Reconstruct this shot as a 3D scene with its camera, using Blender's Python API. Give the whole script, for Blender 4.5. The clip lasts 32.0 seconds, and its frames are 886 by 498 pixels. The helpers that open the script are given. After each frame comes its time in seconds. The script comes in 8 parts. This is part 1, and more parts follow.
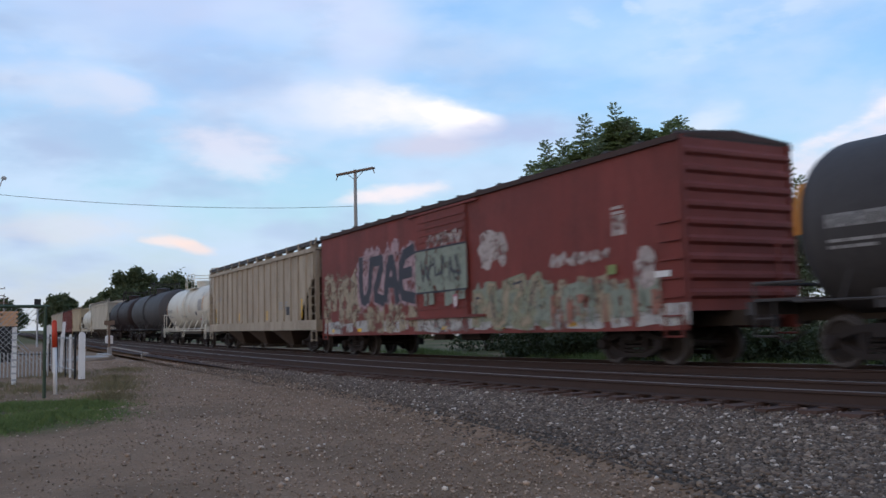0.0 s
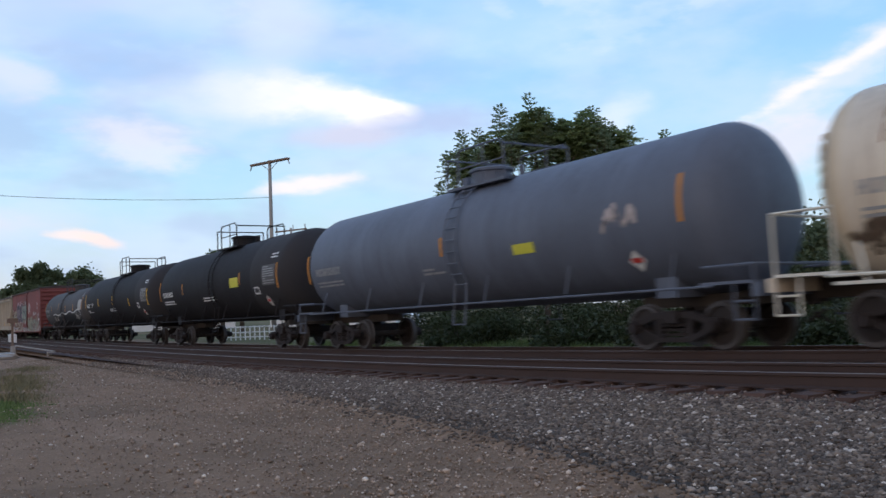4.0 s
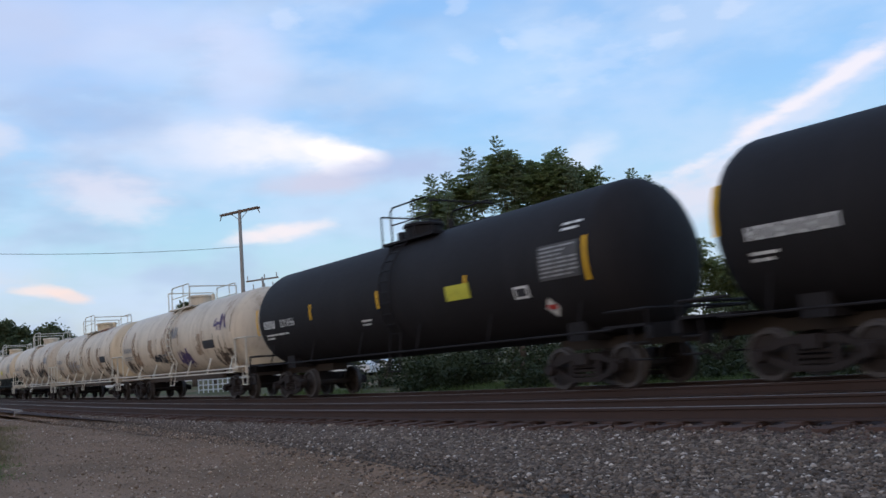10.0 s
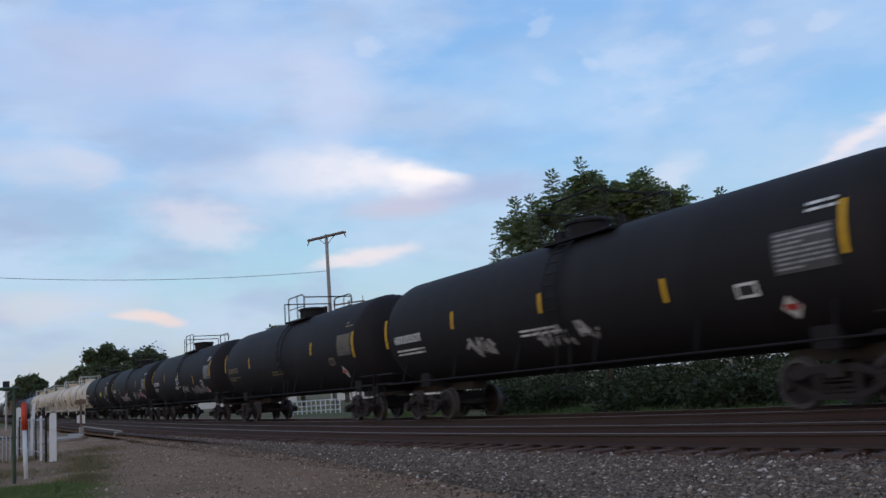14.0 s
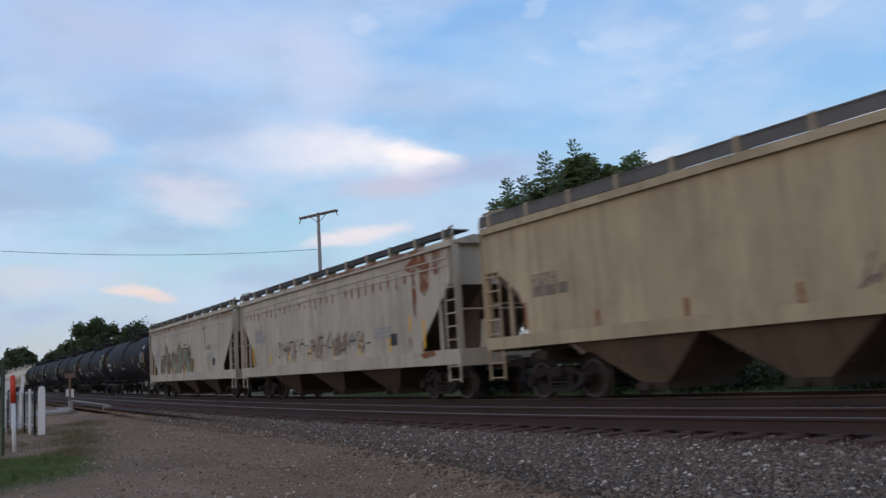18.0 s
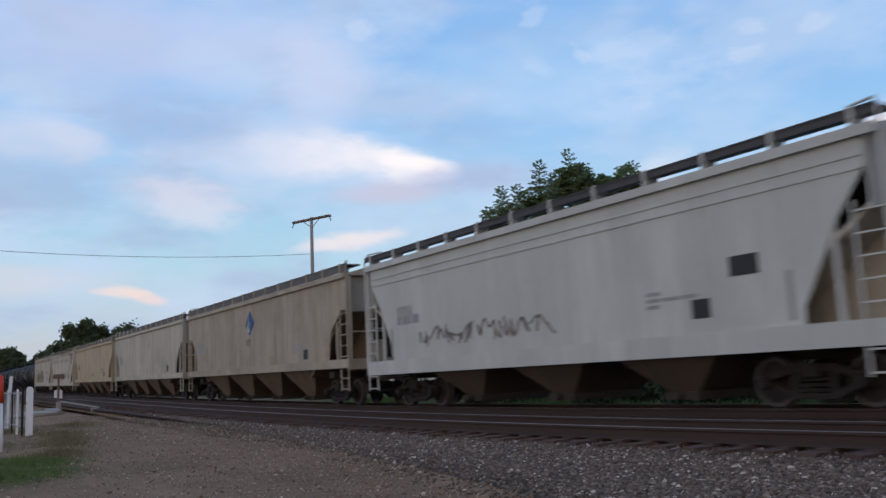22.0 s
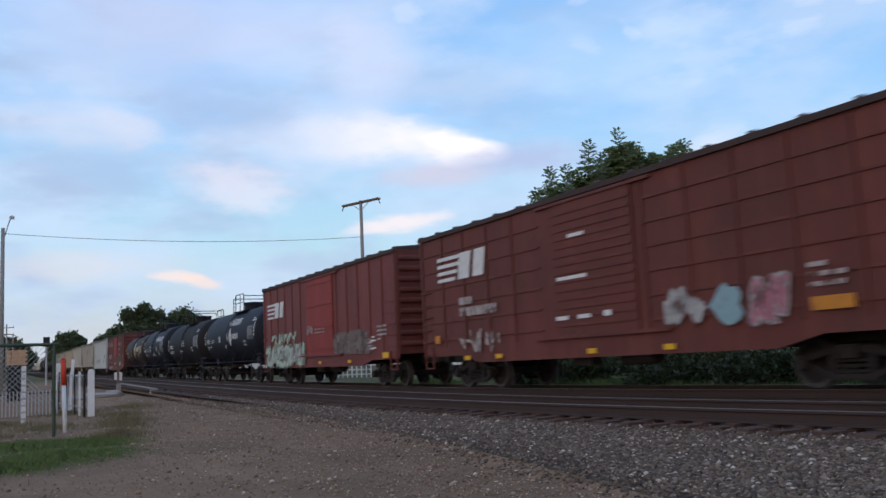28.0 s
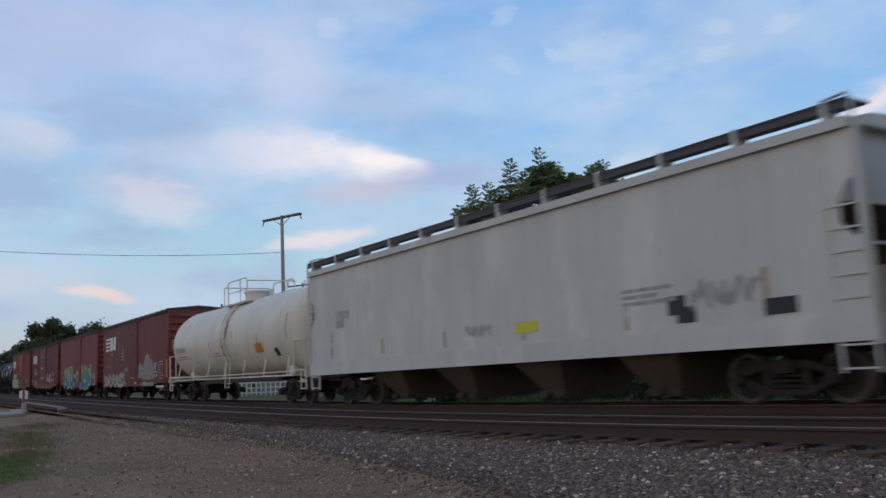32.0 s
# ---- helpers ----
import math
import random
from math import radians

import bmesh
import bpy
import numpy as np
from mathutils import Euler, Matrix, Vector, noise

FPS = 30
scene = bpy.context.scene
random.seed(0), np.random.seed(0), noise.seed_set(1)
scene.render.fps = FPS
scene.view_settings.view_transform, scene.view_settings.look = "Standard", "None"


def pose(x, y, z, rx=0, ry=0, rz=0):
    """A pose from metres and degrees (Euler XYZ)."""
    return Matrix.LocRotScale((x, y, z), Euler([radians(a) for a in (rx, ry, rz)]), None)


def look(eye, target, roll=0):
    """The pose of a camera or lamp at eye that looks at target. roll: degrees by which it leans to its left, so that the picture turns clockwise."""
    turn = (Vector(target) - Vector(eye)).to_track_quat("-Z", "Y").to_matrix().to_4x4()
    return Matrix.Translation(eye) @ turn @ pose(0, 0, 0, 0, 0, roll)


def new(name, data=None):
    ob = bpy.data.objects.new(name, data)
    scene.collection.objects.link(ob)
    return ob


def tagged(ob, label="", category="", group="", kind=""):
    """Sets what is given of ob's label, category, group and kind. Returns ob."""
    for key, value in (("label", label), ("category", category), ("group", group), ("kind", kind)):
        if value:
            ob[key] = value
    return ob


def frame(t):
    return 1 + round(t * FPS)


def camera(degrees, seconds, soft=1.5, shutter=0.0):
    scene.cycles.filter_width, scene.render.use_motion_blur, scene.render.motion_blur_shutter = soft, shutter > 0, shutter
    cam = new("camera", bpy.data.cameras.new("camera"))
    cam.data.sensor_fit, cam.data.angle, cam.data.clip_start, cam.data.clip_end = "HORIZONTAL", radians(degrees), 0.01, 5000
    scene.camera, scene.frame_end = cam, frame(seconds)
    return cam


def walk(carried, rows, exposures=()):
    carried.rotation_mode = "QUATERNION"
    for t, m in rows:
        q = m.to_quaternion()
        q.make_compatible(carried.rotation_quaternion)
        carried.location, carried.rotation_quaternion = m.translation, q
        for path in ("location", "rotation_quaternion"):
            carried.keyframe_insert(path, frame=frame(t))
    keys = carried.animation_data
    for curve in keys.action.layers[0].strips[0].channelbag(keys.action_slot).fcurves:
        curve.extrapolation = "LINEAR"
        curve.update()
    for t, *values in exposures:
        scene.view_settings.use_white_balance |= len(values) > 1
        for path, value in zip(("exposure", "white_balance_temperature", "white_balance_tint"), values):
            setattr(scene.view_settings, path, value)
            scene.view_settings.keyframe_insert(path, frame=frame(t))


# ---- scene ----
# World: x to the right, y along the railway into the distance, z up from the rail head; metres.
cam = camera(53.82, 32.0, soft=1.5, shutter=0.3)
walk(cam, [
    (0.0, pose(0, 0, 0.84, 94.74, 1.22, -27.20)),
    (0.5, pose(0, 0, 0.84, 94.73, 1.77, -28.14)),
    (1.0, pose(0, 0, 0.84, 94.55, 2.25, -30.25)),
    (1.5, pose(0, 0, 0.84, 94.43, 2.59, -31.80)),
    (2.0, pose(0, 0, 0.84, 94.21, 2.38, -32.57)),
    (2.5, pose(0, 0, 0.84, 94.36, 2.76, -32.92)),
    (4.5, pose(0, 0, 0.84, 93.83, 2.35, -32.40)),
    (5.0, pose(0, 0, 0.84, 93.98, 3.77, -31.85)),
    (5.5, pose(0, 0, 0.84, 94.66, 2.78, -31.12)),
    (6.0, pose(0, 0, 0.84, 95.78, 3.91, -31.04)),
    (6.5, pose(0, 0, 0.84, 96.67, 3.87, -30.42)),
    (7.0, pose(0, 0, 0.84, 96.87, 3.76, -30.16)),
    (7.5, pose(0, 0, 0.84, 96.98, 3.75, -30.02)),
    (8.0, pose(0, 0, 0.84, 97.32, 3.63, -30.11)),
    (8.5, pose(0, 0, 0.84, 97.66, 4.47, -30.53)),
    (9.0, pose(0, 0, 0.84, 96.59, 4.17, -32.65)),
    (9.5, pose(0, 0, 0.84, 96.52, 4.49, -33.69)),
    (10.0, pose(0, 0, 0.84, 96.71, 4.29, -34.19)),
    (10.5, pose(0, 0, 0.84, 96.62, 4.87, -33.86)),
    (11.0, pose(0, 0, 0.84, 96.72, 5.10, -31.60)),
    (11.5, pose(0, 0, 0.84, 97.17, 4.25, -30.94)),
    (12.0, pose(0, 0, 0.84, 97.42, 4.50, -30.19)),
    (12.5, pose(0, 0, 0.84, 97.69, 4.75, -29.60)),
    (13.0, pose(0, 0, 0.84, 98.16, 4.22, -29.13)),
    (13.5, pose(0, 0, 0.84, 98.68, 4.38, -28.64)),
    (15.5, pose(0, 0, 0.84, 97.96, 3.30, -28.82)),
    (16.0, pose(0, 0, 0.84, 97.70, 3.91, -28.89)),
    (16.5, pose(0, 0, 0.84, 97.56, 3.53, -29.04)),
    (17.0, pose(0, 0, 0.84, 97.49, 3.38, -29.06)),
    (17.5, pose(0, 0, 0.84, 97.43, 3.13, -29.23)),
    (18.0, pose(0, 0, 0.84, 97.27, 3.24, -29.30)),
    (18.5, pose(0, 0, 0.84, 97.39, 3.32, -29.34)),
    (19.0, pose(0, 0, 0.84, 97.57, 3.28, -29.11)),
    (19.5, pose(0, 0, 0.84, 97.70, 3.29, -29.24)),
    (20.0, pose(0, 0, 0.84, 97.48, 3.26, -29.45)),
    (20.5, pose(0, 0, 0.84, 97.26, 3.28, -29.57)),
    (21.0, pose(0, 0, 0.84, 97.22, 3.20, -29.60)),
    (21.5, pose(0, 0, 0.84, 97.27, 2.99, -29.68)),
    (22.0, pose(0, 0, 0.84, 97.70, 2.30, -29.90)),
    (22.5, pose(0, 0, 0.84, 98.28, 2.40, -30.33)),
    (23.0, pose(0, 0, 0.84, 98.39, 3.36, -30.46)),
    (23.5, pose(0, 0, 0.84, 98.08, 3.09, -30.65)),
    (24.0, pose(0, 0, 0.84, 99.39, 0.63, -32.42)),
    (24.5, pose(0, 0, 0.84, 100.12, 3.11, -29.00)),
    (26.5, pose(0, 0, 0.84, 97.63, 2.93, -25.86)),
    (27.0, pose(0, 0, 0.84, 96.59, 2.80, -26.16)),
    (27.5, pose(0, 0, 0.84, 96.20, 2.27, -26.25)),
    (28.0, pose(0, 0, 0.84, 96.64, 2.53, -26.62)),
    (28.5, pose(0, 0, 0.84, 97.58, 3.06, -27.00)),
    (29.0, pose(0, 0, 0.84, 97.92, 3.16, -27.74)),
    (29.5, pose(0, 0, 0.84, 98.34, 3.35, -28.34)),
    (30.0, pose(0, 0, 0.84, 98.56, 2.83, -29.23)),
    (30.5, pose(0, 0, 0.84, 98.50, 3.11, -30.42)),
    (31.0, pose(0, 0, 0.84, 98.39, 2.93, -31.19)),
    (31.5, pose(0, 0, 0.84, 98.00, 3.07, -31.64)),
    (32.0, pose(0, 0, 0.84, 97.51, 2.57, -31.77)),
], exposures=[(0.0, 0.24), (1.0, 0.40), (2.0, 0.47), (5.0, 0.30), (6.0, 0.24), (7.0, 0.06), (8.0, -0.05), (9.0, -0.08), (10.0, 0.20), (12.0, 0.28), (13.0, 0.16), (16.0, -0.02), (19.0, 0.06), (23.0, 0.06), (26.5, 0.03), (27.0, 0.03), (28.0, 0.22), (29.0, 0.18), (30.0, 0.08), (32.0, -0.05)])

# ---------------------------------------------------------------- light
world = bpy.data.worlds.new("dusk_sky")
scene.world = world
world.use_nodes = True


class Nodes:
    """A short way to write node trees."""

    def __init__(self, tree):
        self.tree = tree
        tree.nodes.clear()

    def add(self, kind, **sockets):
        n = self.tree.nodes.new(kind)
        for key, value in sockets.items():
            self.put(n.inputs[key.replace("_", " ")], value)
        return n

    def put(self, socket, value):
        if isinstance(value, bpy.types.NodeSocket):
            self.tree.links.new(value, socket)
        else:
            socket.default_value = value

    def math(self, op, a, b=0.0, c=0.0, clamp=False):
        n = self.tree.nodes.new("ShaderNodeMath")
        n.operation, n.use_clamp = op, clamp
        for i, v in enumerate((a, b, c)):
            self.put(n.inputs[i], v)
        return n.outputs[0]

    def mix(self, fac, a, b, blend="MIX"):
        n = self.tree.nodes.new("ShaderNodeMix")
        n.data_type, n.blend_type = "RGBA", blend
        self.put(n.inputs[0], fac)
        self.put(n.inputs[6], a)
        self.put(n.inputs[7], b)
        return n.outputs[2]

    def noise(self, vec, scale, detail=4.0, rough=0.55, out=0):
        n = self.tree.nodes.new("ShaderNodeTexNoise")
        self.put(n.inputs["Vector"], vec)
        self.put(n.inputs["Scale"], scale)
        self.put(n.inputs["Detail"], detail)
        self.put(n.inputs["Roughness"], rough)
        return n.outputs[out]

    def ramp(self, fac, stops):
        n = self.tree.nodes.new("ShaderNodeValToRGB")
        el = n.color_ramp.elements
        while len(el) < len(stops):
            el.new(0.5)
        for e, (p, c) in zip(el, stops):
            e.position, e.color = p, (*c, 1)
        self.put(n.inputs[0], fac)
        return n.outputs[0]

    def step(self, v, lo, hi):
        n = self.tree.nodes.new("ShaderNodeMapRange")
        n.interpolation_type = "SMOOTHSTEP"
        self.put(n.inputs[0], v)
        n.inputs[1].default_value, n.inputs[2].default_value = lo, hi
        return n.outputs[0]


def build_sky():
    g = Nodes(world.node_tree)
    co = g.add("ShaderNodeTexCoord").outputs["Generated"]
    sep = g.add("ShaderNodeSeparateXYZ", Vector=co).outputs
    az = g.math("MULTIPLY", g.math("ARCTAN2", sep[0], sep[1]), 57.2958)
    el = g.math("MULTIPLY", g.math("ARCSINE", sep[2]), 57.2958)
    flat = g.add("ShaderNodeCombineXYZ", X=g.math("MULTIPLY", az, 0.045), Y=g.math("MULTIPLY", el, 0.11)).outputs[0]
    # clear sky: blue above, pale at the horizon
    blue = g.ramp(g.math("MULTIPLY", g.math("ADD", el, 2.0), 1 / 92), [
        (0.0, (0.55, 0.57, 0.63)), (0.045, (0.61, 0.67, 0.74)), (0.10, (0.49, 0.76, 0.93)),
        (0.19, (0.33, 0.62, 1.02)), (0.32, (0.28, 0.53, 0.98)), (1.0, (0.16, 0.30, 0.66))])
    sky = g.tree.nodes.new("ShaderNodeTexSky")
    sky.sky_type, sky.sun_disc = "NISHITA", False
    sky.sun_elevation, sky.sun_rotation = radians(6), radians(250)
    nishita = g.mix(1.0, sky.outputs[0], (0.10, 0.10, 0.10, 1), "MULTIPLY")
    base = g.mix(0.12, blue, nishita)
    # drifting cloud sheets, thicker low on the down-line side
    n1 = g.noise(flat, 1.5, 3.5, 0.5)
    n2 = g.noise(flat, 5.0, 4.0, 0.55)
    n3 = g.noise(flat, 18.0, 4.0, 0.6)
    soft = g.noise(flat, 3.2, 2.5, 0.5)
    rag = g.math("ADD", g.math("MULTIPLY", n2, 0.78), g.math("MULTIPLY", n3, 0.22))
    veil = g.step(g.math("ADD", g.math("MULTIPLY", n1, 0.75), g.math("MULTIPLY", rag, 0.32)), 0.40, 0.66)
    side = g.step(az, 50.0, -5.0)
    cloud = g.math("MULTIPLY", veil, g.math("ADD", 0.52, g.math("MULTIPLY", side, 0.26)))
    col = g.mix(cloud, base, (0.60, 0.73, 0.95, 1))
    grey = g.step(g.noise(flat, 2.4, 3.5, 0.5), 0.46, 0.66)
    col = g.mix(g.math("MULTIPLY", grey, g.math("ADD", 0.12, g.math("MULTIPLY", side, 0.6))), col, (0.40, 0.51, 0.73, 1))

    def puff(a0, e0, ra, re, tilt, edge, colour, amount, col, grain=None):
        """One cloud bank round a bearing and height in degrees."""
        c, s = math.cos(radians(tilt)), math.sin(radians(tilt))
        da, de = g.math("SUBTRACT", az, a0), g.math("SUBTRACT", el, e0)
        u = g.math("MULTIPLY", g.math("ADD", g.math("MULTIPLY", da, c), g.math("MULTIPLY", de, s)), 1 / ra)
        v = g.math("MULTIPLY", g.math("SUBTRACT", g.math("MULTIPLY", de, c), g.math("MULTIPLY", da, s)), 1 / re)
        d = g.math("SQRT", g.math("ADD", g.math("MULTIPLY", u, u), g.math("MULTIPLY", v, v)))
        d = g.math("ADD", d, g.math("MULTIPLY", g.math("SUBTRACT", grain or rag, 0.5), edge))
        m = g.math("MULTIPLY", g.step(d, 1.15, 0.25), amount)
        return g.mix(m, col, (*colour, 1))

    col = puff(11.0, 21.0, 12, 4.0, 0, 1.4, (0.62, 0.70, 0.95), 0.6, col)
    col = puff(22.5, 18.8, 3.6, 4.5, 0, 1.6, (0.68, 0.75, 0.98), 0.5, col)
    col = puff(12.5, 15.6, 6.0, 2.2, 0, 1.5, (0.41, 0.54, 0.80), 0.6, col)
    col = puff(4.0, 11.5, 6.0, 2.5, 0, 1.8, (0.41, 0.53, 0.76), 0.6, col)
    col = puff(6.6, 14.9, 3.2, 1.0, -15, 1.6, (0.74, 0.78, 0.95), 0.5, col)
    col = puff(38.0, 18.0, 9.0, 4.5, 0, 1.4, (0.60, 0.78, 1.02), 0.35, col, soft)
    col = puff(6.0, 19.5, 9.0, 4.5, 0, 1.4, (0.47, 0.58, 0.84), 0.35, col, soft)
    wisp = g.noise(flat, 11.0, 3.0, 0.55)
    for a, e, ra, re, tilt, k in ((25.1, 21.8, 1.0, 0.5, 0, 0.6), (39.9, 19.8, 0.35, 0.7, 40, 0.5), (37.0, 19.0, 0.9, 0.45, -30, 0.4), (36.9, 22.3, 0.7, 0.6, 0, 0.5),
                                  (43.3, 19.7, 2.6, 0.9, 10, 0.4), (45.6, 17.4, 3.2, 0.9, 12, 0.4), (50.2, 18.3, 1.3, 0.45, 0, 0.45), (54.7, 19.6, 0.8, 0.6, 0, 0.55), (50.8, 20.0, 1.1, 0.35, 0, 0.5)):
        col = puff(a, e, ra * 1.3, re * 1.4, tilt, 2.4, (0.74, 0.81, 0.98), k * 0.55, col, wisp)
    col = puff(20.5, 13.6, 9.5, 2.6, -4, 1.8, (0.72, 0.77, 0.93), 0.55, col, soft)
    col = puff(27.2, 11.6, 5.6, 1.1, 3, 1.3, (0.63, 0.62, 0.77), 0.8, col, rag)
    col = puff(20.4, 14.0, 4.0, 1.7, -4, 1.9, (0.84, 0.86, 0.98), 0.45, col, rag)
    for a, e, ra, re, k in ((22.8, 14.1, 3.0, 1.9, 0.45), (25.6, 13.7, 2.9, 1.75, 0.65), (28.2, 13.2, 2.7, 1.35, 0.8), (30.2, 12.75, 1.9, 0.85, 0.75)):
        col = puff(a, e, ra, re, -7, 1.6, (1.0, 0.96, 1.01), k, col, rag)
    col = puff(28.2, 13.5, 3.2, 0.65, -10, 1.3, (1.13, 1.04, 1.03), 0.7, col, rag)
    col = puff(32.5, 12.2, 5.0, 1.2, 0, 1.8, (0.45, 0.53, 0.78), 0.7, col)
    col = puff(24.6, 8.5, 3.4, 0.8, 5, 2.0, (0.97, 0.86, 0.88), 0.8, col)
    col = puff(22.0, 8.1, 2.2, 0.4, 8, 1.8, (0.92, 0.84, 0.88), 0.6, col)
    col = puff(9.6, 5.35, 1.9, 0.42, -4, 2.2, (0.97, 0.80, 0.76), 0.75, col)
    col = puff(11.3, 5.0, 1.7, 0.42, -14, 2.2, (0.95, 0.76, 0.71), 0.75, col)
    col = puff(13.7, 11.0, 5.0, 1.8, -14, 2.0, (0.84, 0.81, 0.92), 0.6, col)
    col = puff(4.0, 14.5, 6.0, 1.6, 0, 2.4, (0.66, 0.72, 0.88), 0.6, col)
    col = puff(4.0, 6.0, 6.0, 1.2, 0, 1.8, (0.74, 0.72, 0.78), 0.5, col)
    col = puff(59.0, 13.6, 12.5, 1.5, 24, 2.6, (0.90, 0.84, 0.95), 0.45, col)
    col = puff(59.0, 13.9, 9.5, 0.6, 24, 2.4, (1.03, 0.92, 0.93), 0.6, col)
    col = puff(52.5, 8.6, 8.0, 2.0, 12, 1.8, (0.80, 0.76, 0.86), 0.7, col)
    col = puff(44.0, 11.5, 3.2, 1.5, 30, 2.0, (0.72, 0.80, 0.95), 0.7, col)
    # afterglow low in the west, behind the viewer
    wrap = g.math("ABSOLUTE", g.math("SUBTRACT", g.math("FLOORED_MODULO", g.math("ADD", az, 310.0), 360.0), 180.0))
    glow = g.math("MULTIPLY", g.step(wrap, 100.0, 15.0), g.step(el, 50.0, 3.0))
    col = g.mix(g.math("MULTIPLY", glow, 0.8), col, (1.05, 0.80, 0.64, 1))
    bg = g.add("ShaderNodeBackground", Color=col, Strength=0.92)
    out = g.tree.nodes.new("ShaderNodeOutputWorld")
    g.tree.links.new(bg.outputs[0], out.inputs[0])


build_sky()
sun_data = bpy.data.lights.new("sun", "SUN")
sun_data.energy, sun_data.angle, sun_data.color = 0.3, radians(40), (1.0, 0.84, 0.70)
sun = new("sun", sun_data)
sun.matrix_world = look((-40, -12, 14), (0, 10, 0))

# ---------------------------------------------------------------- materials
def material(name, build):
    m = bpy.data.materials.new(name)
    m.use_nodes = True
    g = Nodes(m.node_tree)
    out = g.add("ShaderNodeOutputMaterial")
    bsdf = g.add("ShaderNodeBsdfPrincipled")
    g.tree.links.new(bsdf.outputs[0], out.inputs[0])
    build(g, bsdf)
    return m


def coords(g, stretch=(1, 1, 1), wander=True):
    co = g.add("ShaderNodeTexCoord").outputs["Object"]
    m = g.tree.nodes.new("ShaderNodeMapping")
    g.put(m.inputs["Vector"], co)
    m.inputs["Scale"].default_value = stretch
    if wander:
        r = g.add("ShaderNodeObjectInfo").outputs["Random"]
        c = g.add("ShaderNodeCombineXYZ", X=g.math("MULTIPLY", r, 37.0), Y=g.math("MULTIPLY", r, 91.0), Z=r).outputs[0]
        g.put(m.inputs["Location"], c)
    return m.outputs[0]


def bump(g, bsdf, height, strength, distance):
    b = g.add("ShaderNodeBump", Height=height, Strength=strength, Distance=distance)
    g.put(bsdf.inputs["Normal"], b.outputs[0])


def paint(name, colour, rough=0.5, dirt=0.35, dirt_colour=(0.10, 0.085, 0.075), streak=0.3, streak_colour=None, metal=0.0, coat=0.0, fade=0.45, spec=0.24):
    """Weathered paint: broad dirt, fine grain and streaks that run down."""
    def build(g, b):
        co = coords(g)
        broad = g.step(g.noise(co, 0.55, 5, 0.6), 0.35, 0.75)
        fine = g.noise(co, 9.0, 6, 0.65)
        runs = g.step(g.noise(coords(g, (1, 2.6, 0.16)), 1.5, 6, 0.7), 0.48, 0.72)
        c = g.mix(g.math("MULTIPLY", g.math("MULTIPLY", broad, fine), dirt * 1.6, clamp=True), (*colour, 1), (*dirt_colour, 1))
        c = g.mix(g.math("MULTIPLY", g.math("MULTIPLY", runs, fine), streak * 1.5, clamp=True), c, (*(streak_colour or dirt_colour), 1))
        pale = tuple(k * 1.32 + 0.003 for k in colour)
        worn = g.step(g.noise(coords(g, (1, 1.3, 0.35)), 0.8, 5, 0.65), 0.46, 0.70)
        c = g.mix(g.math("MULTIPLY", worn, fade), c, (*pale, 1))
        g.put(b.inputs["Base Color"], c)
        g.put(b.inputs["Roughness"], g.math("ADD", rough - 0.08, g.math("MULTIPLY", fine, 0.22)))
        b.inputs["Metallic"].default_value = metal
        b.inputs["Coat Weight"].default_value = coat
        b.inputs["Specular IOR Level"].default_value = spec
        bump(g, b, g.noise(co, 3.0, 5, 0.6), 0.25, 0.02)
    return material(name, build)


def plain(name, colour, rough=0.6, metal=0.0, vary=0.35, scale=6.0, relief=0.3, depth=0.01, wander=True):
    def build(g, b):
        co = coords(g, wander=wander)
        n = g.noise(co, scale, 6, 0.65)
        n2 = g.noise(co, scale * 0.12, 4, 0.55)
        k = g.math("ADD", 1 - vary, g.math("MULTIPLY", g.math("ADD", n, n2), vary))
        c = g.mix(1.0, (*colour, 1), g.add("ShaderNodeCombineXYZ", X=k, Y=k, Z=k).outputs[0], "MULTIPLY")
        g.put(b.inputs["Base Color"], c)
        g.put(b.inputs["Roughness"], g.math("ADD", rough - 0.1, g.math("MULTIPLY", n, 0.2)))
        b.inputs["Metallic"].default_value = metal
        b.inputs["Specular IOR Level"].default_value = 0.3
        bump(g, b, n, relief, depth)
    return material(name, build)


def decal(name, colour, wear=0.35, gaps=0.0):
    """Stencil or sprayed paint, thin in places."""
    def build(g, b):
        co = coords(g)
        n = g.step(g.noise(co, 5.0, 6, 0.7), 0.42, 0.72)
        dark = tuple(c * 0.45 + 0.02 for c in colour)
        g.put(b.inputs["Base Color"], g.mix(g.math("MULTIPLY", n, wear), (*colour, 1), (*dark, 1)))
        b.inputs["Roughness"].default_value = 0.6
        b.inputs["Specular IOR Level"].default_value = 0.25
        if gaps:
            chips = g.math("ADD", g.math("MULTIPLY", g.noise(co, 2.2, 3, 0.6), 0.55), g.math("MULTIPLY", g.noise(coords(g, (1, 2.0, 0.6)), 11.0, 5, 0.7), 0.45))
            g.put(b.inputs["Alpha"], g.step(chips, 0.5 + (gaps - 0.5) * 0.3 - 0.06, 0.5 + (gaps - 0.5) * 0.3 + 0.06))
    return material(name, build)


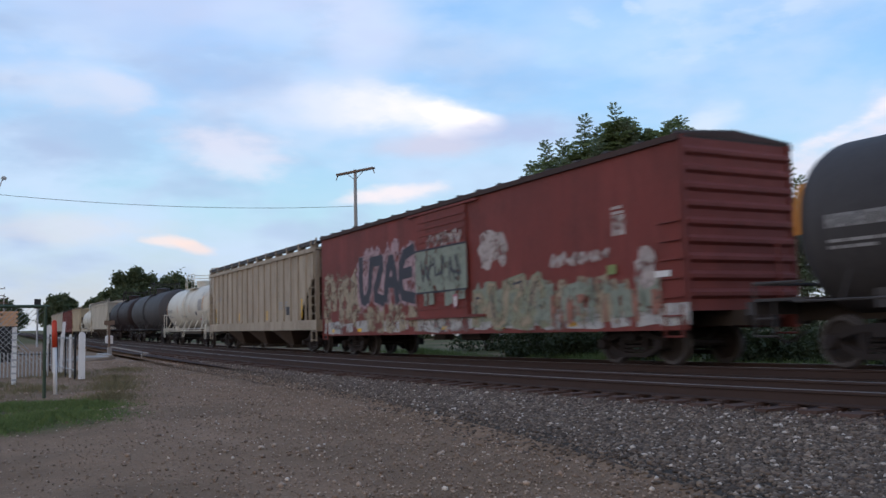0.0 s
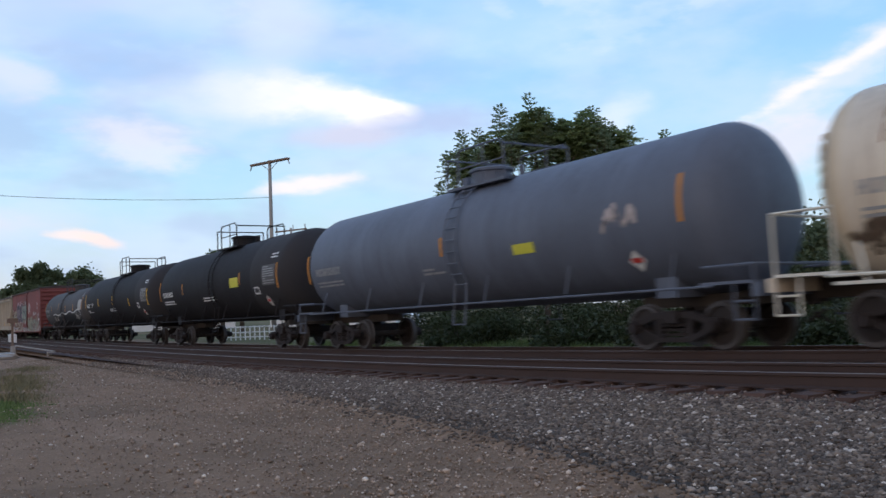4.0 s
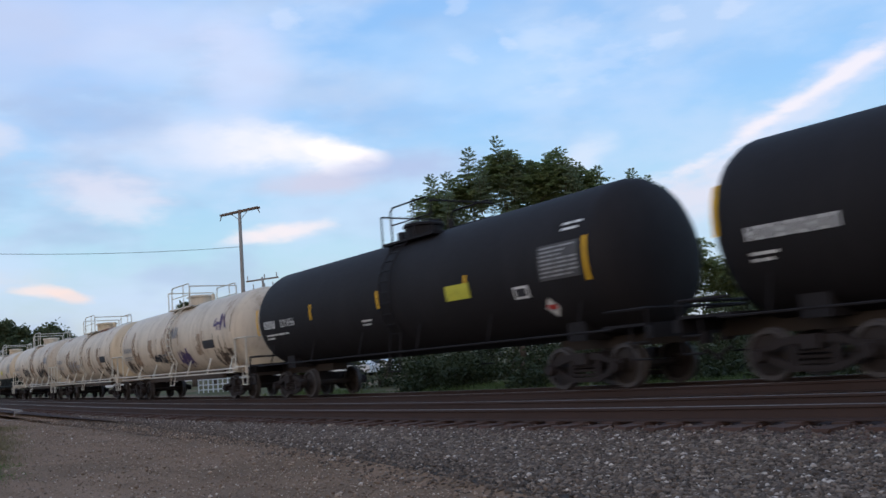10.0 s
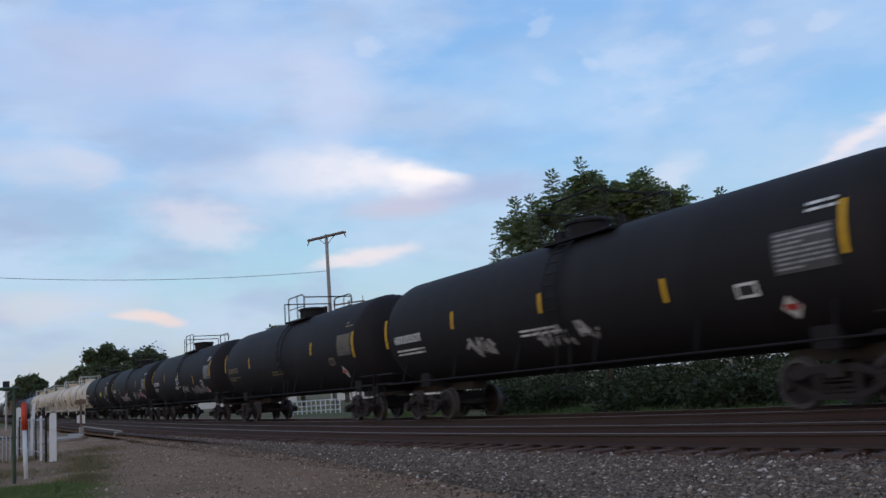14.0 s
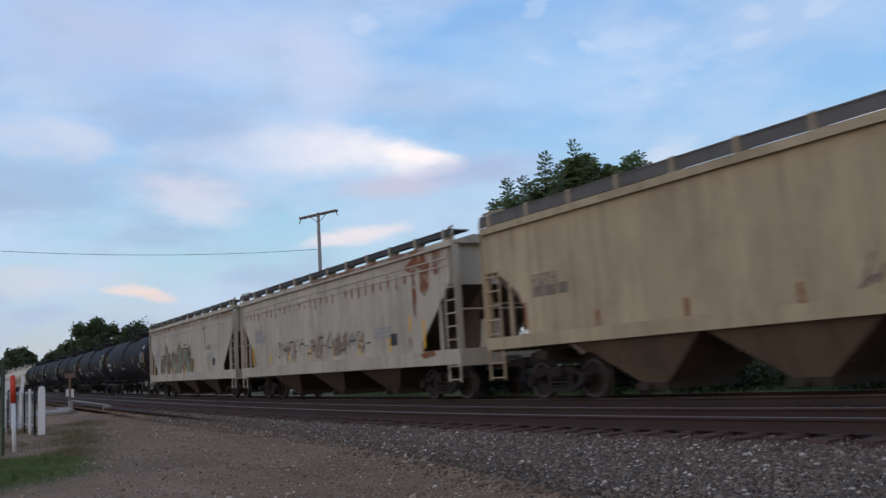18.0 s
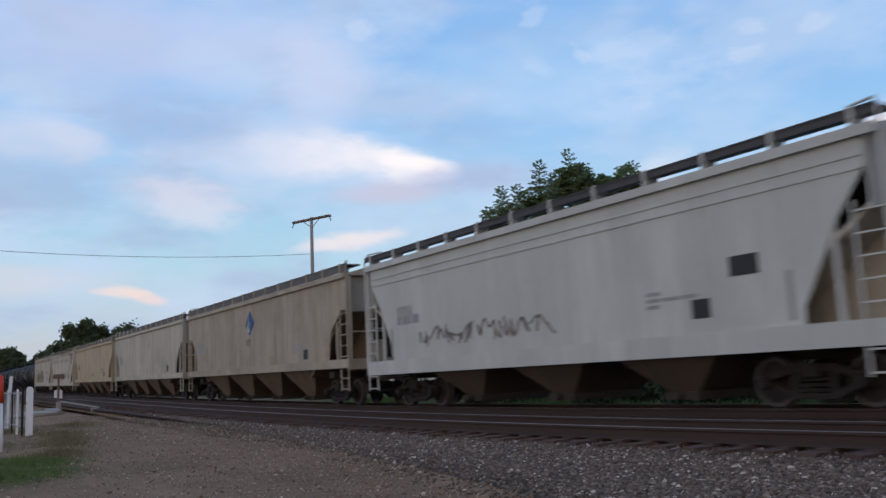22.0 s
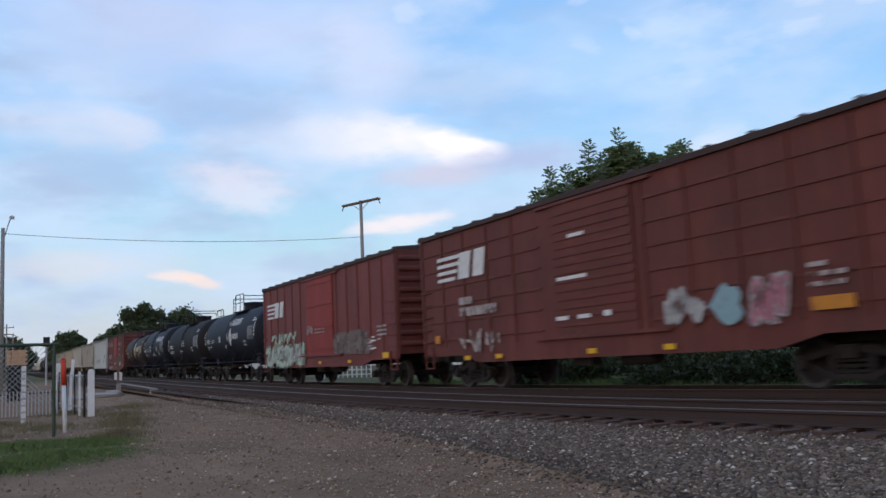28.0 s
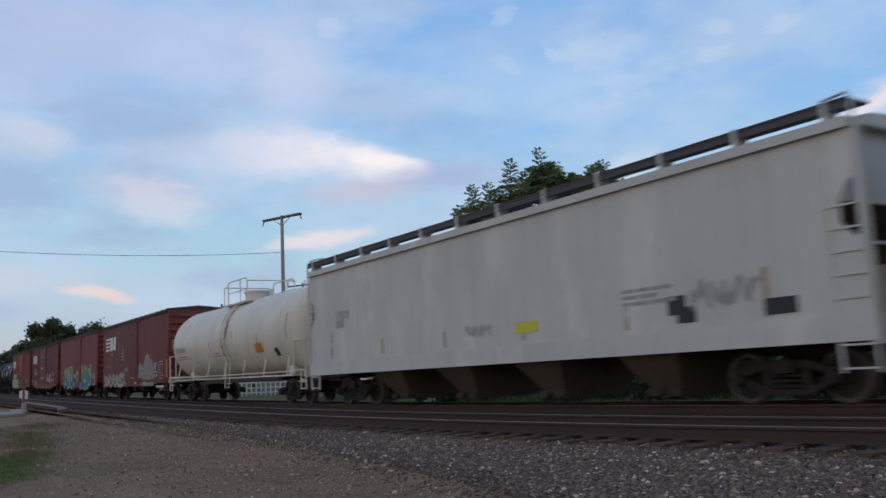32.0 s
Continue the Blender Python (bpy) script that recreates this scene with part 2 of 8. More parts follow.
def faded_spray(name, low, high, z0, z1):
    """Two sprayed colours that fade into each other up the side of a car."""
    def build(g, b):
        z = g.add("ShaderNodeSeparateXYZ", Vector=g.add("ShaderNodeTexCoord").outputs["Object"]).outputs[2]
        n = g.noise(coords(g), 3.0, 5, 0.6)
        k = g.step(g.math("ADD", z, g.math("MULTIPLY", g.math("SUBTRACT", n, 0.5), 0.5)), z0, z1)
        c = g.mix(k, (*low, 1), (*high, 1))
        worn = g.step(g.noise(coords(g), 7.0, 6, 0.7), 0.45, 0.75)
        g.put(b.inputs["Base Color"], g.mix(g.math("MULTIPLY", worn, 0.45), c, (0.10, 0.075, 0.065, 1)))
        b.inputs["Roughness"].default_value = 0.6
        b.inputs["Specular IOR Level"].default_value = 0.25
    return material(name, build)


def leafy(name, colour, second, through_light=0.2):
    def build(g, b):
        geo = g.add("ShaderNodeNewGeometry").outputs["Random Per Island"]
        n = g.noise(coords(g), 0.5, 3, 0.5)
        k = g.math("ADD", g.math("MULTIPLY", geo, 0.6), g.math("MULTIPLY", n, 0.4))
        c = g.mix(k, (*colour, 1), (*second, 1))
        g.put(b.inputs["Base Color"], c)
        b.inputs["Roughness"].default_value = 0.65
        b.inputs["Specular IOR Level"].default_value = 0.25
        thin = g.add("ShaderNodeBsdfTranslucent", Color=c)
        both = g.add("ShaderNodeMixShader", Fac=through_light)
        g.tree.links.new(b.outputs[0], both.inputs[1])
        g.tree.links.new(thin.outputs[0], both.inputs[2])
        out = [n for n in g.tree.nodes if n.bl_idname == "ShaderNodeOutputMaterial"][0]
        g.tree.links.new(both.outputs[0], out.inputs[0])
    return material(name, build)


def stone_mat(name, stops, rough=0.85):
    def build(g, b):
        geo = g.add("ShaderNodeNewGeometry").outputs["Random Per Island"]
        n = g.noise(coords(g, wander=False), 40.0, 4, 0.6)
        c = g.ramp(geo, stops)
        k = g.math("ADD", 0.6, g.math("MULTIPLY", n, 0.8))
        g.put(b.inputs["Base Color"], g.mix(1.0, c, g.add("ShaderNodeCombineXYZ", X=k, Y=k, Z=k).outputs[0], "MULTIPLY"))
        b.inputs["Roughness"].default_value = rough
        bump(g, b, n, 0.4, 0.01)
    return material(name, build)


def ground_mat():
    def build(g, b):
        co = coords(g, wander=False)
        sep = g.add("ShaderNodeSeparateXYZ", Vector=co).outputs
        big = g.noise(co, 0.12, 5, 0.6)
        mid = g.noise(co, 0.9, 6, 0.65)
        fine = g.noise(co, 14.0, 6, 0.7)
        grit = g.noise(co, 55.0, 3, 0.6)
        dirt = g.mix(mid, (0.165, 0.100, 0.060, 1), (0.335, 0.213, 0.136, 1))
        dirt = g.mix(g.math("MULTIPLY", g.step(fine, 0.5, 0.72), 0.55), dirt, (0.41, 0.285, 0.20, 1))
        dirt = g.mix(g.math("MULTIPLY", g.step(grit, 0.52, 0.66), 0.55), dirt, (0.05, 0.040, 0.032, 1))
        patchy = g.step(g.noise(co, 0.35, 6, 0.6), 0.42, 0.62)
        dirt = g.mix(g.math("MULTIPLY", patchy, 0.45), dirt, (0.125, 0.082, 0.050, 1))
        track = g.step(g.noise(g.add("ShaderNodeCombineXYZ", X=g.math("MULTIPLY", sep[0], 0.9), Y=g.math("MULTIPLY", sep[1], 0.12)).outputs[0], 1.0, 5, 0.6), 0.52, 0.66)
        dirt = g.mix(g.math("MULTIPLY", track, 0.35), dirt, (0.33, 0.215, 0.145, 1))
        turf = g.mix(fine, (0.060, 0.062, 0.024, 1), (0.135, 0.115, 0.052, 1))
        # turf behind the railway and at the edges of the path
        far = g.step(g.math("ADD", sep[0], g.math("MULTIPLY", mid, 4.0)), 18.5, 21.0)
        left = g.step(g.math("ADD", sep[0], g.math("MULTIPLY", mid, 3.0)), 1.2, -1.0)
        away = g.step(sep[1], 90.0, 130.0)
        k = g.math("MAXIMUM", g.math("MAXIMUM", far, left), away)
        k = g.math("MULTIPLY", k, g.step(big, 0.30, 0.50))
        dx, dy = g.math("MULTIPLY", g.math("SUBTRACT", sep[0], 0.0), 0.42), g.math("MULTIPLY", g.math("SUBTRACT", sep[1], 17.0), 0.27)
        d2 = g.math("ADD", g.math("MULTIPLY", dx, dx), g.math("MULTIPLY", dy, dy))
        k = g.math("MAXIMUM", k, g.step(g.math("ADD", d2, g.math("MULTIPLY", g.math("SUBTRACT", mid, 0.5), 1.2)), 1.15, 0.55))
        g.put(b.inputs["Base Color"], g.mix(k, dirt, turf))
        b.inputs["Roughness"].default_value = 0.95
        b.inputs["Specular IOR Level"].default_value = 0.15
        bump(g, b, g.math("ADD", g.math("MULTIPLY", fine, 0.7), g.math("MULTIPLY", grit, 0.3)), 0.8, 0.04)
    return material("dirt_and_turf", build)


M_GROUND = ground_mat()
M_BALLAST = stone_mat("crushed_stone", [(0.0, (0.044, 0.031, 0.022)), (0.45, (0.106, 0.075, 0.053)), (0.8, (0.158, 0.115, 0.083)), (0.95, (0.230, 0.178, 0.134)), (1.0, (0.56, 0.49, 0.42))])
M_BED = plain("ballast_bed", (0.062, 0.050, 0.040), 0.95, 0, 0.9, 22.0, 1.0, 0.05, wander=False)
M_BED_RUST = plain("rusty_ballast", (0.056, 0.034, 0.029), 0.95, 0, 0.8, 18.0, 1.0, 0.05, wander=False)
M_RUSTSTONE = stone_mat("rusty_stone", [(0.0, (0.035, 0.022, 0.017)), (0.6, (0.085, 0.050, 0.036)), (0.93, (0.14, 0.085, 0.060)), (1.0, (0.34, 0.28, 0.23))])
M_GRIT = stone_mat("loose_grit", [(0.0, (0.15, 0.10, 0.068)), (0.7, (0.29, 0.205, 0.145)), (0.96, (0.44, 0.34, 0.26)), (1.0, (0.64, 0.55, 0.46))])
M_TIE = plain("old_tie_timber", (0.078, 0.045, 0.034), 0.9, 0, 0.6, 10.0, 0.7, 0.02)
M_RAIL = plain("rusty_rail", (0.050, 0.031, 0.026), 0.8, 0.0, 0.4, 8.0, 0.3, 0.005)
M_RAILTOP = plain("worn_rail_head", (0.20, 0.175, 0.165), 0.5, 0.7, 0.15, 5.0, 0.05, 0.002)
M_STEEL = plain("grimy_steel", (0.027, 0.021, 0.020), 0.8, 0.1, 0.6, 7.0, 0.4, 0.01)
M_WHEEL = plain("wheel_steel", (0.030, 0.024, 0.022), 0.75, 0.1, 0.5, 9.0, 0.3, 0.006)
M_TREAD = plain("polished_tread", (0.085, 0.075, 0.072), 0.55, 0.4, 0.2, 9.0, 0.1, 0.002)

P_RED = paint("boxcar_red", (0.178, 0.040, 0.033), 0.6, 0.55, (0.060, 0.028, 0.024), 0.6, (0.085, 0.030, 0.024), fade=0.6)
P_RED2 = paint("faded_oxide_red", (0.168, 0.045, 0.038), 0.6, 0.35, (0.085, 0.03, 0.026), 0.6, (0.10, 0.034, 0.026), fade=0.6)
P_BROWN = paint("oxide_brown", (0.135, 0.038, 0.030), 0.62, 0.55, (0.055, 0.03, 0.026), 0.6, (0.19, 0.065, 0.040), fade=0.7)
P_DOOR = paint("door_red", (0.255, 0.036, 0.028), 0.6, 0.35, (0.10, 0.03, 0.025), 0.3)
P_BLACK = paint("tank_black", (0.018, 0.0165, 0.018), 0.66, 0.25, (0.024, 0.021, 0.021), 0.25, (0.026, 0.022, 0.021), spec=0.14)
P_DUSTY = paint("dusty_black_jacket", (0.034, 0.032, 0.034), 0.7, 0.3, (0.05, 0.045, 0.044), 0.3, spec=0.15)
P_CHAR = paint("tank_charcoal", (0.064, 0.060, 0.061), 0.65, 0.4, (0.022, 0.021, 0.023), 0.45, spec=0.18)
P_SLATE = paint("tank_slate_blue", (0.105, 0.120, 0.155), 0.5, 0.3, (0.05, 0.05, 0.055), 0.35)
P_CREAM = paint("tank_cream", (0.63, 0.54, 0.42), 0.5, 0.50, (0.25, 0.20, 0.15), 0.7, (0.24, 0.15, 0.09), fade=0.2)
P_WHITE = paint("tank_white", (0.61, 0.585, 0.505), 0.5, 0.30, (0.30, 0.25, 0.20), 0.45, (0.30, 0.21, 0.14), fade=0.2)
P_RUSTY = paint("cream_end_stained", (0.58, 0.47, 0.33), 0.6, 0.4, (0.30, 0.20, 0.11), 0.5, (0.26, 0.15, 0.07))
P_GREEN = paint("dark_green_belly", (0.018, 0.030, 0.028), 0.5, 0.3, (0.05, 0.05, 0.045), 0.3)
P_HGREY = paint("hopper_grey", (0.45, 0.405, 0.325), 0.6, 0.45, (0.19, 0.155, 0.12), 0.6, (0.17, 0.14, 0.11))
P_HTAN = paint("hopper_tan", (0.43, 0.345, 0.225), 0.62, 0.5, (0.20, 0.15, 0.10), 0.75, (0.19, 0.14, 0.09))
P_HDIRT = paint("hopper_dirty_grey", (0.375, 0.320, 0.25), 0.65, 0.5, (0.16, 0.125, 0.09), 0.7, (0.16, 0.12, 0.09))
P_HWHITE = paint("hopper_light_grey", (0.475, 0.48, 0.455), 0.55, 0.22, (0.26, 0.24, 0.22), 0.25)
P_UNDER = paint("underframe_grime", (0.046, 0.036, 0.030), 0.8, 0.5, (0.03, 0.025, 0.022), 0.3)
# both bay browns are darker than the car bodies above them
P_BAYTAN = paint("hopper_bay_dull_tan", (0.150, 0.108, 0.074), 0.8, 0.6, (0.05, 0.038, 0.03), 0.7)
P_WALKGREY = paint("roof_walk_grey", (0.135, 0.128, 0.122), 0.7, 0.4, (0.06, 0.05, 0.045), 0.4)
P_BAY = paint("hopper_bay_dark_brown", (0.088, 0.064, 0.048), 0.8, 0.5, (0.05, 0.04, 0.032), 0.5)
P_EAVE = paint("boxcar_roof_grime", (0.062, 0.038, 0.034), 0.75, 0.5, (0.035, 0.03, 0.03), 0.3)
P_WALK = paint("roof_walk_dark", (0.075, 0.072, 0.075), 0.7, 0.4, (0.04, 0.04, 0.04), 0.2)

D_PALEPANEL = decal("panel_pale_grey", (0.40, 0.385, 0.35), 0.5)
D_PANEL = decal("panel_dull_grey", (0.085, 0.083, 0.083), 0.5)
D_WHITE = decal("stencil_white", (0.68, 0.68, 0.66))
D_FADED = decal("faded_white", (0.42, 0.36, 0.34), 0.8, 0.35)
D_GREY = decal("stencil_grey", (0.30, 0.30, 0.30))
D_DARK = decal("stencil_black", (0.035, 0.035, 0.04))
D_YELLOW = decal("reflector_yellow", (0.75, 0.42, 0.02), 0.3)
D_ORANGE = decal("reflector_orange", (0.55, 0.22, 0.03), 0.5)
D_GOLD = decal("lettering_gold", (0.60, 0.52, 0.36), 0.5)
D_LIME = decal("label_yellow_green", (0.55, 0.52, 0.06))
D_RED = decal("label_red", (0.50, 0.05, 0.04))
D_TEAL = decal("spray_teal", (0.03, 0.21, 0.25), 0.4, 0.15)
D_OLIVE = decal("spray_olive", (0.22, 0.27, 0.10), 0.4)
D_MINT = decal("spray_mint", (0.42, 0.53, 0.42), 0.6, 0.28)
D_PINK = decal("spray_pink", (0.42, 0.16, 0.20), 0.6, 0.3)
D_PURPLE = decal("spray_purple", (0.10, 0.07, 0.16), 0.4)
D_RUST = decal("rust_stain", (0.25, 0.080, 0.025), 0.7, 0.42)
D_SILVER = decal("spray_silver", (0.42, 0.41, 0.40), 0.7, 0.38)
D_TANPAINT = decal("spray_tan", (0.38, 0.29, 0.20), 0.7, 0.4)
D_TEALOLIVE = faded_spray("teal_to_olive_spray", (0.020, 0.165, 0.190), (0.150, 0.185, 0.075), 1.35, 1.85)
D_RIM = decal("spray_rim_white", (0.46, 0.47, 0.46), 0.6)
D_LILAC = decal("spray_pale_lilac", (0.40, 0.27, 0.29), 0.7, 0.42)
D_PALEGREEN = decal("spray_pale_green_grey", (0.24, 0.27, 0.22), 0.7, 0.3)
D_BUFF = decal("spray_buff", (0.34, 0.28, 0.20), 0.7, 0.42)
D_PITCH = decal("spray_pitch_black", (0.010, 0.010, 0.011), 0.3)
D_SOOT = decal("spray_soft_black", (0.045, 0.045, 0.058), 0.6)
D_STONEGREY = decal("spray_stone_grey", (0.255, 0.24, 0.215), 0.6)
D_OCHRE = decal("spray_ochre_brown", (0.205, 0.160, 0.088), 0.5, 0.2)
D_SALMON = decal("spray_faded_red", (0.30, 0.135, 0.10), 0.7, 0.3)
D_SAGE = decal("spray_sage", (0.245, 0.255, 0.175), 0.6, 0.2)
D_BLUE = decal("emblem_blue", (0.03, 0.07, 0.22))

M_BARK = plain("bark", (0.10, 0.080, 0.062), 0.9, 0, 0.6, 9.0, 0.8, 0.03)
M_POLE = plain("weathered_pole", (0.27, 0.245, 0.22), 0.85, 0, 0.4, 6.0, 0.5, 0.01)
M_LEAF = leafy("sumac_leaf", (0.125, 0.165, 0.085), (0.30, 0.345, 0.21), 0.6)
M_LEAF3 = leafy("inner_leaf", (0.115, 0.155, 0.055), (0.28, 0.325, 0.145), 0.6)
M_BUSH = leafy("bush_leaf", (0.028, 0.040, 0.016), (0.070, 0.080, 0.034), 0.25)
M_LEAF2 = leafy("oak_leaf", (0.075, 0.100, 0.048), (0.155, 0.175, 0.090), 0.5)
M_GRASS = leafy("grass_blade", (0.075, 0.125, 0.032), (0.18, 0.22, 0.08))
M_WEED = leafy("dry_weed", (0.13, 0.115, 0.055), (0.27, 0.22, 0.13))
M_WHITEWOOD = plain("white_painted_wood", (0.72, 0.71, 0.69), 0.6, 0, 0.2, 7.0, 0.3, 0.005)
M_ORANGE = plain("marker_orange", (0.60, 0.055, 0.022), 0.5, 0, 0.2, 8.0, 0.2, 0.003)
M_GREENPOST = plain("green_painted_steel", (0.045, 0.070, 0.045), 0.5, 0.1, 0.3, 8.0, 0.3, 0.004)
M_BLACKPOST = plain("black_fence_steel", (0.02, 0.02, 0.022), 0.5, 0.2, 0.3, 8.0, 0.3, 0.004)
M_GALV = plain("galvanised_wire", (0.40, 0.41, 0.42), 0.5, 0.6, 0.3, 9.0, 0.2, 0.003)
M_CONC = plain("old_concrete", (0.29, 0.265, 0.24), 0.9, 0, 0.4, 5.0, 0.6, 0.02)
# brick colour raised to carry the orange light on the pier
M_BRICK = plain("lit_tan_brick", (0.60, 0.35, 0.20), 0.85, 0, 0.5, 12.0, 0.5, 0.01)
M_SIGN = plain("brown_sign_board", (0.16, 0.105, 0.075), 0.7, 0, 0.4, 9.0, 0.3, 0.005)
M_WIRE = plain("dark_cable", (0.05, 0.05, 0.055), 0.7, 0, 0.2, 9.0, 0.1, 0.002)
M_RENDERWALL = plain("pale_house_wall", (0.62, 0.60, 0.57), 0.8, 0, 0.25, 3.0, 0.3, 0.01)
M_ROOF = plain("grey_shingle", (0.13, 0.12, 0.115), 0.9, 0, 0.5, 9.0, 0.5, 0.02)
M_GLASS = plain("window_glass_dark", (0.03, 0.035, 0.04), 0.12, 0, 0.2, 3.0, 0.05, 0.002)
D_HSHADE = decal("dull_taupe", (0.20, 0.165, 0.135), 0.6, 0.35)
D_TEALPALE = decal("spray_pale_teal", (0.25, 0.38, 0.42), 0.5)
P_BROWNTANK = paint("tank_dark_brown", (0.032, 0.022, 0.022), 0.55, 0.3, (0.05, 0.04, 0.038), 0.3, spec=0.12)
P_NAVY = paint("tank_blue_black", (0.012, 0.014, 0.022), 0.58, 0.25, (0.03, 0.028, 0.03), 0.25, spec=0.15)
D_PAINTOUT = decal("painted_out_brown", (0.165, 0.115, 0.100), 0.7, 0.3)
D_GRIME = decal("brown_grime", (0.105, 0.072, 0.050), 0.5, 0.5)
D_STAIN = decal("pale_brown_stain", (0.34, 0.24, 0.16), 0.5, 0.52)

# ---------------------------------------------------------------- geometry helpers
def box(bm, x0, x1, y0, y1, z0, z1):
    v = [bm.verts.new((x, y, z)) for z in (z0, z1) for x, y in ((x0, y0), (x1, y0), (x1, y1), (x0, y1))]
    for f in ((3, 2, 1, 0), (4, 5, 6, 7), (0, 1, 5, 4), (1, 2, 6, 5), (2, 3, 7, 6), (3, 0, 4, 7)):
        bm.faces.new([v[i] for i in f])
    return v


def tube(bm, p, q, r, n=6, r2=None, caps=True):
    p, q = Vector(p), Vector(q)
    d = (q - p).normalized()
    a = d.orthogonal().normalized()
    b = d.cross(a)
    r2 = r if r2 is None else r2
    rings = []
    for c, rr in ((p, r), (q, r2)):
        rings.append([bm.verts.new(c + (a * math.cos(2 * math.pi * i / n) + b * math.sin(2 * math.pi * i / n)) * rr) for i in range(n)])
    for i in range(n):
        bm.faces.new((rings[0][i], rings[0][(i + 1) % n], rings[1][(i + 1) % n], rings[1][i]))
    if caps:
        bm.faces.new(rings[0][::-1])
        bm.faces.new(rings[1])


def pipe(bm, pts, r, n=6):
    """One bent pipe through the points, with mitred corners."""
    pts = [Vector(p) for p in pts]
    dirs = [(q - p).normalized() for p, q in zip(pts, pts[1:])]
    a = dirs[0].orthogonal().normalized()
    rings = []
    for i, p in enumerate(pts):
        d = dirs[min(i, len(dirs) - 1)]
        m = (dirs[max(i - 1, 0)] + d).normalized()
        a = (a - m * a.dot(m)).normalized()
        b = m.cross(a)
        k = 1 / max(0.6, m.dot(d))
        rings.append([bm.verts.new(p + (a * math.cos(2 * math.pi * j / n) + b * math.sin(2 * math.pi * j / n)) * r * (k if 0 < i < len(pts) - 1 else 1)) for j in range(n)])
    for r0, r1 in zip(rings, rings[1:]):
        for j in range(n):
            bm.faces.new((r0[j], r0[(j + 1) % n], r1[(j + 1) % n], r1[j]))
    bm.faces.new(rings[0][::-1])
    bm.faces.new(rings[-1])


def prism(bm, outline, x0, x1):
    """Extrudes an outline of (y, z) across x."""
    a = [bm.verts.new((x0, y, z)) for y, z in outline]
    b = [bm.verts.new((x1, y, z)) for y, z in outline]
    bm.faces.new(a)
    bm.faces.new(b[::-1])
    n = len(outline)
    for i in range(n):
        bm.faces.new((a[i], b[i], b[(i + 1) % n], a[(i + 1) % n]))


def section(bm, outline, y0, y1, caps=True):
    """Extrudes an outline of (x, z) along y."""
    a = [bm.verts.new((x, y0, z)) for x, z in outline]
    b = [bm.verts.new((x, y1, z)) for x, z in outline]
    if caps:
        bm.faces.new(a)
        bm.faces.new(b[::-1])
    n = len(outline)
    for i in range(n):
        bm.faces.new((a[i], b[i], b[(i + 1) % n], a[(i + 1) % n]))


def lathe(bm, profile, centre, n=20):
    """Turns a profile of (x, r) about the x axis through a centre."""
    cx, cy, cz = centre
    rings = []
    for x, r in profile:
        rings.append([bm.verts.new((cx + x, cy + r * math.cos(2 * math.pi * i / n), cz + r * math.sin(2 * math.pi * i / n))) for i in range(n)])
    for a, b in zip(rings, rings[1:]):
        for i in range(n):
            bm.faces.new((a[i], b[i], b[(i + 1) % n], a[(i + 1) % n]))
    bm.faces.new(rings[0])
    bm.faces.new(rings[-1][::-1])


def finish(bm, name, mats, smooth=False):
    bmesh.ops.recalc_face_normals(bm, faces=bm.faces)
    me = bpy.data.meshes.new(name)
    bm.to_mesh(me)
    bm.free()
    for m in mats if isinstance(mats, (list, tuple)) else (mats,):
        me.materials.append(m)
    if smooth:
        me.polygons.foreach_set("use_smooth", [True] * len(me.polygons))
    return me


def part(name, bm, mat, parent, label="", smooth=False, at=None):
    """Links a bmesh as one mesh under a thing or under a part."""
    ob = new(name, finish(bm, name, mat, smooth) if isinstance(bm, bmesh.types.BMesh) else bm)
    ob.parent = parent
    if at:
        ob.location = at
    if label:
        tagged(ob, label=label)
    return ob


def thing(name, m, label, category, group="", kind=""):
    ob = new(name)
    ob.empty_display_size = 0.3
    ob.matrix_world = m
    return tagged(ob, label, category, group, kind)


def raw_mesh(name, verts, faces, mat, smooth=False):
    me = bpy.data.meshes.new(name)
    me.from_pydata(verts, [], faces)
    me.materials.append(mat)
    if smooth:
        me.polygons.foreach_set("use_smooth", [True] * len(me.polygons))
    me.update()
    return me


# ---------------------------------------------------------------- the railway's line
def line_x(y):
    k = max(y, 6.0)
    return 12.4 + 0.0028 * k + 1.5 * math.exp(-k / 15) + (0.0028 - 1.5 / 15 * math.exp(-k / 15)) * (y - k)


def line_z(y):
    return -0.45 + 0.6 * math.exp(-max(y, 4.0) / 20)


def near_x(y):
    k = max(y, 6.0)
    return 8.45 + 0.0028 * k + 1.6 * math.exp(-k / 12) + (0.0028 - 1.6 / 12 * math.exp(-k / 12)) * (y - k)


def near_z(y):
    return -0.30 + 0.4 * math.exp(-max(y, 4.0) / 15)


def ground_z(y):
    return -0.5 - 0.25 * (1 - math.exp(-max(y, 0.0) / 40))


STATION_Y = np.arange(-420.0, 640.0, 0.25)
STATION_X = np.array([line_x(y) for y in STATION_Y])
STATION_S = np.concatenate([[0], np.cumsum(np.hypot(np.diff(STATION_Y), np.diff(STATION_X)))])
STATION_S -= np.interp(0.0, STATION_Y, STATION_S)


def on_line(s):
    """The rail-head point of the train's track at a chainage of s metres."""
    y = float(np.interp(s, STATION_S, STATION_Y))
    return Vector((line_x(y), y, line_z(y)))


def run(t):
    """How far the train has gone at t seconds, from where it is at 16 s."""
    k = (t - 16) / 16
    return 275.3014 * k + 2.0407 * k * k + 0.3843 * k ** 3 - 0.35


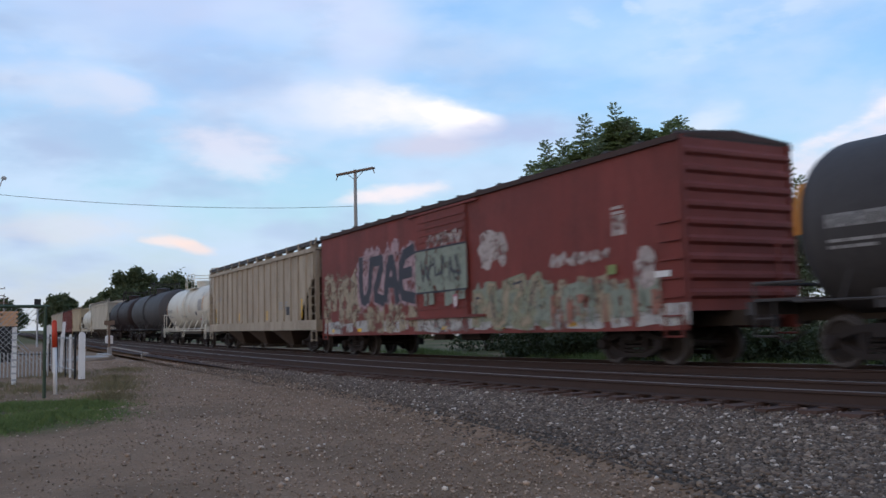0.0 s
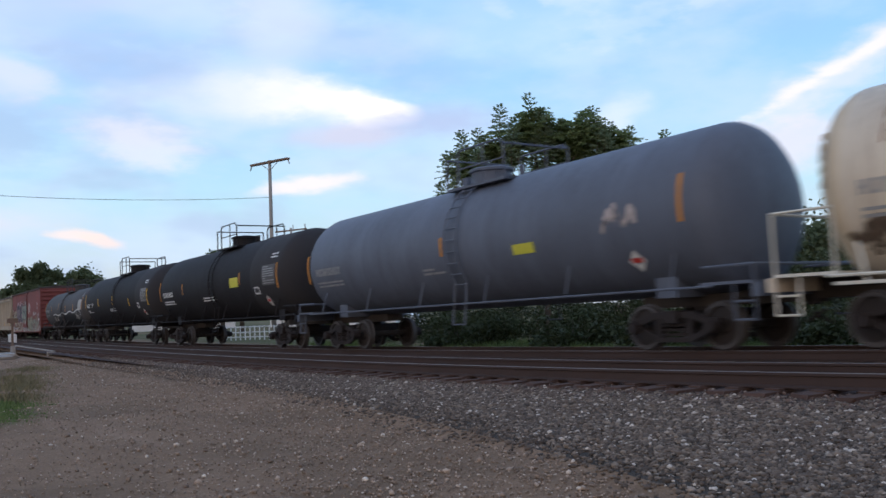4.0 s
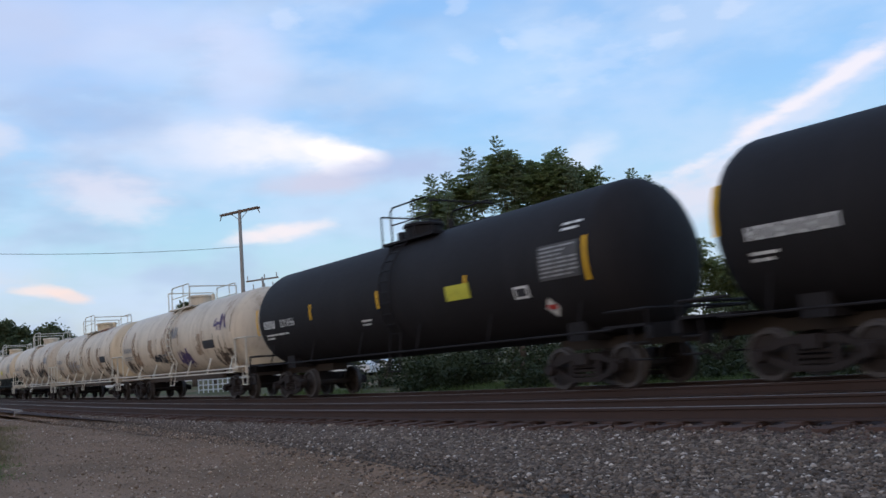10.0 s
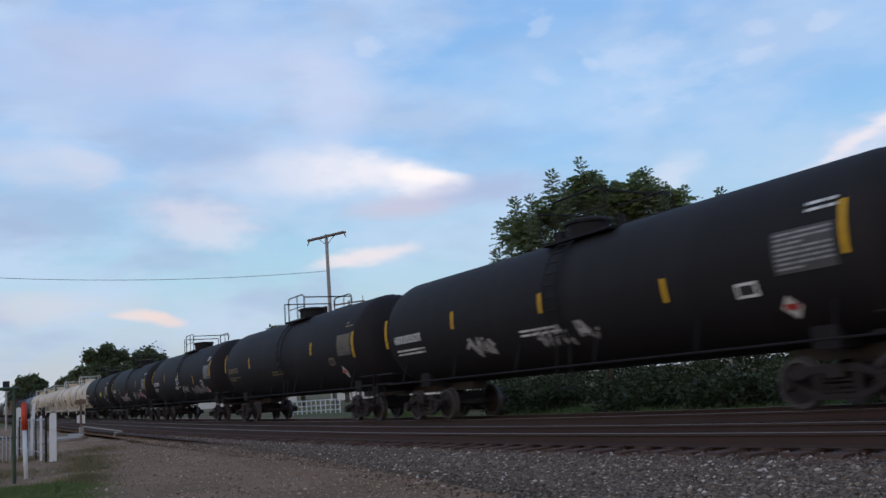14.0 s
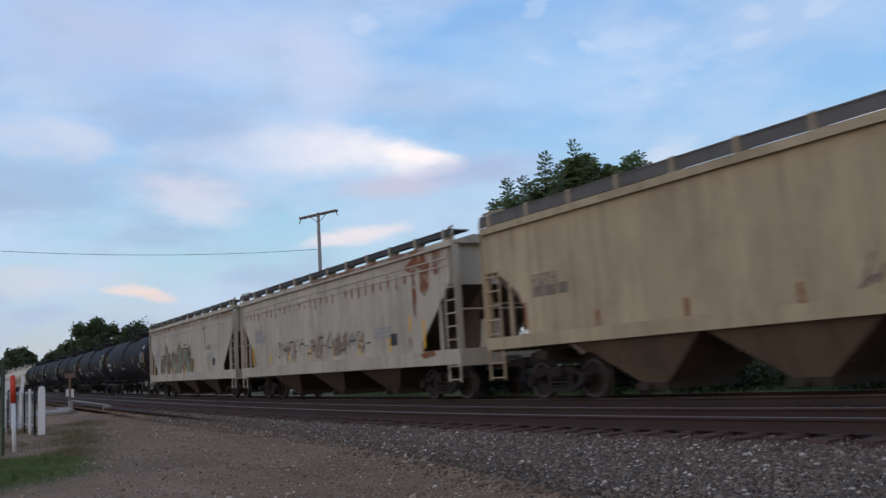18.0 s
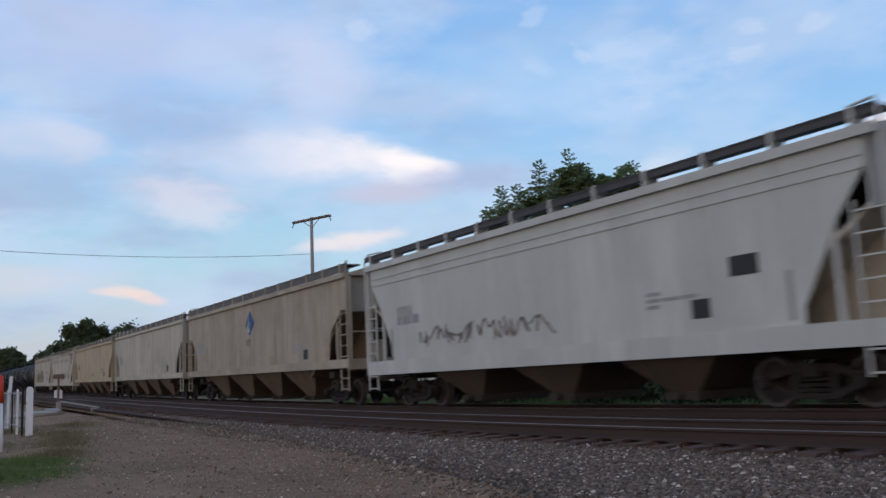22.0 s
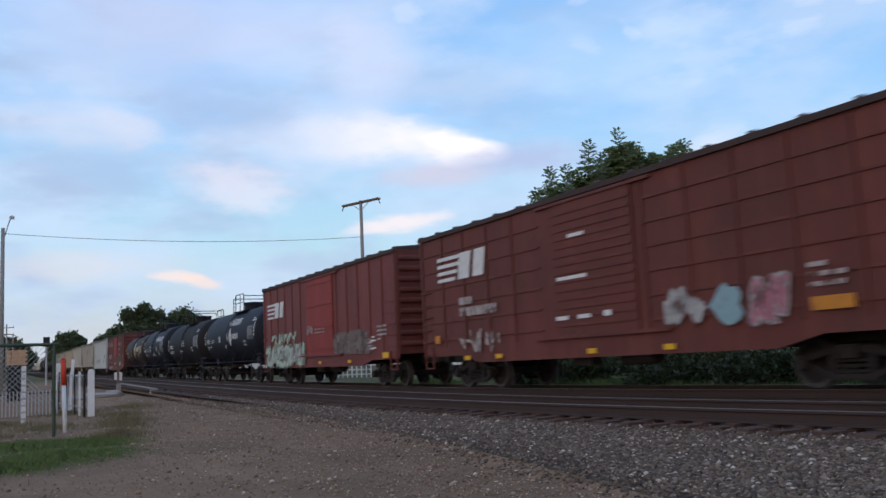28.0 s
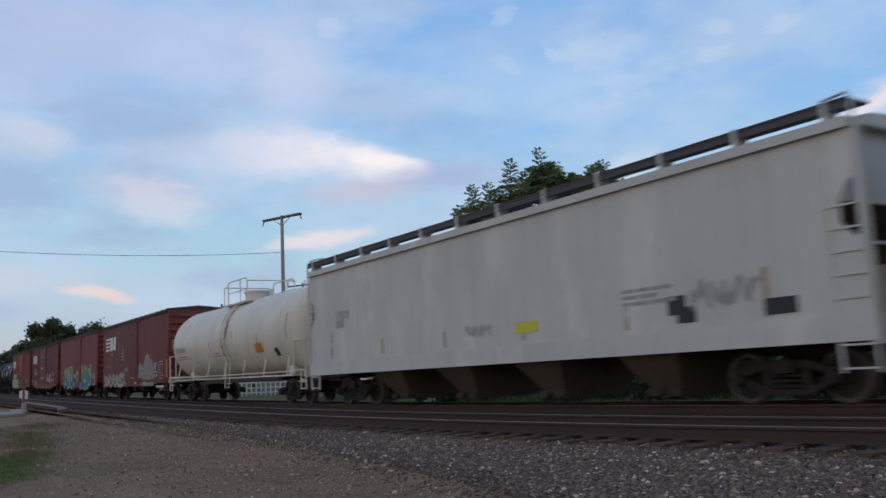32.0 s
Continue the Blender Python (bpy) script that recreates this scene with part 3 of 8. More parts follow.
# ---------------------------------------------------------------- ground, ballast, tracks
def spread(lo, hi, inner_lo, inner_hi, step):
    inner = np.arange(inner_lo, inner_hi, step)
    out = [inner_hi + step * 1.35 ** i * 2 for i in range(1, 40)]
    back = [inner_lo - step * 1.35 ** i * 2 for i in range(1, 40)]
    return np.array([v for v in back[::-1] if v > lo] + list(inner) + [v for v in out if v < hi])


def build_ground():
    xs = np.concatenate([[-3000.0, -1500], spread(-900, 900, -8.0, 24.0, 0.5), [1500.0, 3000]])
    ys = np.concatenate([[-3000.0, -1500], spread(-900, 900, -4.0, 60.0, 0.5), [1500.0, 3000]])
    verts, faces = [], []
    for y in ys:
        mid = (near_x(y) + line_x(y)) / 2
        for x in xs:
            bed = abs(x - mid) < 4.6
            z = ground_z(y) - 0.02 + 0.05 * noise.fractal(Vector((x * 0.35, y * 0.35, 0)), 1.0, 2.0, 3) * (abs(x) < 60)
            z -= 0.25 if bed else 0.0
            verts.append((x, y, z))
    n = len(xs)
    for j in range(len(ys) - 1):
        for i in range(n - 1):
            faces.append((j * n + i, j * n + i + 1, (j + 1) * n + i + 1, (j + 1) * n + i))
    ob = new("ground", raw_mesh("ground", verts, faces, M_GROUND, True))
    tagged(ob, "bare brown dirt and gravel path with patchy turf", "ground", kind="structure")


def bed_profile(y):
    """Cross-section of the ballast bed: (x, z) from the camera's side across both tracks."""
    a, b, za, zb, g = near_x(y), line_x(y), near_z(y), line_z(y), ground_z(y)
    foot = 1.30 + 5.2 * math.exp(-max(y, 4.0) / 11.5)
    return [(a - foot - 0.5, g - 0.06), (a - foot, g + 0.03), (a - 1.75, za - 0.29), (a - 1.3, za - 0.245), (a, za - 0.20), (a + 1.35, za - 0.22),
            ((a + b) / 2, (za + zb) / 2 - 0.30), (b - 1.35, zb - 0.22), (b, zb - 0.20), (b + 1.4, zb - 0.22), (b + 3.4, g - 0.06)]


def bed_height(x, y):
    pr = bed_profile(y)
    return float(np.interp(x, [p[0] for p in pr], [p[1] for p in pr]))


def build_bed():
    ys = list(np.arange(-400, -8, 8.0)) + list(np.arange(-8, 60, 0.6)) + list(np.arange(60, 560, 6.0))
    verts, faces, rust = [], [], []
    cols = len(bed_profile(0))
    for y in ys:
        for x, z in bed_profile(y):
            verts.append((x, y, z))
    me = bpy.data.meshes.new("ballast_bed")
    for j in range(len(ys) - 1):
        for i in range(cols - 1):
            faces.append((j * cols + i, j * cols + i + 1, (j + 1) * cols + i + 1, (j + 1) * cols + i))
            rust.append(1 if 2 <= i <= 8 else (2 if i == 0 else 0))
    me.from_pydata(verts, [], faces)
    me.materials.append(M_BED)
    me.materials.append(M_BED_RUST)
    me.materials.append(M_GROUND)
    me.polygons.foreach_set("material_index", rust)
    me.update()
    tagged(new("ballast_bed", me), "grey crushed-stone ballast bed, rust-brown between the rails", "ballast", kind="structure")


def rock_shapes(rng, count):
    """Unit rocks of 12 corners and 20 faces."""
    bm = bmesh.new()
    bmesh.ops.create_icosphere(bm, subdivisions=1, radius=1.0)
    base = np.array([v.co[:] for v in bm.verts])
    tris = np.array([[v.index for v in f.verts] for f in bm.faces])
    bm.free()
    out = []
    for _ in range(count):
        v = base * rng.uniform(0.7, 1.25, (12, 1)) * np.array([rng.uniform(0.8, 1.3), rng.uniform(0.7, 1.0), rng.uniform(0.5, 0.85)])
        out.append(v)
    return out, tris


def scatter_rocks(name, places, mat, label, category, seed):
    rng = np.random.default_rng(seed)
    shapes, tris = rock_shapes(rng, 24)
    vs, fs = [], []
    for i, (x, y, z, r) in enumerate(places):
        a = rng.uniform(0, 6.283)
        c, s = math.cos(a), math.sin(a)
        v = shapes[i % 24] * r
        vs.append(np.stack([v[:, 0] * c - v[:, 1] * s + x, v[:, 0] * s + v[:, 1] * c + y, v[:, 2] + z], 1))
        fs.append(tris + 12 * i)
    v, f = np.concatenate(vs), np.concatenate(fs)
    me = bpy.data.meshes.new(name)
    me.vertices.add(len(v))
    me.vertices.foreach_set("co", v.ravel())
    me.loops.add(f.size)
    me.loops.foreach_set("vertex_index", f.ravel())
    me.polygons.add(len(f))
    me.polygons.foreach_set("loop_start", np.arange(0, f.size, 3))
    me.update(calc_edges=True)
    me.materials.append(mat)
    return tagged(new(name, me), label, category, kind="stuff")


def build_rocks():
    rng = np.random.default_rng(5)
    places = []
    while len(places) < 84000:
        y = 2.0 + 34 * rng.random() ** 1.9
        foot = 1.45 + 5.2 * math.exp(-y / 11.5)
        x = near_x(y) - 1.15 - (foot - 0.6) * rng.random()
        edge = (x - (near_x(y) - foot)) / 0.9
        if rng.random() > 0.12 + 0.88 * min(1.0, max(0.0, edge)) or (x > near_x(y) - 1.45 and rng.random() < 0.6):
            continue
        r = rng.uniform(0.010, 0.028) if rng.random() < 0.95 else rng.uniform(0.026, 0.042)
        places.append((x, y, bed_height(x, y) + r * 0.25, r))
    scatter_rocks("ballast_stones", places, M_BALLAST, "loose grey crushed ballast stones, some pale", "ballast stones", 1)
    places = []
    for _ in range(9000):
        y = 4 + 36 * rng.random() ** 1.5
        x = near_x(y) + (rng.uniform(-1.75, -0.85) if rng.random() < 0.6 else rng.uniform(-0.9, 5.0))
        r = rng.uniform(0.015, 0.036)
        places.append((x, y, bed_height(x, y) + r * 0.2, r))
    scatter_rocks("rusty_stones", places, M_RUSTSTONE, "rust-brown ballast stones along the tie ends", "ballast stones", 3)
    places = []
    for _ in range(30000):
        y = 4.2 + 38 * rng.random() ** 1.7
        w = near_x(y) - 1.3 - 5.2 * math.exp(-y / 11.5)
        x = w - abs(rng.normal(0, 2.6)) if rng.random() < 0.75 else rng.uniform(-1.5, w)
        if x < -3:
            continue
        r = rng.uniform(0.005, 0.015) if rng.random() < 0.96 else rng.uniform(0.015, 0.034)
        places.append((x, y, ground_z(y) - 0.01 + 0.05 * noise.fractal(Vector((x * 0.35, y * 0.35, 0)), 1.0, 2.0, 3) + r * 0.2, r))
    scatter_rocks("path_gravel", places, M_GRIT, "scattered pale gravel on the dirt path", "gravel", 2)


def rail_mesh(name, fx, fz, off, head):
    """One running rail along the line, foot, web and head (or the worn top alone)."""
    prof = [(-0.07, -0.175), (0.07, -0.175), (0.07, -0.163), (0.012, -0.145), (0.012, -0.045), (0.036, -0.035), (0.036, -0.004), (-0.036, -0.004), (-0.036, -0.035), (-0.012, -0.045), (-0.012, -0.145), (-0.07, -0.163)]
    if head:
        prof = [(-0.033, -0.0045), (0.033, -0.0045), (0.030, 0.0), (-0.030, 0.0)]
    ys = list(np.arange(-400, -10, 10.0)) + list(np.arange(-10, 80, 1.0)) + list(np.arange(80, 560, 8.0))
    verts, faces = [], []
    n = len(prof)
    for y in ys:
        sl = (fx(y + 0.1) - fx(y - 0.1)) / 0.2
        k = 1 / math.hypot(1, sl)
        for px, pz in prof:
            verts.append((fx(y) + (off + px) * k, y - (off + px) * sl * k, fz(y) + pz))
    for j in range(len(ys) - 1):
        for i in range(n):
            faces.append((j * n + i, j * n + (i + 1) % n, (j + 1) * n + (i + 1) % n, (j + 1) * n + i))
    return raw_mesh(name, verts, faces, M_RAILTOP if head else M_RAIL)


def build_track(name, fx, fz, label):
    track = thing(name, Matrix(), label, "railway track", kind="structure")
    for off in (-0.7525, 0.7525):
        r = part("rail", rail_mesh("rail", fx, fz, off, False), None, track, "rust-brown running rail")
        part("rail_head", rail_mesh("rail_head", fx, fz, off, True), None, r, "shiny worn rail head")
    return track


def build_ties(track, fx, fz, seed):
    rng = random.Random(seed)
    meshes = []
    for k in range(4):
        bm = bmesh.new()
        v = box(bm, -1.3, 1.3, -0.115, 0.115, -0.18, 0.0)
        for q in v:
            q.co += Vector((rng.uniform(-0.11, 0.11), rng.uniform(-0.012, 0.012), rng.uniform(-0.01, 0.01)))
        for side in (-0.7525, 0.7525):
            box(bm, side - 0.18, side + 0.18, -0.09, 0.09, 0.0, 0.018)
        meshes.append(finish(bm, "tie", M_TIE))
    y, count, rest = -2.0, 0, bmesh.new()
    while y < 260:
        sl = (fx(y + 0.1) - fx(y - 0.1)) / 0.2
        m = pose(fx(y), y, fz(y) - 0.193, 0, 0, -math.degrees(math.atan(sl)) + rng.uniform(-1, 1))
        if count < 150:
            ob = new("tie", meshes[count % 4])
            ob.parent = track
            ob.matrix_local = m
        else:
            vs = box(rest, -1.3, 1.3, -0.115, 0.115, -0.18, 0.0)
            for q in vs:
                q.co = m @ q.co
        count += 1
        y += 0.53 if count < 150 else 0.62
    ob = part("far_ties", rest, M_TIE, track, "dark timber ties further down the line")
    tagged(ob, kind="stuff")

# ---------------------------------------------------------------- rolling stock: shared pieces
TRAIN = []


def truck_meshes():
    bm = bmesh.new()
    beam = [(-1.06, 0.50), (-1.02, 0.58), (-0.72, 0.60), (-0.42, 0.72), (0.42, 0.72), (0.72, 0.60), (1.02, 0.58), (1.06, 0.50), (0.72, 0.50), (0.40, 0.60), (-0.40, 0.60), (-0.72, 0.50)]
    truss = [(-0.94, 0.40), (-0.40, 0.17), (0.40, 0.17), (0.94, 0.40), (0.94, 0.50), (0.82, 0.47), (0.34, 0.26), (-0.34, 0.26), (-0.82, 0.47), (-0.94, 0.50)]
    for x in (-1.06, 0.94):
        prism(bm, beam, x, x + 0.12)
        prism(bm, truss, x + 0.01, x + 0.11)
        for y in (-0.36, 0.36):
            box(bm, x + 0.015, x + 0.105, y - 0.06, y + 0.06, 0.24, 0.66)
        for y in (-0.89, 0.89):
            box(bm, x + 0.015, x + 0.105, y - 0.10, y + 0.10, 0.37, 0.54)
        for y in (-0.89, 0.89):
            lathe(bm, [(-0.02, 0.02), (-0.02, 0.10), (0.02, 0.12), (0.14, 0.12), (0.16, 0.05)], (x - 0.12 if x < 0 else x + 0.1, y, 0.44), 10)
        for y in (-0.18, 0.0, 0.18):
            for k in range(4):
                tube(bm, (x + 0.06, y, 0.20 + k * 0.085), (x + 0.06, y, 0.25 + k * 0.085), 0.075, 8)
    box(bm, -1.15, 1.15, -0.17, 0.17, 0.52, 0.74)
    for y in (-0.5, 0.5):
        box(bm, -0.85, 0.85, y - 0.05, y + 0.05, 0.36, 0.44)
    box(bm, -0.22, 0.22, -0.22, 0.22, 0.74, 0.98)
    frame_mesh = finish(bm, "side_frames", M_STEEL)
    bm = bmesh.new()
    lathe(bm, [(-0.09, 0.07), (-0.085, 0.13), (-0.03, 0.15), (-0.02, 0.33), (-0.065, 0.35), (-0.065, 0.42), (0.055, 0.425), (0.07, 0.45), (0.085, 0.45), (0.085, 0.36), (0.02, 0.33), (0.03, 0.15), (0.09, 0.12), (0.09, 0.06)], (0, 0, 0), 28)
    wheel_mesh = finish(bm, "wheel", [M_WHEEL, M_TREAD])
    for p in wheel_mesh.polygons:
        c = p.center
        if 0.345 < math.hypot(c.y, c.z) < 0.45:
            p.material_index = 1
    bm = bmesh.new()
    tube(bm, (-0.72, 0, 0), (0.72, 0, 0), 0.075, 10)
    axle_mesh = finish(bm, "axle", M_WHEEL)
    bm = bmesh.new()
    box(bm, -0.07, 0.07, -0.62, 0.0, 0.80, 0.98)
    box(bm, -0.13, 0.10, 0.0, 0.20, 0.74, 1.02)
    box(bm, 0.06, 0.14, 0.05, 0.26, 0.76, 1.00)
    tube(bm, (-0.25, -0.1, 0.62), (-0.30, 0.22, 0.42), 0.03, 6)
    coupler_mesh = finish(bm, "coupler", M_STEEL)
    return frame_mesh, wheel_mesh, axle_mesh, coupler_mesh


FRAME_MESH, WHEEL_MESH, AXLE_MESH, COUPLER_MESH = truck_meshes()


def running_gear(car, half, base, reach):
    """Two trucks with their wheels, and a coupler at each end."""
    for y in (base, -base):
        t = part("truck", FRAME_MESH, None, car, "grimy cast-steel truck frame", at=(0, y, 0))
        for dy in (0.89, -0.89):
            part("axle", AXLE_MESH, None, t, at=(0, dy, 0.445))
            for x in (-0.7525, 0.7525):
                w = part("wheel", WHEEL_MESH, None, t, "steel wheel with a bright tread", at=(x, dy, 0.445))
                if x > 0:
                    w.rotation_euler = (0, 0, math.pi)
    for s in (1, -1):
        c = part("coupler", COUPLER_MESH, None, car, at=(0, s * (half + reach - 0.22), 0))
        c.rotation_euler = (0, 0, 0 if s > 0 else math.pi)


class Skin:
    """A car's camera-side surface: u from the leading end towards the rear, v up from the rail."""

    def __init__(self, half, width, axis=None, radius=None):
        self.half, self.width, self.axis, self.radius = half, width, axis, radius

    def at(self, u, v, lift):
        y = self.half - u
        if self.radius is None:
            return (-self.width - lift, y, v)
        k = max(-0.98, min(0.98, (v - self.axis) / self.radius))
        a = math.asin(k)
        r = self.radius + lift
        return (-r * math.cos(a), y, self.axis + r * math.sin(a))


def patch(car, skin, name, polys, mat, lift=0.006, label=""):
    """Paint or plates on the skin: polygons of (u, v)."""
    bm = bmesh.new()
    base_lift = lift
    for index, poly in enumerate(polys):
        lift = base_lift + 0.0004 * (index % 9)
        if isinstance(poly, Strip):
            m = len(poly) // 2
            a = [bm.verts.new(skin.at(u, v, lift)) for u, v in poly[:m]]
            b = [bm.verts.new(skin.at(u, v, lift)) for u, v in poly[:m - 1:-1]]
            faces = [bm.faces.new((a[i], b[i], b[i + 1], a[i + 1])) for i in range(m - 1)]
        elif skin.radius and len(poly) > 4:
            # follow the curve of a tank with rings about the middle
            cu, cv = sum(p[0] for p in poly) / len(poly), sum(p[1] for p in poly) / len(poly)
            rings = [[bm.verts.new(skin.at(cu + (u - cu) * k, cv + (v - cv) * k, lift)) for u, v in poly] for k in (0.25, 0.5, 0.75, 1.0)]
            faces = [bm.faces.new(rings[0])]
            for r0, r1 in zip(rings, rings[1:]):
                faces += [bm.faces.new((r0[i], r1[i], r1[(i + 1) % len(poly)], r0[(i + 1) % len(poly)])) for i in range(len(poly))]
        else:
            faces = [bm.faces.new([bm.verts.new(skin.at(u, v, lift)) for u, v in poly])]
        for f in faces:
            f.normal_update()
            if f.normal.x > 0:
                f.normal_flip()
    me = bpy.data.meshes.new(name)
    bm.to_mesh(me)
    bm.free()
    me.materials.append(mat)
    ob = part(name, me, None, car, label)
    return tagged(ob, kind="stuff") if len(polys) > 1 else ob


class Strip(list):
    """A rectangle's outline, left edge up and right edge down, cut into short steps."""


def rect(u, v, w, h, slant=0.0):
    n = max(1, math.ceil(h / 0.12))
    left = [(u + slant * i / n, v + h * i / n) for i in range(n + 1)]
    return Strip(left + [(p + w, q) for p, q in left[::-1]])


def bars(u, v, w, rows, h=0.07, gap=0.06, seed=0):
    """Small writing that cannot be read: broken bars."""
    rng = random.Random(seed)
    out = []
    for r in range(rows):
        x = 0.0
        while x < w - 0.05:
            k = min(rng.uniform(0.12, 0.5), w - x)
            out.append(rect(u + x, v - r * (h + gap), k, h))
            x += k + 0.05
            if rng.random() < 0.15:
                break
    return out


def blocks(u, v, h, count, wide=0.62, gap=0.25):
    """A name drawn as plain letter-sized blocks."""
    out = []
    for i in range(count):
        x = u + i * h * (wide + gap)
        out.append(rect(x, v, h * wide * 0.34, h))
        out.append(rect(x + h * wide * 0.66, v, h * wide * 0.34, h))
        out.append(rect(x + h * wide * 0.34, v + (h * 0.78 if i % 3 else h * 0.40), h * wide * 0.32, h * 0.22))
        if i % 2:
            out.append(rect(x + h * wide * 0.34, v, h * wide * 0.32, h * 0.22))
    return out


def words(car, skin, text, u, v, size, mat, lift=0.008, name="lettering", label="", squeeze=1.0, lean=0.0):
    """Readable words in the built-in font, laid on the skin."""
    cu = bpy.data.curves.new("text", "FONT")
    cu.body, cu.size, cu.resolution_u = text, size / 0.72, 2
    ob = bpy.data.objects.new("text", cu)
    me = bpy.data.meshes.new_from_object(ob)
    bpy.data.objects.remove(ob)
    bpy.data.curves.remove(cu)
    for q in me.vertices:
        q.co = skin.at(u + q.co.x * squeeze + q.co.y * lean, v + q.co.y, lift)
    me.materials.clear()
    me.materials.append(mat)
    return part(name, me, None, car, label)


def ribbon(pts, w):
    """A sprayed stroke as a strip of quads."""
    quads = []
    for (a, b), (c, d) in zip(pts, pts[1:]):
        L = math.hypot(c - a, d - b) or 1
        nx, ny = -(d - b) / L * w / 2, (c - a) / L * w / 2
        ex, ey = (c - a) / L * w * 0.35, (d - b) / L * w * 0.35
        quads.append([(a - ex + nx, b - ey + ny), (a - ex - nx, b - ey - ny), (c + ex - nx, d + ey - ny), (c + ex + nx, d + ey + ny)])
    return quads


def blob(u, v, ru, rv, seed, n=16):
    rng = random.Random(seed)
    ks = [rng.uniform(0.72, 1.18) for _ in range(n)]
    return [(u + ru * k * math.cos(2 * math.pi * i / n), v + rv * k * math.sin(2 * math.pi * i / n)) for i, k in enumerate(ks)]


def tag_strokes(u0, u1, v0, v1, seed, letters=None):
    """Jagged sprayed strokes that fill a box; none of them is a letter."""
    rng = random.Random(seed)
    h = v1 - v0
    n = letters or max(2, int((u1 - u0) / (h * 0.75)))
    w = (u1 - u0) / n
    out = []
    for i in range(n):
        a = u0 + i * w
        knots, high = [], rng.random() < 0.5
        for k in range(7):
            y = rng.uniform(0.68, 1.0) if high else rng.uniform(0.0, 0.32)
            if rng.random() < 0.2:
                y = rng.uniform(0.35, 0.65)
            knots.append((a + w * min(1.08, max(-0.08, 0.16 * k + rng.uniform(-0.28, 0.28))), v0 + h * y))
            high = not high
        path = []
        for k in range(len(knots) - 1):
            p0, p1, p2, p3 = knots[max(k - 1, 0)], knots[k], knots[k + 1], knots[min(k + 2, len(knots) - 1)]
            for j in range(4):
                t = j / 4
                path.append(tuple(p1[c] + 0.5 * t * (0.5 * (p2[c] - p0[c]) * (1 - t) ** 2 + (p2[c] - p1[c]) * (4 * t - 2 * t * t) - 0.5 * (p3[c] - p1[c]) * t * (1 - t)) if c == 0 else
                                  p1[c] + (p2[c] - p1[c]) * t * t * (3 - 2 * t) for c in (0, 1)))
        path.append(knots[-1])
        out.append([p for k, p in enumerate(path) if k == 0 or math.hypot(p[0] - path[k - 1][0], p[1] - path[k - 1][1]) > 0.004])
    return out


def graffiti(car, skin, u0, u1, v0, v1, seed, fill, edge=None, width=0.2, letters=None, second=None, label="", lift=0.007, rim=1.7):
    strokes = tag_strokes(u0, u1, v0, v1, seed, letters)
    if edge:
        patch(car, skin, "graffiti_outline", [q for s in strokes for q in ribbon(s, width * rim)], edge, lift, "pale sprayed graffiti outline")
    patch(car, skin, "graffiti", [q for s in strokes for q in ribbon(s, width)], fill, lift + 0.003, label or "sprayed graffiti lettering shapes")
    if second:
        patch(car, skin, "graffiti_fill", [q for s in strokes for q in ribbon([(a, b) for a, b in s if b > (v0 + v1) / 2] or s[:2], width * 0.9)], second, lift + 0.005, "second graffiti colour")


GLYPHS = [
    [[(0.0, 0.0), (0.28, 0.95), (0.62, 1.0), (0.98, 0.0)], [(0.22, 0.38), (0.80, 0.42)]],
    [[(0.0, 0.95), (0.95, 1.0), (0.12, 0.12), (1.0, 0.02)]],
    [[(0.02, 1.0), (0.0, 0.25), (0.35, 0.0), (0.80, 0.10), (0.98, 0.95)]],
    [[(0.0, 0.0), (0.08, 0.95), (0.88, 0.08), (1.0, 1.0)]],
    [[(0.95, 0.85), (0.45, 1.0), (0.05, 0.72), (0.90, 0.36), (0.62, 0.0), (0.0, 0.10)]],
    [[(0.90, 1.0), (0.05, 0.90), (0.0, 0.05), (1.0, 0.0)], [(0.05, 0.50), (0.80, 0.55)]],
]


def piece(car, skin, u0, u1, v0, v1, seed, fill, rim, count, width=0.26, ground=None, core=None, lift=0.010, edge=1.5):
    """A sprayed piece: interlocking fat strokes with a pale rim over a cloudy ground."""
    rng = random.Random(seed)
    w = (u1 - u0) / count
    strokes = []
    for i in range(count):
        lean, tall = rng.uniform(-0.05, 0.25), rng.uniform(0.84, 1.0)
        for line in GLYPHS[(seed + i * 5) % len(GLYPHS)]:
            pts = [(u0 + w * (i + 0.08 + 0.86 * x) + lean * y * 0.6 + rng.uniform(-0.05, 0.05), v0 + (v1 - v0) * y * tall + rng.uniform(-0.05, 0.05)) for x, y in line]
            soft = [pts[0]]
            for p, q in zip(pts, pts[1:]):
                soft += [(p[0] * 0.75 + q[0] * 0.25, p[1] * 0.75 + q[1] * 0.25), (p[0] * 0.25 + q[0] * 0.75, p[1] * 0.25 + q[1] * 0.75)]
            strokes.append(soft + [pts[-1]])
    if ground:
        patch(car, skin, "graffiti_ground", [blob(u0 + w * (i + 0.5) * 0.5, (v0 + v1) / 2 + rng.uniform(-0.1, 0.1), w * 0.42, (v1 - v0) * 0.52, seed * 3 + i, 20) for i in range(count * 2)], ground, lift - 0.005, "cloudy ground of a graffiti piece")
    patch(car, skin, "graffiti_outline", [q for t in strokes for q in ribbon(t, width * edge)], rim, lift, "sprayed graffiti rim")
    patch(car, skin, "graffiti", [q for t in strokes for q in ribbon(t, width)], fill, lift + 0.006, "fat sprayed graffiti strokes")
    if core:
        patch(car, skin, "graffiti_shine", [q for t in strokes for q in ribbon(t[1:4], width * 0.22)], core, lift + 0.012, "thin highlight strokes")


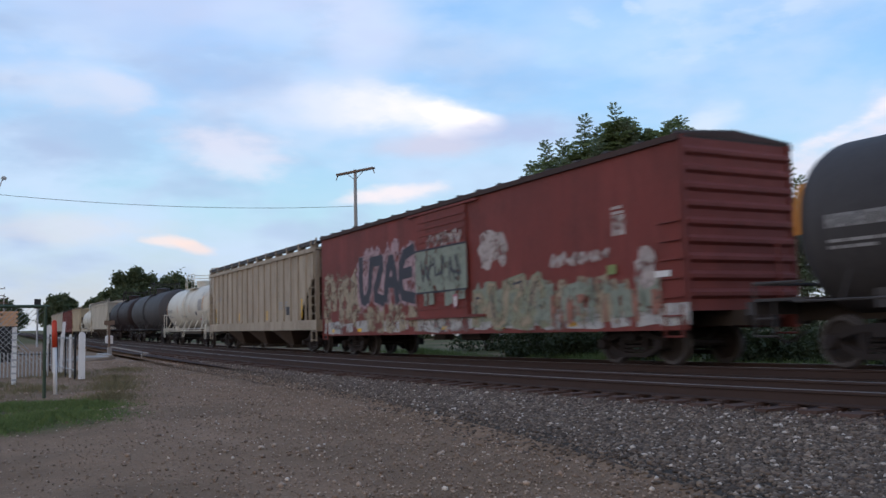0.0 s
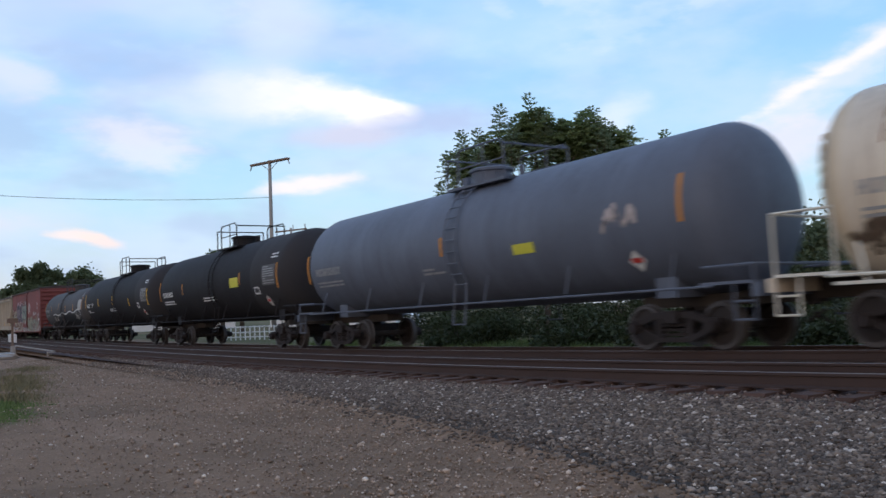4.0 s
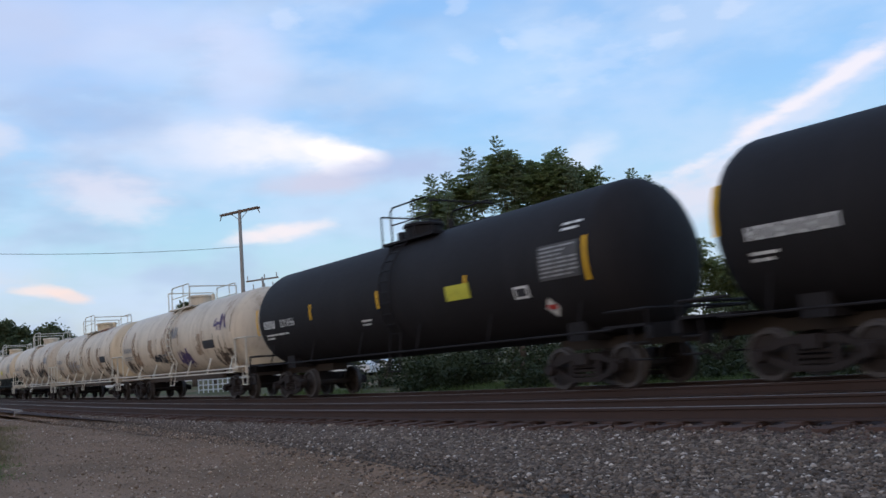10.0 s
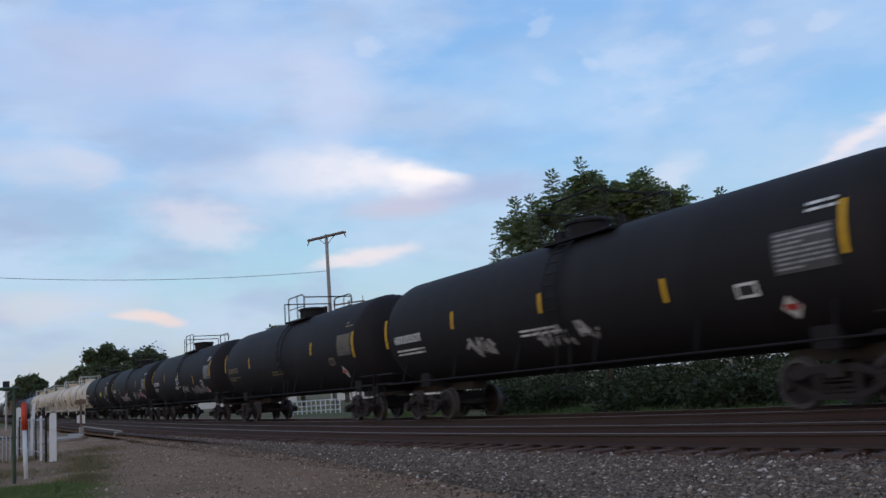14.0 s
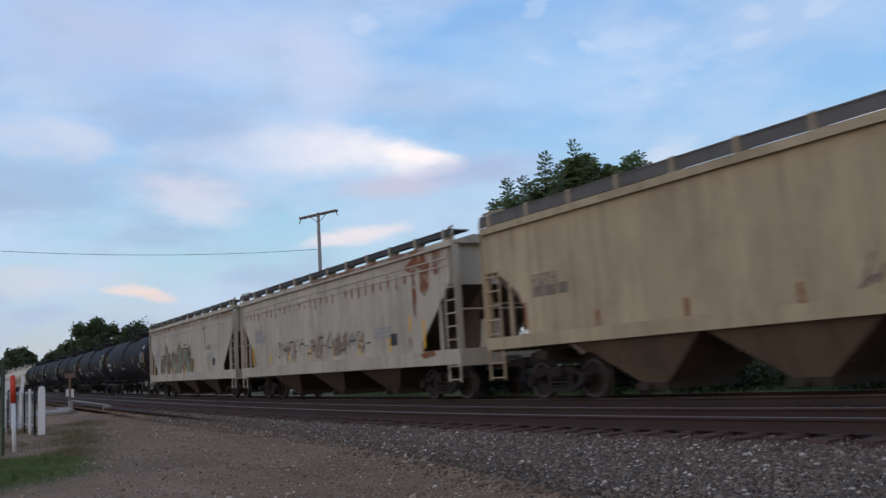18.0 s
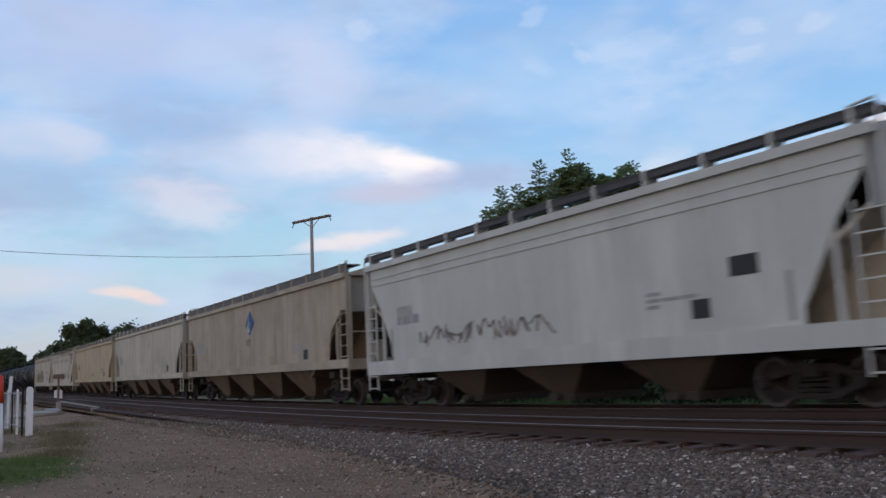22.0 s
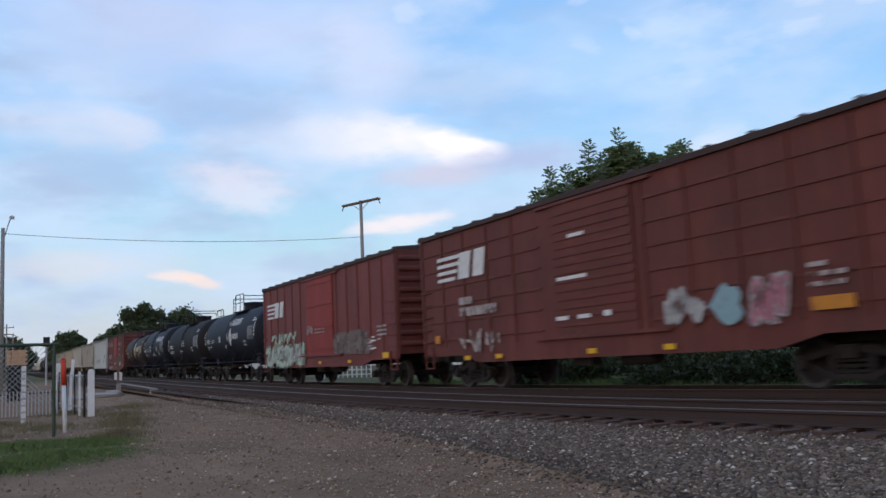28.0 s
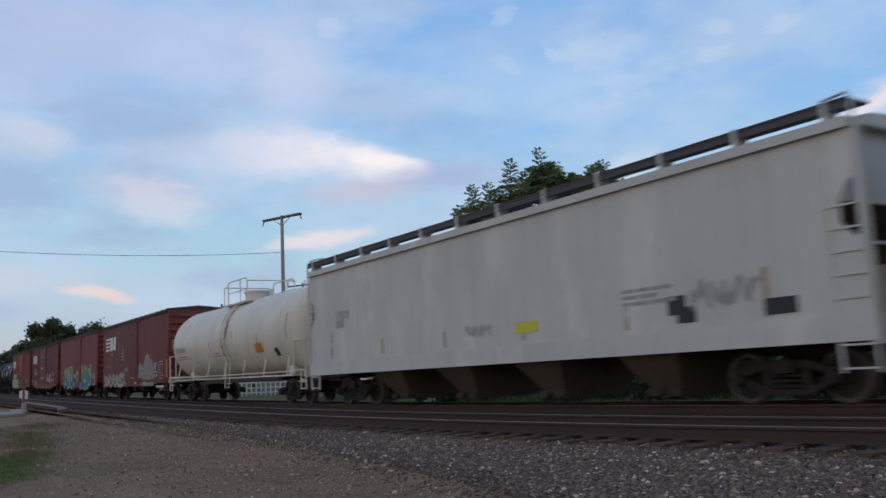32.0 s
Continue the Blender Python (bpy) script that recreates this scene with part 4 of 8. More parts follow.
def drips(u0, u1, v0, v1, count, seed, w=(0.12, 0.5)):
    """Upright runs and slabs of old paint."""
    rng = random.Random(seed)
    out = []
    for _ in range(count):
        a, h = rng.uniform(u0, u1), rng.uniform(0.25, 1.0)
        b = v0 + rng.uniform(0, 1 - h) * (v1 - v0)
        k = rng.uniform(*w)
        out.append([(a, b), (a + k, b + rng.uniform(-0.05, 0.05)), (a + k + rng.uniform(-0.06, 0.06), b + h * (v1 - v0)), (a + rng.uniform(-0.06, 0.06), b + h * (v1 - v0) * rng.uniform(0.85, 1.0))])
    return out


def weathering(car, skin, L, seed, ends=True):
    """Brown stains that run down a tank: below the manway and round the bolsters."""
    rng = random.Random(seed)
    mid = L / 2 + 0.35
    patch(car, skin, "stain", [blob(mid + rng.uniform(-0.35, 0.35), 2.2 + 0.35 * k + rng.uniform(-0.1, 0.1), rng.uniform(0.10, 0.28), 0.42, seed * 7 + k, 18) for k in range(5)], D_STAIN, 0.005, "brown stain running down from the manway")
    if ends:
        polys = [blob(u + rng.uniform(-0.3, 0.3), 1.55 + rng.uniform(-0.15, 0.2), rng.uniform(0.18, 0.45), rng.uniform(0.16, 0.34), seed * 9 + k, 18) for k, u in enumerate((L - 2.4, L - 1.9, L - 1.5, L - 1.1, 1.2, 1.7))]
        polys += [blob(L - rng.uniform(0.9, 2.4), 1.9 + rng.uniform(-0.2, 0.3), 0.05, rng.uniform(0.3, 0.6), seed * 11 + k, 12) for k in range(5)]
        patch(car, skin, "grime", polys, D_GRIME, 0.0055, "brown grime splashed up from the trucks")
        low = skin.axis - skin.radius
        runs = [rect(u, v, w, h) for u, v, w, h in [(rng.choice((rng.uniform(0.75, 2.6), rng.uniform(L - 2.6, L - 0.8), rng.uniform(0.8, L - 0.8))), low + rng.uniform(0.25, 0.5), rng.uniform(0.06, 0.35), rng.uniform(0.2, 0.6)) for _ in range(18)]]
        patch(car, skin, "grime", runs, D_GRIME, 0.0065, "dark brown runs along the belly")
        runs = [rect(rng.choice((rng.uniform(0.75, 1.5), rng.uniform(L - 1.9, L - 0.8), L / 2 + rng.uniform(-0.6, 0.9))), 3.55 - h, rng.uniform(0.03, 0.10), h) for h in [rng.uniform(0.3, 1.1) for _ in range(7)]]
        patch(car, skin, "rust_run", runs, D_RUST, 0.011, "orange rust runs at the ends and manway")
        patch(car, skin, "stain", [rect(rng.uniform(0.9, L - 1.4), 1.5 + rng.uniform(0, 0.5), rng.uniform(0.3, 0.9), rng.uniform(0.5, 1.4)) for _ in range(9)], D_STAIN, 0.0075, "pale brown dust bands")


def register(car, front, rear, truck):
    """The car's place in the train: chainage of its ends at 16 s, and its truck centres."""
    car["front"], car["rear"], car["base"] = front, rear, truck
    TRAIN.append(car)


RUNGS = {}


def rung_mesh(mat, kind, size):
    """One rung, shared by all ladders of a paint."""
    key = (mat.name, kind)
    if key not in RUNGS:
        bm = bmesh.new()
        if kind == "pipe":
            tube(bm, (0, -size / 2, 0), (0, size / 2, 0), 0.018, 6)
        else:
            box(bm, -0.025, 0.02, -size / 2, size / 2, -0.015, 0.015)
        RUNGS[key] = finish(bm, "rung", mat)
    return RUNGS[key]


def tank_rung(mat):
    return rung_mesh(mat, "pipe", 0.48)


# ---------------------------------------------------------------- tank cars
def tank_car(front, rear, shell, label, radius=1.57, axis=2.57, style="black", fitting=None, walk_mat=None, belly=None, ends=None, rear_band=None):
    """A tank car; front and rear are the chainages of its tank heads."""
    rear -= 0.3
    L = front - rear
    half = L / 2
    car = thing("tank_car", Matrix(), label, "tank car", "freight train cars")
    fitting = fitting or shell
    walk_mat = walk_mat or fitting
    R, n = radius, 40
    # tank: barrel with domed heads, seams and a slight dish to the middle
    head = [(0.0, 0.06), (0.03, 0.30), (0.09, 0.52), (0.17, 0.68), (0.28, 0.82), (0.42, 0.93), (0.58, 0.985), (0.72, 1.0)]
    rings = [(half - d, R * k) for d, k in head]
    rings += [(half - 3.3, R), (0.0, R - 0.004), (-half + 3.3, R)]
    rings += [(-(half - d), R * k) for d, k in head[::-1]]
    bm = bmesh.new()
    loops = []
    for y, r in rings:
        loops.append([bm.verts.new((r * math.cos(2 * math.pi * i / n), y, axis + r * math.sin(2 * math.pi * i / n))) for i in range(n)])
    for k, (a, b) in enumerate(zip(loops, loops[1:])):
        for i in range(n):
            f = bm.faces.new((a[i], a[(i + 1) % n], b[(i + 1) % n], b[i]))
            low = math.sin(2 * math.pi * (i + 0.5) / n) < -0.46
            y = (rings[k][0] + rings[k + 1][0]) / 2
            f.material_index = 1 if belly and low else (2 if ends and abs(y) > half - 0.75 else (3 if rear_band and y < -half + 3.3 else 0))
    bm.faces.new(loops[0][::-1])
    bm.faces.new(loops[-1])
    part("tank", finish(bm, "tank", [shell, belly or shell, ends or shell, rear_band or shell], True), None, car)
    # stub sills, bolsters and end platforms
    grime = belly or fitting
    low_mat = belly or walk_mat
    for s in (1, -1):
        bm = bmesh.new()
        y0, y1 = sorted((s * (half + 0.55), s * (half - 3.0)))
        box(bm, -0.26, 0.26, y0, y1, 0.80, 1.16)
        part("stub_sill", bm, P_UNDER, car, "grimy stub sill")
        bm = bmesh.new()
        y0, y1 = sorted((s * (half - 1.95), s * (half - 1.45)))
        section(bm, [(-1.02, 0.98), (1.02, 0.98), (1.02, 1.36), (0.72, 1.20), (0, 1.05), (-0.72, 1.20), (-1.02, 1.36)], y0, y1)
        part("bolster", bm, grime, car, "saddle bolster under the tank")
        bm = bmesh.new()
        box(bm, -1.5, 1.5, *sorted((s * (half + 0.48), s * (half + 0.62))), 0.92, 1.14)
        part("end_sill", bm, grime, car)
    for s in (1, -1):
        bm = bmesh.new()
        box(bm, -1.5, 1.5, *sorted((s * (half - 0.55), s * (half + 0.5))), 1.14, 1.19)
        part("end_platform", bm, low_mat, car, "end platform grating")
        bm = bmesh.new()
        ye = s * (half + 0.50)
        if style == "white":
            for x in (-1.45, 1.45):
                pipe(bm, [(x, s * (half - 0.5), 1.19), (x, s * (half - 0.5), 2.15), (x, ye, 2.15), (x, ye, 0.55)], 0.024)
            pipe(bm, [(-1.45, ye, 2.15), (1.45, ye, 2.15)], 0.024)
        else:
            pipe(bm, [(-1.45, s * (half - 0.5), 1.45), (-1.45, ye, 1.45), (1.45, ye, 1.45), (1.45, s * (half - 0.5), 1.45)], 0.022)
            for x in (-1.45, 1.45):
                pipe(bm, [(x, ye, 1.45), (x, ye, 1.15)], 0.022)
        for x in (-1.45, 1.45):
            for z in (0.55, 0.85):
                pipe(bm, [(x, s * (half + 0.1), z), (x, s * (half + 0.5), z)], 0.02)
            for y in (half + 0.1, half + 0.5):
                pipe(bm, [(x, s * y, 0.53), (x, s * y, 1.16)], 0.02)
        part("end_handrail", bm, walk_mat, car, "bent-pipe end handrail and steps")
    # side running line
    for x in (-1, 1):
        bm = bmesh.new()
        if style == "white":
            box(bm, *sorted((x * 1.28, x * 1.52)), -half + 0.5, half - 0.5, 0.98, 1.03)
            pipe(bm, [(x * 1.53, -half + 0.4, 1.12), (x * 1.53, half - 0.4, 1.12)], 0.026)
            for k in range(7):
                y = (-1 + 2 * k / 6) * (half - 1.0)
                pipe(bm, [(x * 1.50, y, 1.01), (x * R * 0.80, y + 0.25, axis - R * 0.56)], 0.030)
        else:
            pipe(bm, [(x * 1.50, -half + 0.3, 1.12), (x * 1.50, half - 0.3, 1.12)], 0.024)
            for k in range(6):
                y = (-1 + 2 * k / 5) * (half - 1.2)
                pipe(bm, [(x * 1.50, y, 1.12), (x * R * 0.84, y, axis - R * 0.52)], 0.020)
        part("side_rail", bm, low_mat, car, "side running rail")
    if style == "white":
        # dusty sill, its brown also darkened to stand for shade below the walkway
        bm = bmesh.new()
        for x in (-1, 1):
            box(bm, *sorted((x * 0.78, x * 0.92)), -half + 3.2, half - 3.2, 0.80, 1.10)
        part("side_sill", bm, P_BAY, car, "dusty side sill, shade put into its colour")
    # top: manway dome, fittings and a railed walkway
    top = axis + R
    LY = -0.35
    Y0, Y1 = (-1.5, 1.27) if style == "white" else (-1.75, 0.55)
    bm = bmesh.new()
    prof = [(0.0, 0.52), (0.34, 0.52), (0.36, 0.58), (0.42, 0.58), (0.46, 0.50), (0.50, 0.12)]
    rr = [[bm.verts.new((r * math.cos(2 * math.pi * i / 18), r * math.sin(2 * math.pi * i / 18), top - 0.08 + z)) for i in range(18)] for z, r in prof]
    for a, b in zip(rr, rr[1:]):
        for i in range(18):
            bm.faces.new((a[i], a[(i + 1) % 18], b[(i + 1) % 18], b[i]))
    bm.faces.new(rr[-1])
    box(bm, -0.12, 0.12, 0.9, 1.15, top - 0.05, top + 0.30)
    tube(bm, (0.2, -0.95, top - 0.1), (0.2, -0.95, top + 0.34), 0.08, 8)
    part("manway_dome", bm, ends or fitting, car, "manway dome with valve fittings")
    bm = bmesh.new()
    for x in (-1, 1):
        box(bm, *sorted((x * 0.62, x * 1.02)), Y0 - 0.03, Y1 + 0.03, top - 0.20, top - 0.14)
    for y in (Y0 - 0.03, Y1 - 0.37):
        box(bm, -1.0, 1.0, y, y + 0.4, top - 0.19, top - 0.13)
    part("top_platform", bm, walk_mat, car, "top walkway grating")
    bm = bmesh.new()
    z0, z1 = top - 0.16, top + 0.76
    for x in (-1.0, 1.0):
        bm = bmesh.new()
        pipe(bm, [(x, Y0, z0), (x, Y0, z1 - 0.12), (x, Y0 + 0.17, z1), (x, Y1 - 0.6, z1), (x, Y1 - 0.48, z1 - 0.1), (x, Y1 - 0.48, z0)], 0.024)
        pipe(bm, [(x, Y0, (z0 + z1) / 2), (x, Y1 - 0.48, (z0 + z1) / 2)], 0.018)
        pipe(bm, [(x, Y1, z0), (x, Y1, z1 - 0.15)], 0.024)
        for y in (Y0 + 0.8,):
            pipe(bm, [(x, y, z0), (x, y, z1)], 0.02)
        part("top_railing", bm, walk_mat, car, "bent-pipe railing beside the manway")
    for y, z in ((Y0, z1 - 0.12), (Y1, z1 - 0.15)):
        bm = bmesh.new()
        pipe(bm, [(-1.0, y, z), (1.0, y, z)], 0.024)
        part("end_bar", bm, walk_mat, car)
    for x in (-1, 1):
        bm = bmesh.new()
        for y in (-0.24, 0.24):
            pts = [(x * (R + 0.10) * math.cos(a), LY + y, axis + (R + 0.10) * math.sin(a)) for a in [radians(k) for k in range(62, -41, -12)]]
            pipe(bm, pts + [(x * 1.5, LY + y, 0.62)], 0.022)
        ladder = part("side_ladder", bm, walk_mat, car, "steel side ladder")
        for k in range(11):
            a = radians(60 - k * 9.6)
            c = (x * (R + 0.10) * math.cos(a), axis + (R + 0.10) * math.sin(a))
            part("rung", tank_rung(walk_mat), None, ladder, at=(c[0], LY, c[1]))
        part("rung", tank_rung(walk_mat), None, ladder, at=(x * 1.5, LY, 0.64))
    running_gear(car, half, half - 1.58, 0.70)
    register(car, front, rear, half - 1.58)
    return car, Skin(half, None, axis, R)


def tank_marks(car, skin, L, seed, ink=D_WHITE, stripes=D_YELLOW, data=True, placard=True, count=5, number=None):
    """Reporting mark, reflector strips, data panel and placard."""
    rng = random.Random(seed)
    for k in range(count):
        u = 0.42 + (L - 0.9) * k / (count - 1)
        patch(car, skin, "reflector", [rect(u, 2.12 + rng.uniform(-0.1, 0.3), 0.10, 0.45 if 0 < k < count - 1 else 0.85)], stripes, 0.008, "upright reflector strip")
    if number:
        patch(car, skin, "reporting_mark", blocks(1.0, 2.25, 0.24, 4), ink, 0.008, "owner's mark as plain blocks")
        words(car, skin, number, 2.15, 2.25, 0.24, ink, label="stencilled car number")
    else:
        patch(car, skin, "reporting_mark", blocks(1.0, 2.25, 0.22, 9, 0.55), ink, 0.008, "owner's mark as plain blocks")
    patch(car, skin, "stencil", bars(1.0, 2.02, 1.6, 2, 0.05, 0.05, seed), ink, 0.008)
    patch(car, skin, "stencil", bars(L * 0.44, 2.0, 1.5, 2, 0.05, 0.05, seed + 1), ink, 0.008)
    if data:
        u = L - 1.75
        patch(car, skin, "data_panel", [rect(u, 2.22, 1.15, 0.70)], D_PALEPANEL if ink == D_GREY else D_PANEL, 0.009, "dull data panel")
        patch(car, skin, "fine_stencil", bars(u + 0.05, 2.84, 1.05, 8, 0.035, 0.045, seed + 2), D_GREY if ink == D_WHITE else ink, 0.013, "fine stencil lines")
        patch(car, skin, "stencil", bars(L - 1.1, 3.25, 0.55, 2, 0.05, 0.06, seed + 4), ink, 0.010)
        patch(car, skin, "test_plate", [rect(u - 0.9, 1.95, 0.46, 0.26)], ink, 0.010)
        patch(car, skin, "test_plate_centre", [rect(u - 0.84, 2.0, 0.34, 0.16)], D_DARK, 0.013)
    if placard:
        u, v = L - 1.7, 1.70
        patch(car, skin, "placard", [[(u, v - 0.2), (u + 0.2, v), (u, v + 0.2), (u - 0.2, v)]], D_WHITE, 0.014, "white diamond hazard placard")
        patch(car, skin, "placard_band", [rect(u - 0.13, v - 0.03, 0.26, 0.09)], D_RED, 0.018)


# ---------------------------------------------------------------- covered hoppers
def hopper_car(front, rear, shell, label, style="straight", eave=4.13, bays=4, under=None, ribs=0, open_end=2.0, fill=None, knee=2.75, slope=None, beads=(0.42, 0.62), walk_paint=None):
    """A covered hopper; front and rear are the chainages of its end sills."""
    rear -= 0.35
    L = front - rear
    half = L / 2
    car = thing("hopper_car", Matrix(), label, "hopper car", "freight train cars")
    W = 1.56
    sill0, sill1 = (1.22, 1.50) if style == "curved" else (0.95, 1.34)
    curve = style == "curved"
    fill = fill or (0.49 if curve else 0.36)
    # side sheets with cut-back ends
    for x in (-1, 1):
        bm = bmesh.new()
        if style == "full":
            cut = [(half - 0.10, eave), (half - 0.10, 3.35), (half - 0.22, 3.30), (half - 0.40, 3.05), (half - 0.42, 2.70), (half - 0.24, 2.50), (half - 0.10, 2.45), (half - 0.10, sill1)]
        elif curve:
            cut = [(half - 0.55, eave), (half - 0.55, 3.05), (half - 0.95, 2.75), (half - 1.35, 2.45), (half - 1.55, 2.0), (half - 1.62, sill1)]
        else:
            cut = [(half - 0.35, eave), (half - 0.35, knee + 0.35), (half - open_end * 0.55, knee - 0.35), (half - open_end, sill1 + 0.25), (half - open_end, sill1)]
        outline = cut + [(-y, z) for y, z in cut[::-1]]
        prism(bm, outline, x * W, x * (W - 0.04))
        if curve:
            prism(bm, [(half - 0.55, eave), (half - 0.55, 3.05), (half - 0.02, 3.05), (half - 0.02, eave)], x * W, x * (W - 0.04))
            prism(bm, [(-half + 0.55, eave), (-half + 0.55, 3.05), (-half + 0.02, 3.05), (-half + 0.02, eave)], x * W, x * (W - 0.04))
        part("side_sheet", bm, shell, car)
        for k in range(ribs):
            y = half - 1.2 - (L - 2.4) * k / (ribs - 1)
            bm = bmesh.new()
            box(bm, *sorted((x * W, x * (W + 0.06))), y - 0.05, y + 0.05, sill1, eave)
            part("side_rib", bm, shell, car)
        bm = bmesh.new()
        box(bm, *sorted((x * (W - 0.02), x * (W + 0.09))), -half + 0.1, half - 0.1, eave - 0.14, eave + 0.02)
        part("top_chord", bm, shell, car, "top chord along the eave")
        for z in [eave - k for k in beads] if style == "straight" and not ribs else ():
            bm = bmesh.new()
            box(bm, *sorted((x * (W - 0.01), x * (W + 0.022))), -half + 0.4, half - 0.4, z, z + 0.035)
            part("side_bead", bm, shell, car, "pressed bead below the eave")
        bm = bmesh.new()
        box(bm, *sorted((x * (W - 0.10), x * (W + 0.03))), -half, half, sill0, sill1)
        part("side_sill", bm, shell, car, "long side sill")
        for s in (1, -1):
            bm = bmesh.new()
            box(bm, *sorted((x * (W - 0.14), x * (W - 0.02))), *sorted((s * (half - 0.02), s * (half - 0.14))), sill1, eave - 0.1)
            box(bm, *sorted((x * (W - 0.10), x * (W - 0.02))), *sorted((s * (half - 0.95), s * (half - 1.03))), sill1, knee)
            box(bm, *sorted((x * (W - 0.02), x * (W + 0.02))), *sorted((s * (half - 0.60), s * (half - 0.64))), 0.5, 3.1)
            box(bm, *sorted((x * (W - 0.02), x * (W + 0.02))), *sorted((s * (half - 0.04), s * (half - 0.08))), 0.5, 3.1)
            ladder = part("corner_ladder", bm, shell, car, "corner post with ladder rungs")
            for k in range(8):
                part("rung", rung_mesh(shell, "flat", 0.56), None, ladder, at=(x * W, s * (half - 0.34), 0.565 + k * 0.34))
    # ends: upper sheet and slope sheet
    for s in (1, -1):
        bm = bmesh.new()
        box(bm, -W + 0.04, W - 0.04, *sorted((s * (half - 0.35), s * (half - 0.31))), 3.0, eave)
        part("end_sheet", bm, shell, car)
        bm = bmesh.new()
        prism(bm, [(s * (half - 0.36), 3.05), (s * (half - 0.30), 3.0), (s * (half - 3.3), 0.95), (s * (half - 3.4), 1.0)], -W + 0.05, W - 0.05)
        part("slope_sheet", bm, slope or under or P_BAY, car, "slope sheet under the end")
        # plates added to close the view through the end opening
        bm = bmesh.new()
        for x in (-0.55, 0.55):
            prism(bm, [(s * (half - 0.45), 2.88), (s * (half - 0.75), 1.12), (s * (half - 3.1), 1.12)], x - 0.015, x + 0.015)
        part("web_plate", bm, slope or under or P_BAY, car, "web plates under the slope sheet")
        bm = bmesh.new()
        box(bm, -W, W, *sorted((s * half, s * (half - 0.16))), sill0 - 0.05, sill1)
        box(bm, -W + 0.1, W - 0.1, *sorted((s * (half - 0.02), s * (half - 1.7))), 1.22, 1.27)
        pipe(bm, [(-W + 0.06, s * (half - 0.05), 2.35), (W - 0.06, s * (half - 0.05), 2.35)], 0.022)
        box(bm, -0.5, -0.1, *sorted((s * (half - 0.3), s * (half - 0.8))), 1.27, 2.1)
        part("end_sill", bm, shell, car, "end sill, platform and brake gear")
    # roof, hatches and walkways
    bm = bmesh.new()
    section(bm, [(-W, eave - 0.05), (-W, eave), (-0.9, eave + 0.16), (0, eave + 0.22), (0.9, eave + 0.16), (W, eave), (W, eave - 0.05)], -half + 0.12, half - 0.12)
    part("roof", bm, shell, car)
    bm = bmesh.new()
    box(bm, -0.32, 0.32, -half + 1.0, half - 1.0, eave + 0.21, eave + 0.34)
    part("hatch_trough", bm, P_WALK, car, "long roof hatch cover")
    for x in (-1, 1):
        bm = bmesh.new()
        box(bm, *sorted((x * 1.05, x * 1.60)), -half + 0.05, half - 0.05, eave + 0.25, eave + 0.29)
        box(bm, *sorted((x * 1.57, x * 1.60)), -half + 0.05, half - 0.05, eave + (0.05 if curve else 0.15), eave + 0.31)
        part("roof_walk", bm, walk_paint or (P_WALKGREY if curve else P_WALK), car, "dark roof running board")
        for s in (1, -1):
            e = s * (half - 0.03)
            bm = bmesh.new()
            pipe(bm, [(x * (W + 0.03), e, sill1), (x * (W + 0.03), e, eave + 0.18), (x * (W - 0.05), e - s * 0.10, eave + 0.40), (x * 1.32, e - s * 0.62, eave + 0.42), (x * 1.32, e - s * 0.66, eave + 0.22)], 0.024)
            part("grab_pipe", bm, shell, car, "bent grab pipe from sill to roof")
        count = 14 if curve else 12
        for k in range(count):
            y = -half + 0.45 + (L - 0.9) * k / (count - 1)
            bm = bmesh.new()
            box(bm, *sorted((x * 1.30, x * 1.63)), y - 0.035, y + 0.035, eave + 0.0, eave + 0.33)
            part("walk_bracket", bm, shell, car)
    # discharge bays
    span = L - 6.0
    wide = span / bays
    for k in range(bays):
        y = span / 2 - wide * (k + 0.5)
        bm = bmesh.new()
        t, b, d = wide * fill, 0.36, 0.32
        for q in ((-W + 0.10, -0.75, 0.0, 1.0),):
            top = [(-W + 0.09, y - t, sill0 + 0.03), (W - 0.09, y - t, sill0 + 0.03), (W - 0.09, y + t, sill0 + 0.03), (-W + 0.09, y + t, sill0 + 0.03)]
            low = [(-0.95, y - b, d), (0.95, y - b, d), (0.95, y + b, d), (-0.95, y + b, d)]
            a = [bm.verts.new(p) for p in top]
            c = [bm.verts.new(p) for p in low]
            bm.faces.new(a)
            bm.faces.new(c[::-1])
            for i in range(4):
                bm.faces.new((a[i], c[i], c[(i + 1) % 4], a[(i + 1) % 4]))
        hop = part("discharge_bay", bm, under or P_BAY, car, "tapered discharge bay, darker than the car side")
        bm = bmesh.new()
        box(bm, -1.05, 1.05, y - b - 0.06, y + b + 0.06, 0.17, d)
        tube(bm, (-1.22, y, 0.25), (-1.05, y, 0.25), 0.07, 8)
        part("outlet_gate", bm, P_UNDER, hop, "outlet gate")
    bm = bmesh.new()
    box(bm, -0.28, 0.28, -half, half, 0.80, 1.10)
    for s in (1, -1):
        box(bm, -1.4, 1.4, *sorted((s * (half - 2.0), s * (half - 1.6))), 0.92, 1.12)
    part("centre_sill", bm, P_UNDER, car, "dark centre sill")
    running_gear(car, half, half - 1.95, 0.66)
    register(car, front, rear, half - 1.95)
    return car, Skin(half, W)


